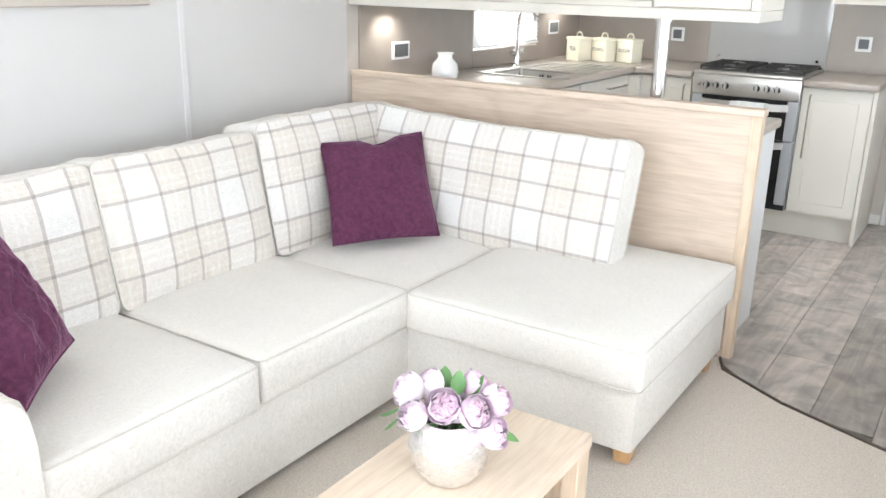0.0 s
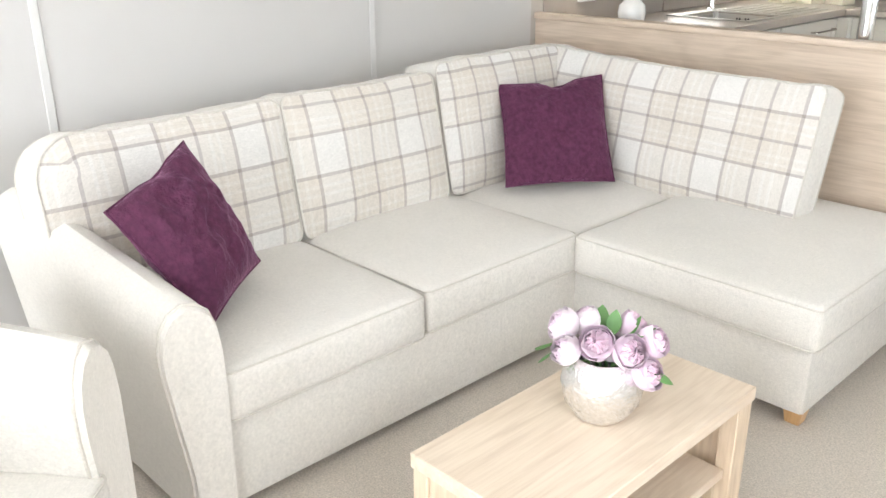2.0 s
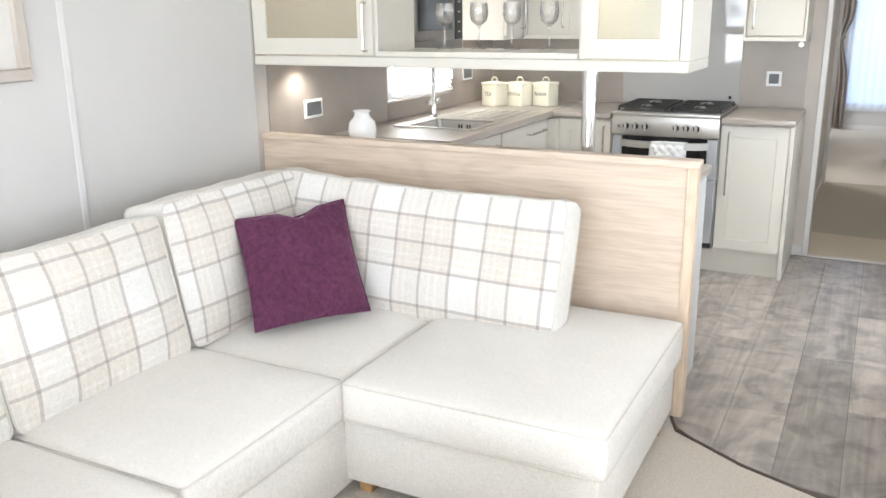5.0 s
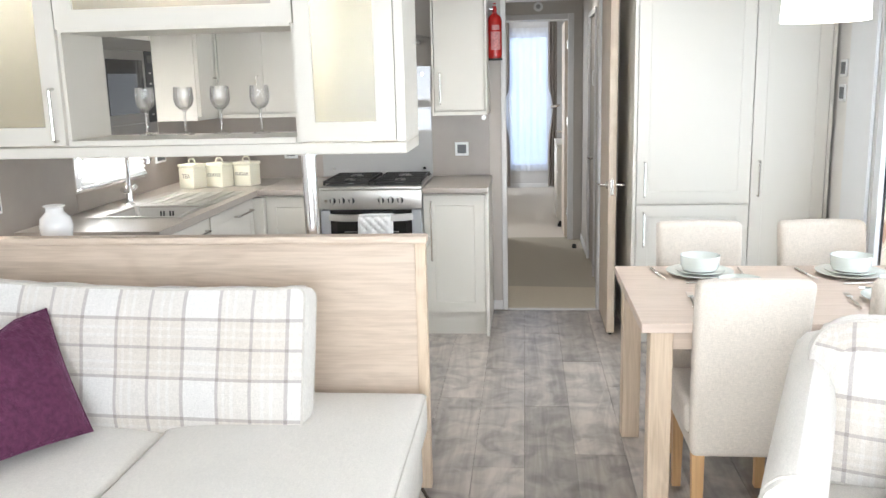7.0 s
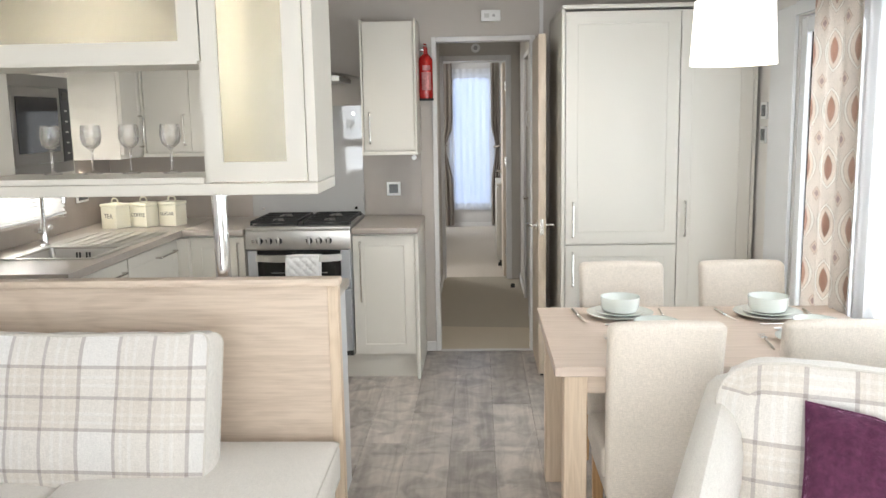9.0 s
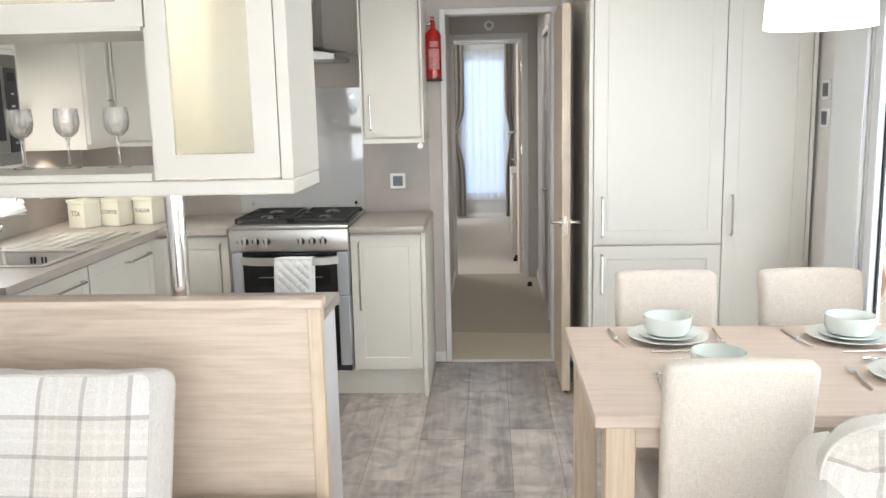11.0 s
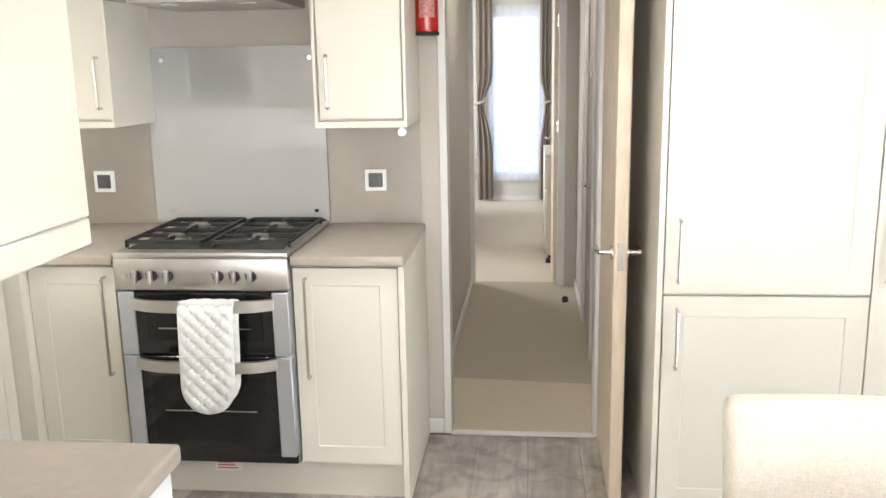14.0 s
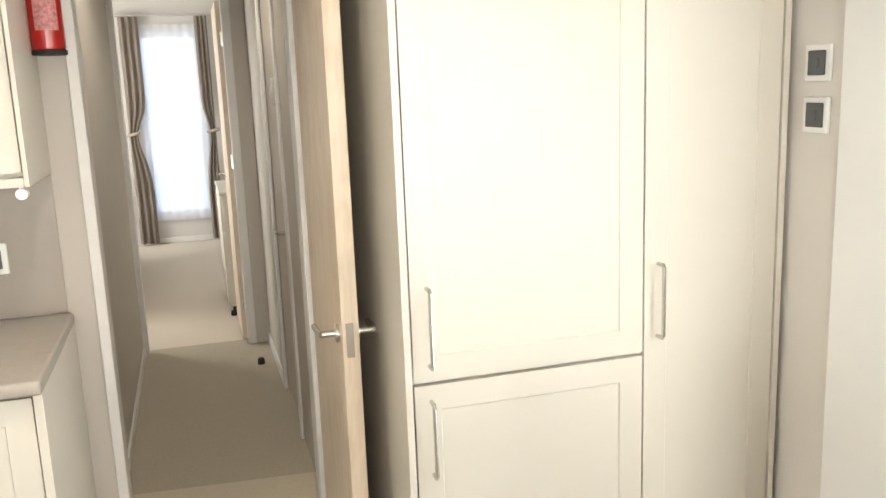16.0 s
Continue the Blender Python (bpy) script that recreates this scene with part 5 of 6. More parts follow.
cyl(bm, (EX, EY, 1.92), (EX, EY, 1.945), 0.013, n=14)
box(bm, EX - 0.012, EX + 0.012, EY - 0.055, EY + 0.02, 1.945, 1.953, bev=0.002)
box(bm, EX - 0.010, EX + 0.010, EY - 0.05, EY + 0.02, 1.963, 1.970, bev=0.002)
part("valve", bm, RED, fe)
bm = bmesh.new()
cyl(bm, (EX - 0.012, EY, 1.935), (EX - 0.035, EY, 1.935), 0.01, n=12)
part("gauge", bm, CHROME, fe)
bm = bmesh.new()
for a0, a1, z0, z1 in ((-1.15, 0.25, 1.69, 1.80), (-1.0, 0.1, 1.81, 1.84)):
    nn = 10
    prev = None
    for k in range(nn + 1):
        a = -math.pi / 2 + a0 + (a1 - a0) * k / nn + 0.6
        x, y = EX + 0.0446 * math.cos(a), EY + 0.0446 * math.sin(a)
        cur = (bm.verts.new((x, y, z0)), bm.verts.new((x, y, z1)))
        if prev:
            bm.faces.new((prev[0], cur[0], cur[1], prev[1]))
        prev = cur
lb = part("label", bm, mat("printed_label", (0.50, 0.20, 0.20), rough=0.5, var=0.9, vscale=120), fe, "printed instruction label")
bm = nb(EX - 0.035, EX + 0.035, EY + 0.044, YK - 0.0005, 1.70, 1.86)
box(bm, EX - 0.046, EX - 0.0455, EY - 0.02, YK - 0.0005, 1.62, 1.90)
part("wall_bracket", bm, BLACKRUB, fe)

# tissue or cloth on the peninsula worktop
cl = thing("folded_cloth", "small folded white cloth on the peninsula worktop", "cloth", (-0.03, 3.78, WP))
bm = bmesh.new()
rows = []
for i in range(13):
    a = i / 12
    row = []
    for j in range(7):
        c = j / 6
        row.append(bm.verts.new((-0.065 + 0.09 * a, 3.73 + 0.10 * c - 0.03 * a, WP + 0.004 + 0.035 * (1 - a) * math.sin(math.pi * c) + 0.006 * math.sin(9 * c + 5 * a) * (1 - a))))
    rows.append(row)
for p, q in zip(rows, rows[1:]):
    for j in range(6):
        bm.faces.new((p[j], p[j + 1], q[j + 1], q[j]))
bmesh.ops.solidify(bm, geom=bm.faces[:], thickness=0.003)
part("cloth", bm, MITT, cl)

# added fill lamps, shaped as recessed downlights, in the unseen kitchen and corridor ceiling
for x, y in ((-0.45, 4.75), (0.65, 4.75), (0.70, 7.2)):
    dl = thing("ceiling_downlight", "unseen ceiling downlight with steel rim, added as fill light", "downlight", (x, y, ZC), group="ceiling downlights")
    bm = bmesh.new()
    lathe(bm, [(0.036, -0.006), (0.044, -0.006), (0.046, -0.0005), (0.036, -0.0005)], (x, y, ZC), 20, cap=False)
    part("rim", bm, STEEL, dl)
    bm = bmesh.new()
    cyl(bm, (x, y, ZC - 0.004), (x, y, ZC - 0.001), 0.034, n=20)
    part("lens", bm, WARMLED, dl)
    ld = bpy.data.lights.new("ceiling_fill_lamp", "SPOT")
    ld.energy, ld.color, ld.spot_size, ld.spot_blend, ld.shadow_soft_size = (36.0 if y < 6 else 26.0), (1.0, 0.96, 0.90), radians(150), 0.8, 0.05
    new("ceiling_fill_lamp", ld).matrix_basis = look((x, y, ZC - 0.015), (x, y, 0))


# ---- soft furnishing helpers ----
def cushion_bm(w, h, t, bulge=0.03, sag=0.015, seed=1, n=26, radii=(0.035, 0.035, 0.035, 0.035)):
    """A box cushion standing in the xz plane with its printed face to -y, its foot at z = 0, and UVs in metres.
    radii: of its corners, top left, top right, bottom right, bottom left. Returns the mesh and the line of its front seam."""
    bm = bmesh.new()
    uv = bm.loops.layers.uv.new("UVMap")
    nu, nv = max(n, int(n * w / 0.6)), n

    def outline(a, c):
        x, z = a * w / 2, c * h / 2
        r = radii[(0 if c > 0 else 3) if a < 0 else (1 if c > 0 else 2)]
        qx, qz = abs(x) - (w / 2 - r), abs(z) - (h / 2 - r)
        if qx > 0 and qz > 0:
            k = max(qx, qz) / math.hypot(qx, qz)
            x = math.copysign(w / 2 - r + qx * k, x)
            z = math.copysign(h / 2 - r + qz * k, z)
        return x, z

    def place(a, c, layer):
        """layer runs from 0 at the printed face to 1 at the back."""
        x, z = outline(a, c)
        puff = max(0.0, (1 - abs(a) ** 5) * (1 - abs(c) ** 4))
        soft = noise.noise(Vector((x * 4.5 + seed * 3.1, z * 4.5, seed)))
        pucker = noise.noise(Vector((x * 21 + seed, z * 21, 0.4)))
        z += -sag * max(0, c) ** 2 * (1 - a * a) + 0.007 * max(0, c) ** 3 * noise.noise(Vector((x * 9, seed, layer)))
        if layer in (0, 1):
            y = (-1 if layer == 0 else 1) * (t / 2 + (bulge if layer == 0 else bulge * 0.5) * puff + 0.016 * soft * puff + 0.0045 * pucker * (1 - puff) * (1 - max(abs(a), abs(c)) ** 8))
        else:
            y = (layer - 0.5) * t
            k = math.sin(math.pi * layer) * (0.010 + 0.004 * pucker)
            x += k * math.copysign(1, a) * (abs(a) == 1)
            z += k * math.copysign(1, c) * (abs(c) == 1)
        return Vector((x, y, z + h / 2))

    grids = []
    for layer in (0, 1):
        g = {}
        for i in range(nu + 1):
            for j in range(nv + 1):
                g[i, j] = bm.verts.new(place(i / nu * 2 - 1, j / nv * 2 - 1, layer))
        for i in range(nu):
            for j in range(nv):
                f = bm.faces.new((g[i, j], g[i + 1, j], g[i + 1, j + 1], g[i, j + 1]))
                f.material_index = layer
                for lp, (p, q) in zip(f.loops, ((i, j), (i + 1, j), (i + 1, j + 1), (i, j + 1))):
                    lp[uv].uv = (p / nu * w + seed * 0.137, q / nv * h + seed * 0.071)
        grids.append(g)
    ring = [(i, 0) for i in range(nu)] + [(nu, j) for j in range(nv)] + [(i, nv) for i in range(nu, 0, -1)] + [(0, j) for j in range(nv, 0, -1)]
    rows = [[grids[0][p] for p in ring]]
    for layer in (0.2, 0.5, 0.8):
        rows.append([bm.verts.new(place(i / nu * 2 - 1, j / nv * 2 - 1, layer)) for i, j in ring])
    rows.append([grids[1][p] for p in ring])
    for r0, r1 in zip(rows, rows[1:]):
        for k in range(len(ring)):
            f = bm.faces.new((r0[k], r0[(k + 1) % len(ring)], r1[(k + 1) % len(ring)], r1[k]))
            f.material_index = 1
    return bm, [v.co.copy() for v in rows[0]], [v.co.copy() for v in rows[-1]]


def back_cushion(parent, m, w, h, t, seed, bulge=0.03, sag=0.015, radii=(0.035, 0.035, 0.035, 0.035), label="plaid back cushion with plain piped edge"):
    bm, *seams = cushion_bm(w, h, t, bulge, sag, seed, radii=radii)
    bmesh.ops.transform(bm, matrix=m, verts=bm.verts)
    ob = part("back_cushion", bm, [PLAID, LINEN], parent, label)
    for p in ob.data.polygons:
        p.use_smooth = True
    for seam in seams:
        bp = bmesh.new()
        tube(bp, [m @ p for p in seam], 0.004, 6, closed=True)
        part("piping", bp, PIPE, ob)
    return ob


def seat_bm(x0, x1, y0, y1, z0, z1, bulge=0.02, r=0.028, seed=0):
    """A seat cushion: soft edges, a crowned top and slightly bowed sides."""
    bm = nb(x0, x1, y0, y1, z0, z1)
    bmesh.ops.bevel(bm, geom=bm.edges[:], offset=r, segments=3, profile=0.6, affect="EDGES")
    bmesh.ops.subdivide_edges(bm, edges=[e for e in bm.edges if e.calc_length() > 0.12], cuts=7, use_grid_fill=True)
    cx, cy = (x0 + x1) / 2, (y0 + y1) / 2
    for v in bm.verts:
        a, c = (v.co.x - cx) / (x1 - x0) * 2, (v.co.y - cy) / (y1 - y0) * 2
        k = (v.co.z - z0) / (z1 - z0)
        puff = max(0, 1 - a ** 4) * max(0, 1 - c ** 4)
        v.co.z += bulge * puff * k + 0.006 * noise.noise(Vector((v.co.x * 4, v.co.y * 4, seed))) * k
        side = math.sin(math.pi * min(1, max(0, k)))
        v.co.x += 0.012 * a * side * (abs(a) > 0.9) * max(0, 1 - c ** 2)
        v.co.y += 0.012 * c * side * (abs(c) > 0.9) * max(0, 1 - a ** 2)
    return bm


def top_piping(parent, x0, x1, y0, y1, z, r=0.028):
    pts = []
    q = r * 0.8
    for cx, cy, a0 in ((x1 - q, y1 - q, 0), (x0 + q, y1 - q, 90), (x0 + q, y0 + q, 180), (x1 - q, y0 + q, 270)):
        for k in range(4):
            a = radians(a0 + 30 * k)
            pts.append((cx + q * math.cos(a), cy + q * math.sin(a), z))
    bm = bmesh.new()
    tube(bm, pts, 0.0028, 6, closed=True)
    return part("piping", bm, PIPE, parent)


def arm_bm(length, front_h, back_h, flip=1):
    """A scroll-topped arm along +x from its front at x = 0; its outer side to -y, its foot at z = 0.05."""
    bm = bmesh.new()
    prof = [(-0.045, 0.0), (-0.052, 0.25), (-0.075, 0.55), (-0.090, 0.74), (-0.092, 0.84), (-0.082, 0.92), (-0.06, 0.975), (-0.028, 1.0), (0.006, 0.985), (0.032, 0.945), (0.046, 0.88), (0.054, 0.78), (0.056, 0.6), (0.05, 0.0)]
    rings = []
    steps = 14
    for k in range(-2, steps + 1):
        if k < 0:
            s, x = (0.78, 0.0) if k == -2 else (0.96, -0.004)
            kk = 0
        else:
            s, x, kk = 1.0, 0.012 + (length - 0.012) * k / steps, k
        a = kk / steps
        hgt = front_h + (back_h - front_h) * (a ** 0.8) - 0.05
        cz = hgt * 0.55
        rings.append([bm.verts.new((x, flip * (0.0 + (py) * s), 0.05 + cz + (pz * hgt - cz) * (s if k < 0 else 1))) for py, pz in prof])
    for p, q in zip(rings, rings[1:]):
        for k in range(len(prof)):
            bm.faces.new((p[k], p[(k + 1) % len(prof)], q[(k + 1) % len(prof)], q[k]))
    bm.faces.new(rings[0])
    bm.faces.new(rings[-1])
    seam = [v.co.copy() for v in rings[2]]
    return bm, seam


def foot_bm(x, y, z1=0.06, r=0.03):
    bm = bmesh.new()
    box(bm, x - r, x + r, y - r, y + r, 0.004, z1)
    for v in bm.verts:
        if v.co.z < 0.02:
            v.co.x = x + (v.co.x - x) * 0.72
            v.co.y = y + (v.co.y - y) * 0.72
    bmesh.ops.bevel(bm, geom=bm.edges[:], offset=0.003, segments=1, affect="EDGES")
    return bm


# ---- corner sofa ----
so = thing("corner_sofa", "cream linen corner sofa with plaid back cushions and chaise", "sofa", (-1.0, 2.3, 0))
part("base", nb(-1.66, -0.640, 1.10, 3.49, 0.035, 0.275, bev=0.012, seg=2), LINEN, so)
part("chaise_base", nb(-0.655, 0.172, 2.515, 3.44, 0.060, 0.275, bev=0.014, seg=2), LINEN, so)
part("back_frame", nb(-1.685, -1.47, 1.19, 3.485, 0.293, 0.70, bev=0.05, seg=4), LINEN, so)
part("back_frame", nb(-1.465, -0.36, 3.415, 3.485, 0.293, 0.72, bev=0.03, seg=3), LINEN, so)
for x0, x1, y0, y1, z1, sd in ((-1.46, -0.610, 1.172, 1.805, 0.418, 1), (-1.46, -0.622, 1.815, 2.500, 0.418, 2), (-1.46, -0.642, 2.510, 3.41, 0.398, 3), (-0.632, 0.196, 2.475, 3.44, 0.414, 4)):
    sc = part("seat_cushion", seat_bm(x0, x1, y0, y1, 0.277, z1, bulge=0.020, seed=sd), LINEN, so)
    top_piping(sc, x0 + 0.002, x1 - 0.002, y0 + 0.002, y1 - 0.002, z1 - 0.007)
    top_piping(sc, x0 + 0.002, x1 - 0.002, y0 + 0.002, y1 - 0.002, 0.286)
bm, seam = arm_bm(1.0, 0.615, 0.665)
m = pose(-0.603, 1.118, 0.0) @ Matrix.Diagonal((-1, 1, 1, 1))
bmesh.ops.transform(bm, matrix=m, verts=bm.verts)
ar = part("arm", bm, LINEN, so)
bm = bmesh.new()
tube(bm, [m @ p for p in seam], 0.004, 6, closed=True)
part("piping", bm, PIPE, ar)


def facing_x(y, x, z, lean):
    """The pose of a cushion that looks to +x."""
    return pose(x, y, z, 0, 0, 90) @ pose(0, 0, 0, -lean, 0, 0)


back_cushion(so, facing_x(1.425, -1.270, 0.405, 12), 0.75, 0.455, 0.17, 1, sag=0.010, radii=(0.13, 0.03, 0.03, 0.06))
back_cushion(so, facing_x(2.133, -1.270, 0.402, 12), 0.645, 0.465, 0.17, 2, sag=0.010)
back_cushion(so, facing_x(2.835, -1.285, 0.400, 11), 0.70, 0.490, 0.17, 3, sag=0.0)
back_cushion(so, pose(-0.795, 3.160, 0.386) @ pose(0, 0, 0, -13, 0, 0) @ pose(0, 0, 0, 0, 1.4, 0), 1.235, 0.490, 0.15, 4, sag=0.018)
for x, y in ((0.13, 2.575), (0.13, 3.35), (-0.72, 2.40), (-0.72, 1.2), (-1.6, 1.2), (-0.60, 2.58)):
    part("foot", foot_bm(x, y, 0.061 if x > -0.65 else 0.036), BEECH, so, "tapered beech foot")


# ---- scatter cushions ----
def scatter(name, corners, t, seed, label, dent=0.075):
    """A velvet cushion spanned between its four corners: top left, top right, bottom right, bottom left."""
    tl, tr, br, bl = [Vector(c) for c in corners]
    c0 = (tl + tr + br + bl) / 4
    nrm = (tr - tl).cross(tl - bl).normalized()
    th = thing(name, label, "cushion", (c0.x, c0.y, min(c.z for c in (tl, tr, br, bl))))
    bm = bmesh.new()
    n = 40
    for side in (1, -1):
        g = {}
        for i in range(n + 1):
            for j in range(n + 1):
                a, c = i / n * 2 - 1, j / n * 2 - 1
                a2 = a * (1 - 0.05 * (1 - c * c) * abs(a) ** 3)
                c2 = c * (1 - 0.05 * (1 - a * a) * abs(c) ** 3)
                if c > 0:
                    c2 -= dent * 2 * math.exp(-((a - 0.1) / 0.22) ** 2) * c ** 3
                u, v = (a2 + 1) / 2, (c2 + 1) / 2
                p = (bl * (1 - u) + br * u) * (1 - v) + (tl * (1 - u) + tr * u) * v
                puff = ((1 - abs(a) ** 2.6) * (1 - abs(c) ** 2.6)) ** 0.55
                nz = noise.noise(Vector((a * 2.2 + seed, c * 2.2, side * 3)))
                nz2 = noise.noise(Vector((a * 7 + seed, c * 7, side * 5)))
                p = p + nrm * side * (t / 2 * puff * (1 + 0.30 * nz) + 0.012 * nz2 * puff + 0.005 * abs(noise.noise(Vector((a * 13 + seed, c * 9 - a * 4, side)))) * puff + 0.006 * abs(noise.noise(Vector((a * 5 - seed, c * 4, side)))) * (1 - puff))
                g[i, j] = bm.verts.new(p)
        for i in range(n):
            for j in range(n):
                bm.faces.new((g[i, j], g[i + 1, j], g[i + 1, j + 1], g[i, j + 1]))
    bmesh.ops.remove_doubles(bm, verts=bm.verts, dist=2e-4)
    ob = part("cover", bm, VELVET, th)
    for p in ob.data.polygons:
        p.use_smooth = True
    bm = bmesh.new()
    pts = []
    for p, q in ((tl, tr), (tr, br), (br, bl), (bl, tl)):
        for k in range(8):
            a = k / 8 * 2 - 1
            e = p.lerp(q, k / 8)
            e = e + (c0 - e) * 0.05 * (1 - a * a)
            if p is tl:
                e = e + (bl - tl) * dent * math.exp(-((a - 0.1) / 0.22) ** 2)
            pts.append(e)
    tube(bm, pts, 0.004, 6, closed=True)
    part("seam", bm, VELVET, th)
    return th


scatter("scatter_cushion", ((-1.245, 2.775, 0.787), (-1.035, 3.145, 0.806), (-0.822, 2.972, 0.452), (-1.052, 2.615, 0.455)), 0.12, 2.0, "plum velvet scatter cushion propped in the sofa corner")
scatter("scatter_cushion", ((-0.965, 1.098, 0.738), (-1.125, 1.396, 0.829), (-0.972, 1.505, 0.497), (-0.748, 1.222, 0.468)), 0.15, 7.0, "plum velvet scatter cushion leaning on the sofa arm", dent=0.03)


# ---- armchairs ----
def armchair():
    """Faces -y, centred on its seat."""
    a = thing("armchair", "cream linen armchair with a plaid back cushion", "armchair", group="pair of armchairs")
    part("base", nb(-0.325, 0.325, -0.40, 0.40, 0.055, 0.292, bev=0.012, seg=2), LINEN, a)
    part("back_frame", nb(-0.36, 0.36, 0.30, 0.42, 0.10, 0.69, bev=0.05, seg=4), LINEN, a)
    sc = part("seat_cushion", seat_bm(-0.315, 0.315, -0.43, 0.29, 0.294, 0.420, bulge=0.02, seed=9), LINEN, a)
    top_piping(sc, -0.313, 0.313, -0.428, 0.288, 0.413)
    for s in (-1, 1):
        bm, seam = arm_bm(0.80, 0.67, 0.775)
        m = pose(s * 0.375, -0.41, 0) @ Matrix.Rotation(radians(90), 4, "Z") @ Matrix.Diagonal((1, -s, 1, 1))
        bmesh.ops.transform(bm, matrix=m, verts=bm.verts)
        ar = part("arm", bm, LINEN, a)
        bm = bmesh.new()
        tube(bm, [m @ p for p in seam], 0.004, 6, closed=True)
        part("piping", bm, PIPE, ar)
    back_cushion(a, pose(0.01, 0.20, 0.415) @ pose(0, 0, 0, -11, 0, 0), 0.74, 0.445, 0.16, 6, bulge=0.05, sag=0.0, radii=(0.12, 0.12, 0.05, 0.05))
    for x in (-0.29, 0.29):
        for y in (-0.36, 0.34):
            part("foot", foot_bm(x, y, 0.056), BEECH, a, "tapered beech foot")
    return a


ac = armchair()
ac.matrix_basis = pose(1.595, 2.555, 0, 0, 0, -21)
copy_thing(ac, pose(-0.540, 0.306, 0, 0, 0, 132))
AM = pose(1.595, 2.555, 0, 0, 0, -21)
scatter("scatter_cushion", [AM @ Vector(p) for p in ((-0.14, 0.12, 0.80), (0.27, 0.13, 0.76), (0.27, -0.03, 0.45), (-0.15, -0.04, 0.46))], 0.12, 4.0, "plum velvet scatter cushion on the armchair", dent=0.04)

# ---- coffee table ----
ct = thing("coffee_table", "light oak veneer coffee table with a lower shelf", "coffee table", (0.068, 1.68, 0))
CX, CW, CY0, CY1 = 0.072, 0.178, 1.285, 2.007
part("tabletop", nb(CX - CW, CX + CW, CY0, CY1, 0.368, 0.402, bev=0.002), OAK_Y, ct)
for y0, y1 in ((CY0 + 0.012, CY0 + 0.034), (CY1 - 0.034, CY1 - 0.012)):
    part("end_panel", nb(CX - CW + 0.045, CX + CW - 0.045, y0, y1, 0.05, 0.367), OAK_Z, ct)
for x0, x1 in ((CX - CW + 0.004, CX - CW + 0.044), (CX + CW - 0.044, CX + CW - 0.004)):
    for y0, y1 in ((CY0 + 0.004, CY0 + 0.064), (CY1 - 0.064, CY1 - 0.004)):
        part("leg", nb(x0, x1, y0, y1, 0.004, 0.367, bev=0.002), OAK_Z, ct)
part("shelf", nb(CX - CW + 0.05, CX + CW - 0.02, CY0 + 0.066, CY1 - 0.066, 0.18, 0.205, bev=0.002), OAK_Y, ct)
part("centre_panel", nb(CX - CW + 0.03, CX - CW + 0.048, CY0 + 0.066, CY1 - 0.066, 0.206, 0.367), OAK_Y, ct)

# mercury glass bowl with peonies
VX, VY, VZ = 0.070, 1.668, 0.4025
mv = thing("glass_bowl_vase", "crackled silver mercury glass bowl vase", "vase", (VX, VY, VZ))
bm = bmesh.new()
lathe(bm, [(0.036, 0.0), (0.054, 0.003), (0.078, 0.035), (0.087, 0.07), (0.081, 0.104), (0.068, 0.126), (0.063, 0.130), (0.061, 0.130), (0.066, 0.123), (0.078, 0.10), (0.083, 0.07), (0.06, 0.024), (0.01, 0.010)], (VX, VY, VZ), 40)
for v in bm.verts:
    a = math.atan2(v.co.y - VY, v.co.x - VX)
    v.co.z = VZ + (v.co.z - VZ) * 1.10
    if 0.016 < v.co.z - VZ < 0.05:
        k = 1 + 0.012 * math.cos(20 * a)
        v.co.x, v.co.y = VX + (v.co.x - VX) * k, VY + (v.co.y - VY) * k
part("bowl", bm, MERCURY, mv)


def petal(bm, m, r, az, wide, th0, th1, lip, ruff, index):
    """A cupped petal on a ball of radius r: from the polar angle th0 at its foot to th1 at its rim, wide degrees across."""
    g = []
    for i in range(7):
        a = i / 6 * 2 - 1
        row = []
        for j in range(6):
            c = j / 5
            span = wide / 2 * (0.35 + 0.65 * math.sin(math.pi * (0.15 + 0.55 * c)))
            th = radians(th0 + (th1 + 9 * a * a - th0) * c)
            ph = radians(az + a * span)
            rr = r * (1 + lip * c ** 4 + ruff * c * c * math.sin(6.5 * a + az))
            row.append(bm.verts.new(m @ Vector((rr * math.sin(th) * math.cos(ph), rr * math.sin(th) * math.sin(ph), rr * math.cos(th)))))
        g.append(row)
    for i in range(6):
        for j in range(5):
            f = bm.faces.new((g[i][j], g[i + 1][j], g[i + 1][j + 1], g[i][j + 1]))
            f.material_index = index


def peony_bm(centre, axis, r, rng):
    """A double peony: a cup of broad guard petals round a packed, ruffled heart."""
    bm = bmesh.new()
    m = Matrix.Translation(centre) @ Vector(axis).to_track_quat("Z", "Y").to_matrix().to_4x4()
    for n, k, wide, th1, lip in ((5, 1.0, 92, 66, 0.10), (5, 0.92, 84, 54, 0.04), (5, 0.82, 76, 44, 0.02)):
        for q in range(n):
            petal(bm, m, r * k * rng.uniform(0.96, 1.04), 360 * q / n + 40 * k * 10 + rng.uniform(-12, 12), wide, 172, th1 + rng.uniform(-9, 9), lip, 0.03, 0)
    for n, k, wide, th1 in ((8, 0.72, 58, 34), (8, 0.62, 62, 26), (6, 0.50, 70, 18), (5, 0.36, 84, 10)):
        for q in range(n):
            up = m @ Matrix.Translation((0, 0, r * (0.72 - k) * 0.75))
            petal(bm, up, r * k * rng.uniform(0.9, 1.1), 360 * q / n + 53 * k * 10 + rng.uniform(-16, 16), wide, 150, th1 + rng.uniform(-9, 9), 0.14, 0.13, 1)
    return bm


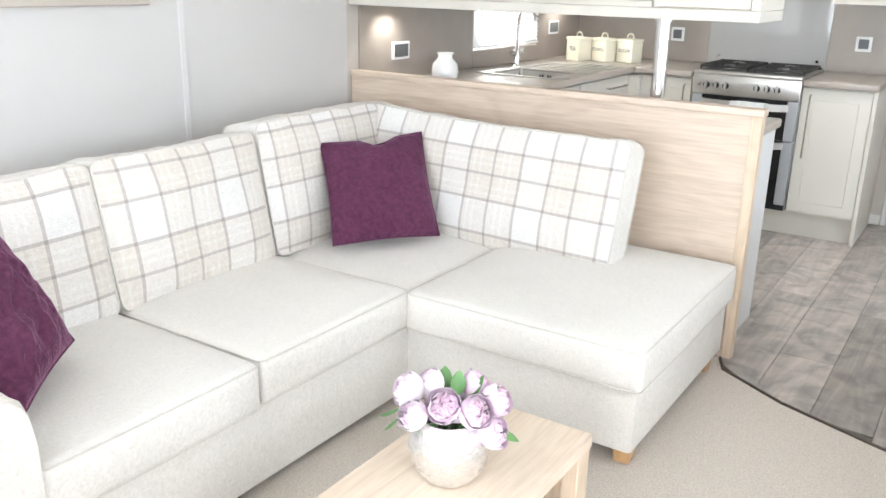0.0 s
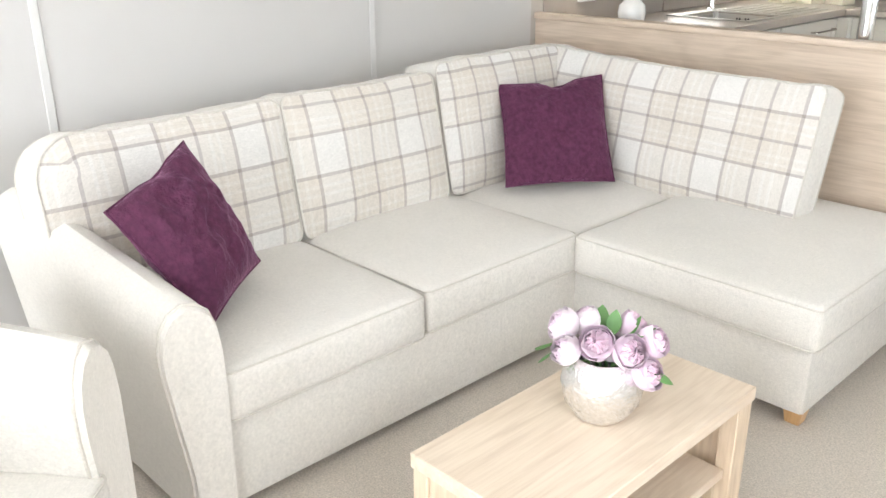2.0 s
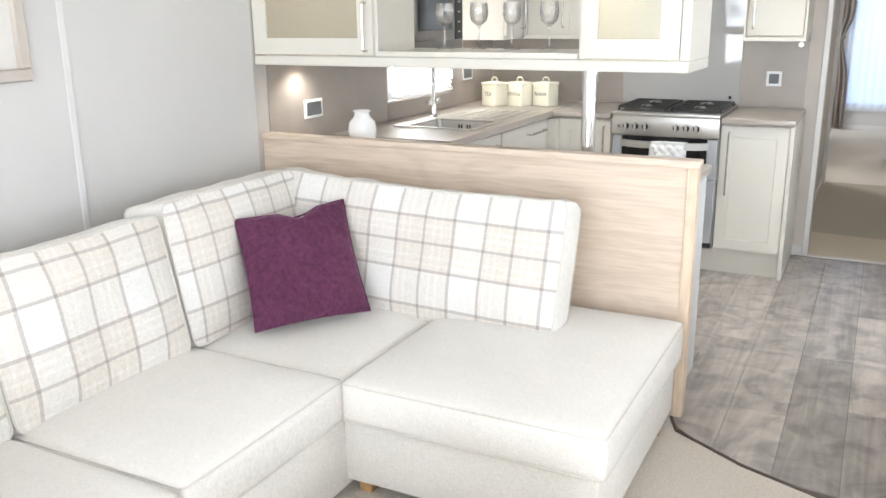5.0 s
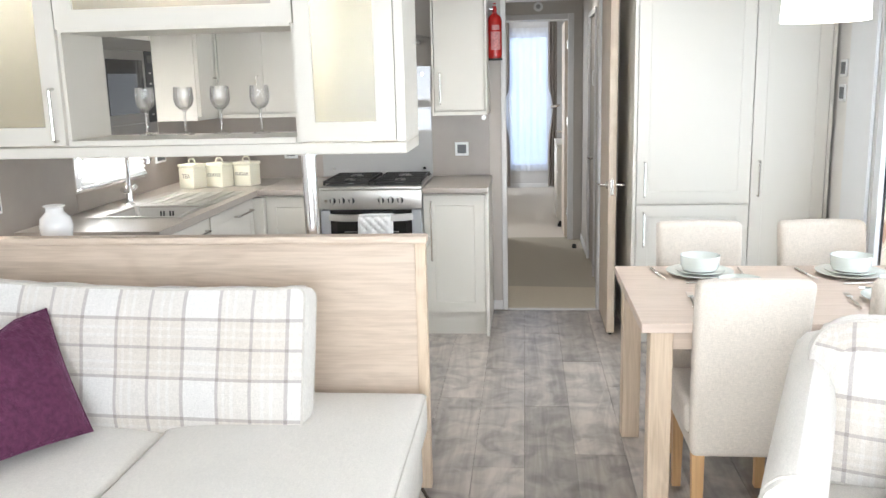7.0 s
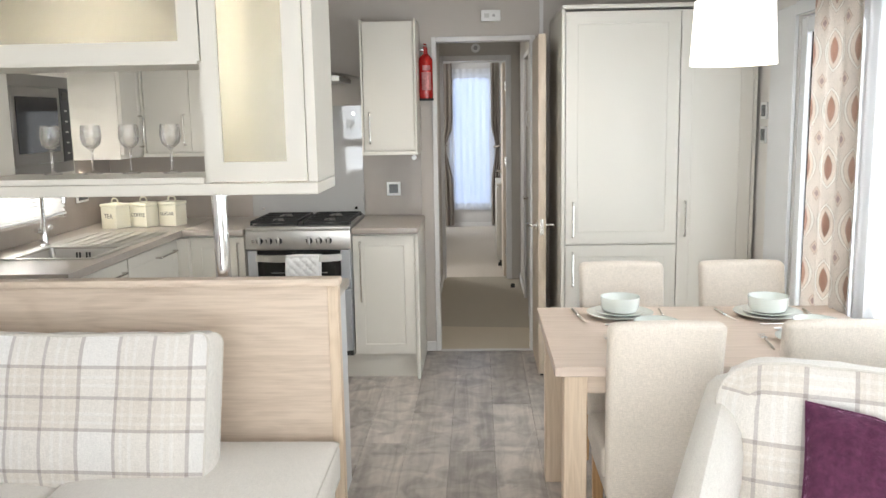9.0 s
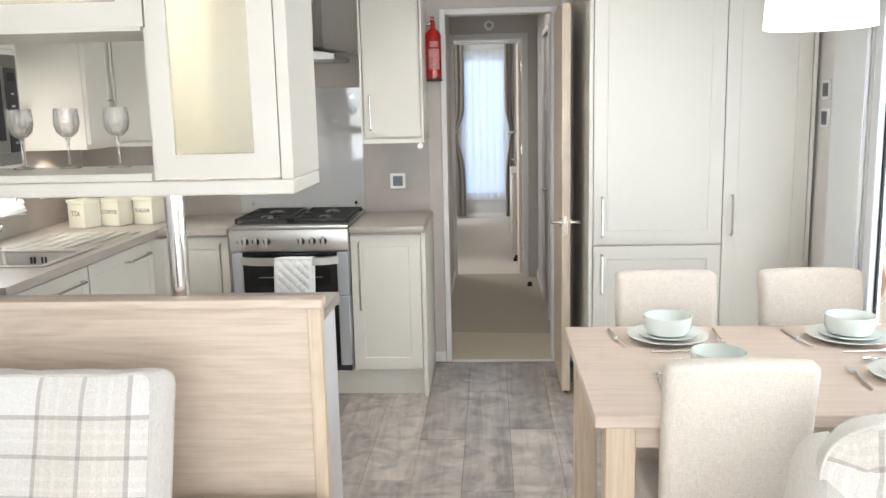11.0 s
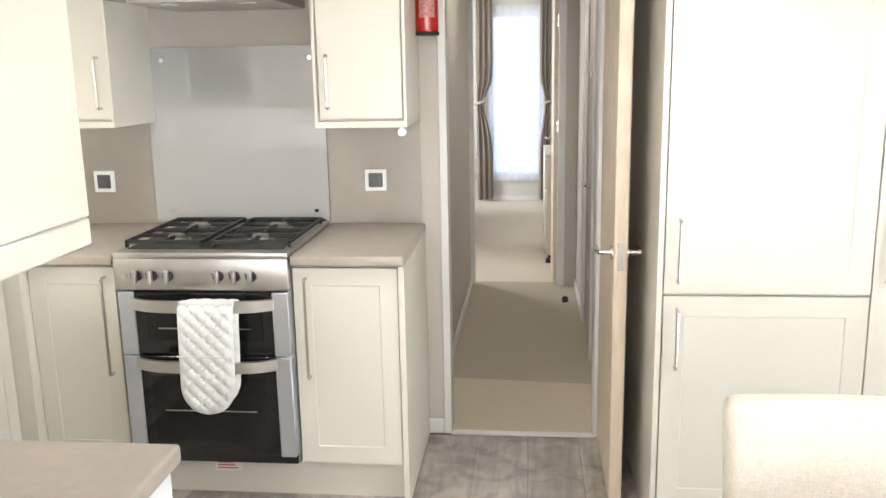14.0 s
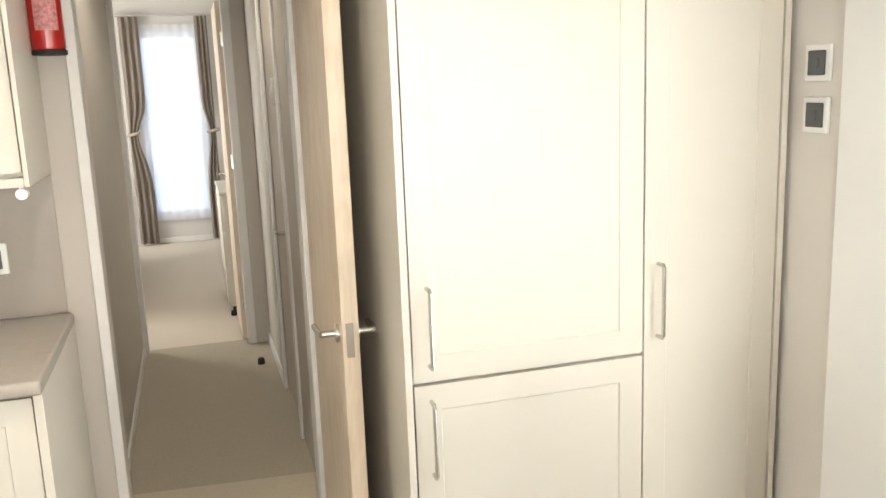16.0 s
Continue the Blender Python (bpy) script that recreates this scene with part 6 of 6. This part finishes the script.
bq = thing("peony_bouquet", "bunch of artificial lilac and pink peonies", "flowers", (VX, VY, VZ + 0.1))
rng = random.Random(5)
ACROSS, OUT = Vector((0.834, 0.554, 0)), Vector((0.554, -0.834, 0))
for k, (across, out, up, r, pale) in enumerate(((-0.080, 0.048, 0.178, 0.033, 1), (-0.016, 0.060, 0.205, 0.036, 0), (0.052, 0.055, 0.190, 0.036, 0), (0.094, 0.048, 0.140, 0.034, 0),
                                                (0.100, 0.0, 0.190, 0.036, 0), (0.058, -0.050, 0.200, 0.034, 0), (-0.092, -0.008, 0.208, 0.036, 1), (-0.046, -0.045, 0.205, 0.034, 1), (0.015, 0.0, 0.170, 0.032, 1))):
    off, up = (ACROSS * across + OUT * out) * 0.95, up - 0.012
    ax = Vector((off.x * 0.9, off.y * 0.9, 0.055)) + OUT * 0.03
    fl = part("flower", peony_bm((VX + off.x, VY + off.y, VZ + up), ax, r * 0.95, rng), [PETAL_PALE if pale else PETAL, PETAL_HEART if not pale else PETAL], bq, "pale pink peony" if pale else "lilac peony with a rose heart")
    for p in fl.data.polygons:
        p.use_smooth = True
    bm = bmesh.new()
    tube(bm, [(VX + off.x * 0.15, VY + off.y * 0.15, VZ + 0.05), (VX + off.x * 0.4, VY + off.y * 0.4, VZ + 0.13), (VX + off.x * 0.9, VY + off.y * 0.9, VZ + up - r * 0.8)], 0.003, 6)
    part("stem", bm, LEAF, bq)
for x, y, z, rz, tilt, ln in ((-0.035, 0.03, 0.170, 30, 20, 0.055), (0.015, 0.035, 0.165, -40, 25, 0.065), (-0.085, -0.055, 0.155, 100, 110, 0.055), (0.0, 0.02, 0.175, 10, 10, 0.055), (0.04, 0.03, 0.18, -70, 45, 0.06), (-0.07, -0.075, 0.150, 110, 125, 0.05), (0.10, 0.02, 0.135, -80, 100, 0.05)):
    bm = bmesh.new()
    m = pose(VX + x, VY + y, VZ + z, 0, 0, rz) @ pose(0, 0, 0, -tilt, 0, 0)
    prev = None
    for k in range(9):
        c = k / 8
        w = ln * 0.30 * math.sin(math.pi * min(1, c * 0.95 + 0.04)) ** 0.8
        yy = ln * 0.18 * c * c
        row = [bm.verts.new(m @ Vector(p)) for p in ((-w, yy + w * 0.25, ln * c), (0, yy, ln * c), (w, yy + w * 0.25, ln * c))]
        if prev:
            for j in range(2):
                bm.faces.new((prev[j], prev[j + 1], row[j + 1], row[j]))
        prev = row
    part("leaf", bm, LEAF, bq)

# ---- dining table ----
TX0, TX1, TY0, TY1, TZ = 0.925, 2.12, 3.25, 4.10, 0.732
dt = thing("dining_table", "light oak veneer dining table with square legs", "table", (1.52, 3.67, 0))
part("tabletop", nb(TX0, TX1, TY0, TY1, TZ - 0.034, TZ, bev=0.003), TABLE_OAK, dt)
for x0 in (TX0 + 0.03, TX1 - 0.105):
    for y0 in (TY0 + 0.012, TY1 - 0.087):
        part("leg", nb(x0, x0 + 0.075, y0, y0 + 0.075, 0.0, TZ - 0.0345, bev=0.003), OAK_Z, dt)
for y0 in (TY0 + 0.04, TY1 - 0.06):
    part("apron", nb(TX0 + 0.106, TX1 - 0.106, y0, y0 + 0.02, TZ - 0.10, TZ - 0.0345), OAK_X, dt)
for x0 in (TX0 + 0.05, TX1 - 0.07):
    part("apron", nb(x0, x0 + 0.02, TY0 + 0.088, TY1 - 0.088, TZ - 0.10, TZ - 0.0345), OAK_Y, dt)


def dining_chair():
    """Faces +y, its back upright at y = 0."""
    c = thing("dining_chair", "beige upholstered dining chair with light wooden legs", "chair", group="chairs round the dining table")
    bm = nb(-0.18, 0.18, -0.035, 0.035, 0.29, 0.888, bev=0.022, seg=3)
    bmesh.ops.subdivide_edges(bm, edges=[e for e in bm.edges if e.calc_length() > 0.2], cuts=5, use_grid_fill=True)
    for v in bm.verts:
        k = max(0, (v.co.z - 0.45) / 0.44)
        v.co.y -= 0.045 * k * k
        v.co.x *= 1.0 - 0.02 * (1 - k)
        v.co.z += 0.006 * (1 - (v.co.x / 0.18) ** 2) * (k > 0.9)
    part("backrest", bm, SEATCLOTH, c)
    part("seat", nb(-0.185, 0.185, 0.036, 0.40, 0.34, 0.455, bev=0.024, seg=3), SEATCLOTH, c)
    part("seat_frame", nb(-0.17, 0.17, 0.036, 0.385, 0.295, 0.339), SEATCLOTH, c)
    for x in (-0.15, 0.15):
        for y in (-0.005, 0.355):
            bm = bmesh.new()
            box(bm, x - 0.02, x + 0.02, y - 0.02, y + 0.02, 0.0, 0.2945)
            for v in bm.verts:
                if v.co.z < 0.1:
                    v.co.x = x + (v.co.x - x) * 0.75
                    v.co.y = y + (v.co.y - y) * 0.75 - (0.02 if y < 0.1 else 0)
            part("leg", bm, BEECH, c, "tapered beech leg")
    return c


ch = dining_chair()
ch.matrix_basis = pose(1.262, 3.235, 0, 0, 0, 0)
copy_thing(ch, pose(1.80, 3.24, 0, 0, 0, -1))
copy_thing(ch, pose(1.30, 4.235, 0, 0, 0, 180))
copy_thing(ch, pose(1.815, 4.24, 0, 0, 0, 181))


def table_setting(x, y, turn):
    """Dinner plate, side plate, bowl and cutlery, seen by a sitter at -y."""
    m = pose(x, y, TZ + 0.0006, 0, 0, turn)
    for nm, lab, cat, prof, z, mt in (
        ("dinner_plate", "pale mint stoneware dinner plate", "plate", [(0.0, 0.0), (0.075, 0.0), (0.085, 0.004), (0.128, 0.016), (0.130, 0.019), (0.126, 0.0195), (0.085, 0.009), (0.0, 0.006)], 0.0, MINT),
        ("side_plate", "pale mint stoneware side plate on a dinner plate", "plate", [(0.0, 0.0), (0.055, 0.0), (0.062, 0.004), (0.095, 0.013), (0.097, 0.016), (0.093, 0.0165), (0.062, 0.009), (0.0, 0.006)], 0.0095, MINT),
        ("cereal_bowl", "pale mint stoneware bowl on stacked plates", "bowl", [(0.0, 0.0), (0.050, 0.0), (0.066, 0.006), (0.073, 0.020), (0.077, 0.062), (0.074, 0.062), (0.070, 0.022), (0.062, 0.012), (0.0, 0.008)], 0.0190, MINT)):
        bm = bmesh.new()
        lathe(bm, [(max(r, 0.0004), zz) for r, zz in prof], n=44, cap=False)
        ob = finish(nm, bm, mt)
        ob.matrix_basis = m @ pose(0, 0, z)
        tagged(ob, lab, cat, "stoneware place settings")
    # knife
    kn = thing("knife", "stainless steel table knife beside the plate", "knife", group="table cutlery")
    bm = bmesh.new()
    tube(bm, [(0, -0.10, 0.005), (0, -0.04, 0.006), (0, 0.0, 0.005)], 0.0055, 8)
    part("grip", bm, NICKEL, kn)
    bm = bmesh.new()
    box(bm, -0.008, 0.007, 0.0005, 0.105, 0.004, 0.0055)
    for v in bm.verts:
        if v.co.y > 0.1 and v.co.x > 0:
            v.co.x = -0.002
    part("blade", bm, CHROME, kn)
    kn.matrix_basis = m @ pose(0.165, -0.005, 0, 0, 0, 6)
    fk = thing("fork", "stainless steel table fork beside the plate", "fork", group="table cutlery")
    bm = bmesh.new()
    tube(bm, [(0, -0.10, 0.004), (0, -0.05, 0.006), (0, 0.01, 0.005), (0, 0.03, 0.009)], 0.004, 8)
    part("grip", bm, NICKEL, fk)
    bm = bmesh.new()
    box(bm, -0.011, 0.011, 0.03, 0.05, 0.007, 0.0095, bev=0.001)
    for k in range(4):
        xx = -0.0095 + 0.0063 * k
        tube(bm, [(xx, 0.05, 0.008), (xx, 0.075, 0.006), (xx, 0.092, 0.009)], 0.0014, 6)
    part("tines", bm, CHROME, fk)
    fk.matrix_basis = m @ pose(-0.165, -0.005, 0, 0, 0, -5)
    sp = thing("spoon", "stainless steel dessert spoon above the plate", "spoon", group="table cutlery")
    bm = bmesh.new()
    tube(bm, [(-0.08, 0, 0.004), (-0.02, 0, 0.006), (0.04, 0, 0.007)], 0.0035, 8)
    part("grip", bm, NICKEL, sp)
    bm = bmesh.new()
    bmesh.ops.create_uvsphere(bm, u_segments=16, v_segments=8, radius=1.0, matrix=Matrix.Translation((0.062, 0, 0.009)) @ Matrix.Diagonal((0.026, 0.017, 0.006, 1)))
    bmesh.ops.delete(bm, geom=[v for v in bm.verts if v.co.z > 0.0105], context="VERTS")
    part("bowl", bm, CHROME, sp)
    sp.matrix_basis = m @ pose(0.0, 0.155, 0, 0, 0, 180)


table_setting(1.242, 3.935, 180)
table_setting(1.815, 3.925, 180)
table_setting(1.300, 3.53, 0)
table_setting(1.845, 3.53, 0)

# ---- pendant lamp ----
pl = thing("pendant_lamp", "lit white drum pendant lamp over the dining table", "pendant lamp", (1.553, 3.60, 1.68))
bm = bmesh.new()
lathe(bm, [(0.141, 0.0), (0.142, 0.002), (0.130, 0.21), (0.129, 0.212), (0.127, 0.21), (0.139, 0.002)], (1.553, 3.60, 1.682), 48, cap=False)
part("shade", bm, SHADE, pl)
bm = bmesh.new()
cyl(bm, (1.553, 3.60, 1.86), (1.553, 3.60, 1.925), 0.018, n=16)
cyl(bm, (1.553, 3.60, 2.375), (1.553, 3.60, ZC - 0.0005), 0.04, n=20)
part("holder", bm, NICKEL, pl)
bm = bmesh.new()
cyl(bm, (1.553, 3.60, 1.925), (1.553, 3.60, 2.375), 0.003, n=8)
part("cable", bm, WHITEPLASTIC, pl)
bm = bmesh.new()
for k in range(3):
    a = k * math.tau / 3
    tube(bm, [(1.553, 3.60, 1.885), (1.553 + 0.130 * math.cos(a), 3.60 + 0.130 * math.sin(a), 1.885)], 0.002, 6)
part("spider", bm, NICKEL, pl)
bm = bmesh.new()
bmesh.ops.create_uvsphere(bm, u_segments=16, v_segments=10, radius=0.028, matrix=Matrix.Translation((1.553, 3.60, 1.825)))
part("bulb", bm, glow("warm_bulb", (1.0, 0.90, 0.74), 30.0), pl)


# ---- curtains ----
def drape_bm(axis, t, a0, a1, z0, z1, amp, folds, pinch=0.0, anchor=0.0, thick=0.004, slack=1.6, seed=0.0):
    """Hanging cloth with folds. pinch: how far a tie gathers it at 1.1 m towards the anchor side."""
    bm = bmesh.new()
    uv = bm.loops.layers.uv.new("UVMap")
    nu, nv = folds * 8, 22
    g = {}
    for i in range(nu + 1):
        for j in range(nv + 1):
            a, c = i / nu, j / nv
            z = z0 + (z1 - z0) * c
            k = 1.0
            if pinch:
                k = 1 - pinch * math.exp(-((z - 1.12) / (0.16 if z > 1.12 else 0.30)) ** 2)
            p = a0 + (a1 - a0) * (anchor + (a - anchor) * k)
            w = amp * (0.75 + 0.25 * (1 - c)) * math.sin(math.tau * folds * a + seed + 0.4 * math.sin(3 * c + seed)) * (0.5 + 0.5 * k)
            co = (t + w, p, z) if axis == "x" else (p, t + w, z)
            g[i, j] = bm.verts.new(co)
    for i in range(nu):
        for j in range(nv):
            f = bm.faces.new((g[i, j], g[i + 1, j], g[i + 1, j + 1], g[i, j + 1]))
            for lp, (p, q) in zip(f.loops, ((i, j), (i + 1, j), (i + 1, j + 1), (i, j + 1))):
                lp[uv].uv = (p / nu * abs(a1 - a0) * slack, z0 + (z1 - z0) * q / nv)
    if thick:
        bmesh.ops.solidify(bm, geom=bm.faces[:], thickness=thick)
    return bm


def curtain(name, lab, bm, material):
    c = tagged(finish(name, bm, material), lab, "curtain")
    for p in c.data.polygons:
        p.use_smooth = True
    return c


curtain("curtain", "cream curtain printed with rust ovals beside the dining window", drape_bm("x", XR - 0.075, 3.95, 4.40, 0.665, 2.20, 0.022, 3, slack=1.5), CURTAIN)
curtain("net_curtain", "sheer white net curtain across the dining window", drape_bm("x", XR - 0.035, 2.30, 4.06, 0.70, 2.16, 0.012, 20, thick=0), NET)
curtain("curtain", "cream curtain printed with rust ovals at the far window end", drape_bm("x", XR - 0.075, 2.20, 2.50, 0.665, 2.20, 0.022, 3, slack=1.5), CURTAIN)
tr = thing("curtain_track", "white curtain track above the dining window", "curtain track", (XR - 0.06, 3.3, 2.2))
part("rail", nb(XR - 0.10, XR - 0.001, 2.15, 4.45, 2.201, 2.225, bev=0.003), WHITEPLASTIC, tr)
structure("window_sill_dining", nb(XR - 0.02, XR - 0.0005, 2.34, 3.96, 0.675, 0.698, bev=0.003), UPVC, "white sill of the dining window", "window sill")

# ---- corridor and bedroom ----
for nm, x0, x1, an in (("a", 0.165, 0.345, 0.0), ("b", 0.865, 0.985, 1.0)):
    curtain("curtain", "taupe curtain tied back at the bedroom window", drape_bm("y", YE - 0.10, x0, x1, 0.03, 2.23, 0.025, 3, pinch=0.55, anchor=an, seed=x0 * 9), DRAPE)
    tb = thing("curtain_tieback", "taupe fabric tieback round the gathered curtain", "tieback", (x0, YE - 0.1, 1.12))
    bm = bmesh.new()
    c = x0 + (x1 - x0) * (0.22 if an == 0 else 0.78)
    tube(bm, [(c + 0.05 * math.cos(a), YE - 0.10 + 0.035 * math.sin(a), 1.12 + 0.012 * math.cos(a)) for a in [k * math.tau / 14 for k in range(14)]], 0.016, 8, closed=True)
    part("band", bm, DRAPE, tb)
curtain("net_curtain", "sheer white net curtain in the bedroom window", drape_bm("y", YE - 0.05, 0.28, 0.91, 0.24, 2.16, 0.006, 7, thick=0), NET)
cp = thing("curtain_pole", "steel curtain pole over the bedroom window", "curtain pole", (0.58, YE - 0.1, 2.25))
bm = bmesh.new()
cyl(bm, (0.10, YE - 0.10, 2.245), (1.05, YE - 0.10, 2.245), 0.011, n=14)
part("rod", bm, STEEL, cp)
for x in (0.10, 1.05):
    bm = bmesh.new()
    bmesh.ops.create_uvsphere(bm, u_segments=14, v_segments=8, radius=0.02, matrix=Matrix.Translation((x, YE - 0.10, 2.245)))
    cyl(bm, (x, YE - 0.10, 2.245), (x, YE, 2.245), 0.006, n=8)
    part("bracket", bm, STEEL, cp)

bd = thing("bed", "double bed with white bedding in the end bedroom", "bed", (-0.55, 10.5, 0))
BEDDING = fabric("white_bedding", (0.80, 0.79, 0.76), weave=700)
part("base", nb(-1.55, 0.19, 9.75, 11.35, 0.06, 0.36, bev=0.01), mat("bed_base_cloth", (0.62, 0.58, 0.50), rough=0.9, bump=0.3), bd)
part("mattress", nb(-1.53, 0.18, 9.76, 11.34, 0.361, 0.54, bev=0.04, seg=3), BEDDING, bd)
part("duvet", seat_bm(-1.30, 0.235, 9.72, 11.38, 0.40, 0.66, bulge=0.03, r=0.07, seed=3), BEDDING, bd)
for x in (-1.45, 0.1):
    for y in (9.85, 11.25):
        part("foot", nb(x - 0.025, x + 0.025, y - 0.025, y + 0.025, 0.004, 0.059), BLACKRUB, bd)
rd = thing("bedroom_chest", "white chest of drawers behind the bedroom door", "chest", (1.03, 9.6, 0))
part("body", nb(0.885, 1.28, 9.30, 10.05, 0.05, 0.82, bev=0.003), CREAM, rd)
part("top", nb(0.87, 1.29, 9.28, 10.07, 0.8205, 0.845, bev=0.004), CREAM, rd)
for k in range(3):
    part("drawer", nb(0.872, 0.8845, 9.31, 10.04, 0.08 + 0.245 * k, 0.31 + 0.245 * k, bev=0.002), CREAM, rd)
for y in (9.34, 10.0):
    part("foot", nb(0.90, 0.94, y - 0.02, y + 0.02, 0.004, 0.049), BLACKRUB, rd)
for x, y in ((0.985, 8.11), (0.90, 9.24)):
    ds = thing("door_stop", "small black rubber door stop on the carpet", "door stop", (x, y, 0.004), group="floor door stops")
    bm = bmesh.new()
    lathe(bm, [(0.02, 0.0), (0.02, 0.022), (0.015, 0.035), (0.004, 0.037)], (x, y, 0.004), 16)
    part("stud", bm, BLACKRUB, ds)
sm = thing("corridor_alarm", "round white smoke alarm above the bedroom door", "alarm", (0.675, YB, 2.135))
bm = bmesh.new()
cyl(bm, (0.675, YB - 0.001, 2.135), (0.675, YB - 0.03, 2.135), 0.042, 0.038, n=28)
part("case", bm, WHITEPLASTIC, sm)
bm = bmesh.new()
cyl(bm, (0.675, YB - 0.0305, 2.135), (0.675, YB - 0.034, 2.135), 0.02, n=20)
part("grille", bm, mat("grey_vent", (0.35, 0.35, 0.34)), sm)
hk = thing("coat_hook", "white coat hook on the corridor door", "hook", (1.08, 7.2, 1.5))
bm = bmesh.new()
tube(bm, [(1.084, 7.06, 1.56), (1.055, 7.06, 1.55), (1.05, 7.06, 1.50), (1.055, 7.06, 1.45), (1.084, 7.06, 1.44)], 0.006, 8)
part("hook", bm, WHITEPLASTIC, hk)
pw = thing("framed_picture", "beige framed picture on the lounge wall", "picture", (XL, 1.9, 1.3))
bm = bmesh.new()
box(bm, XL + 0.001, XL + 0.028, 1.40, 2.38, 1.285, 1.325, bev=0.004)
box(bm, XL + 0.001, XL + 0.028, 1.40, 2.38, 1.905, 1.945, bev=0.004)
box(bm, XL + 0.001, XL + 0.028, 1.40, 1.44, 1.325, 1.905, bev=0.004)
box(bm, XL + 0.001, XL + 0.028, 2.34, 2.38, 1.325, 1.905, bev=0.004)
part("frame", bm, mat("beige_frame", (0.46, 0.41, 0.36), rough=0.5), pw)
part("print", nb(XL + 0.002, XL + 0.010, 1.44, 2.34, 1.325, 1.905), mat("pale_canvas", (0.6, 0.57, 0.53), rough=0.8, var=0.2, vscale=4), pw)

# ---- vinyl planks ----
fl = thing("vinyl_floor", "grey oak effect vinyl plank floor", "floor", (0.6, 4.6, 0), kind="structure")
sub = bmesh.new()
lo = [(XL, 3.50), (0.16, 3.50), (0.20, 3.40), (0.45, 3.245), (0.78, 3.115), (1.2, 2.99), (XR, 2.83), (XR, YK), (XL, YK)]
sub.faces.new([sub.verts.new((x, y, -0.004)) for x, y in lo])
part("underlay", sub, mat("dark_joint", (0.12, 0.105, 0.09), rough=0.7), fl, smooth=False)
PW, PL = 0.2055, 1.165
rngp = random.Random(11)


def edge_y(x):
    for (xa, ya), (xb, yb) in zip(EDGE[1:], EDGE[2:]):
        if xa <= x <= xb:
            return ya + (yb - ya) * (x - xa) / (xb - xa)
    return 3.50


END = {6: 4.45, 7: 4.87, 8: 4.35, 9: 5.00, 10: 4.62}
x = -1.10
col = 0
while x < XR - 0.01:
    x1 = min(x + PW, XR)
    y = (END[col] - 3 * PL) if col in END else 2.62 + (col * 0.47 % 1.0) * PL - PL
    while y < YK:
        ys = (max(y, edge_y(x + 0.001)), max(y, edge_y(x1 - 0.001)))
        ye = min(y + PL, YK)
        if ye - max(ys) > 0.03:
            bm = bmesh.new()
            g = 0.0008
            pts = [(x + g, ys[0] + g), (x1 - g, ys[1] + g), (x1 - g, ye - g), (x + g, ye - g)]
            a = [bm.verts.new((px, py, -0.004)) for px, py in pts]
            b2 = [bm.verts.new((px, py, -0.0004)) for px, py in pts]
            cx, cy = (x + x1) / 2, (ys[0] + ye) / 2
            c2 = [bm.verts.new((px + (0.0012 if px < cx else -0.0012), py + (0.0012 if py < cy else -0.0012), 0.0006)) for px, py in pts]
            bm.faces.new(c2)
            for lower, upper in ((a, b2), (b2, c2)):
                for k in range(4):
                    bm.faces.new((lower[k], lower[(k + 1) % 4], upper[(k + 1) % 4], upper[k]))
            part("plank", bm, PLANK, fl, smooth=False)
        y += PL
    x += PW
    col += 1
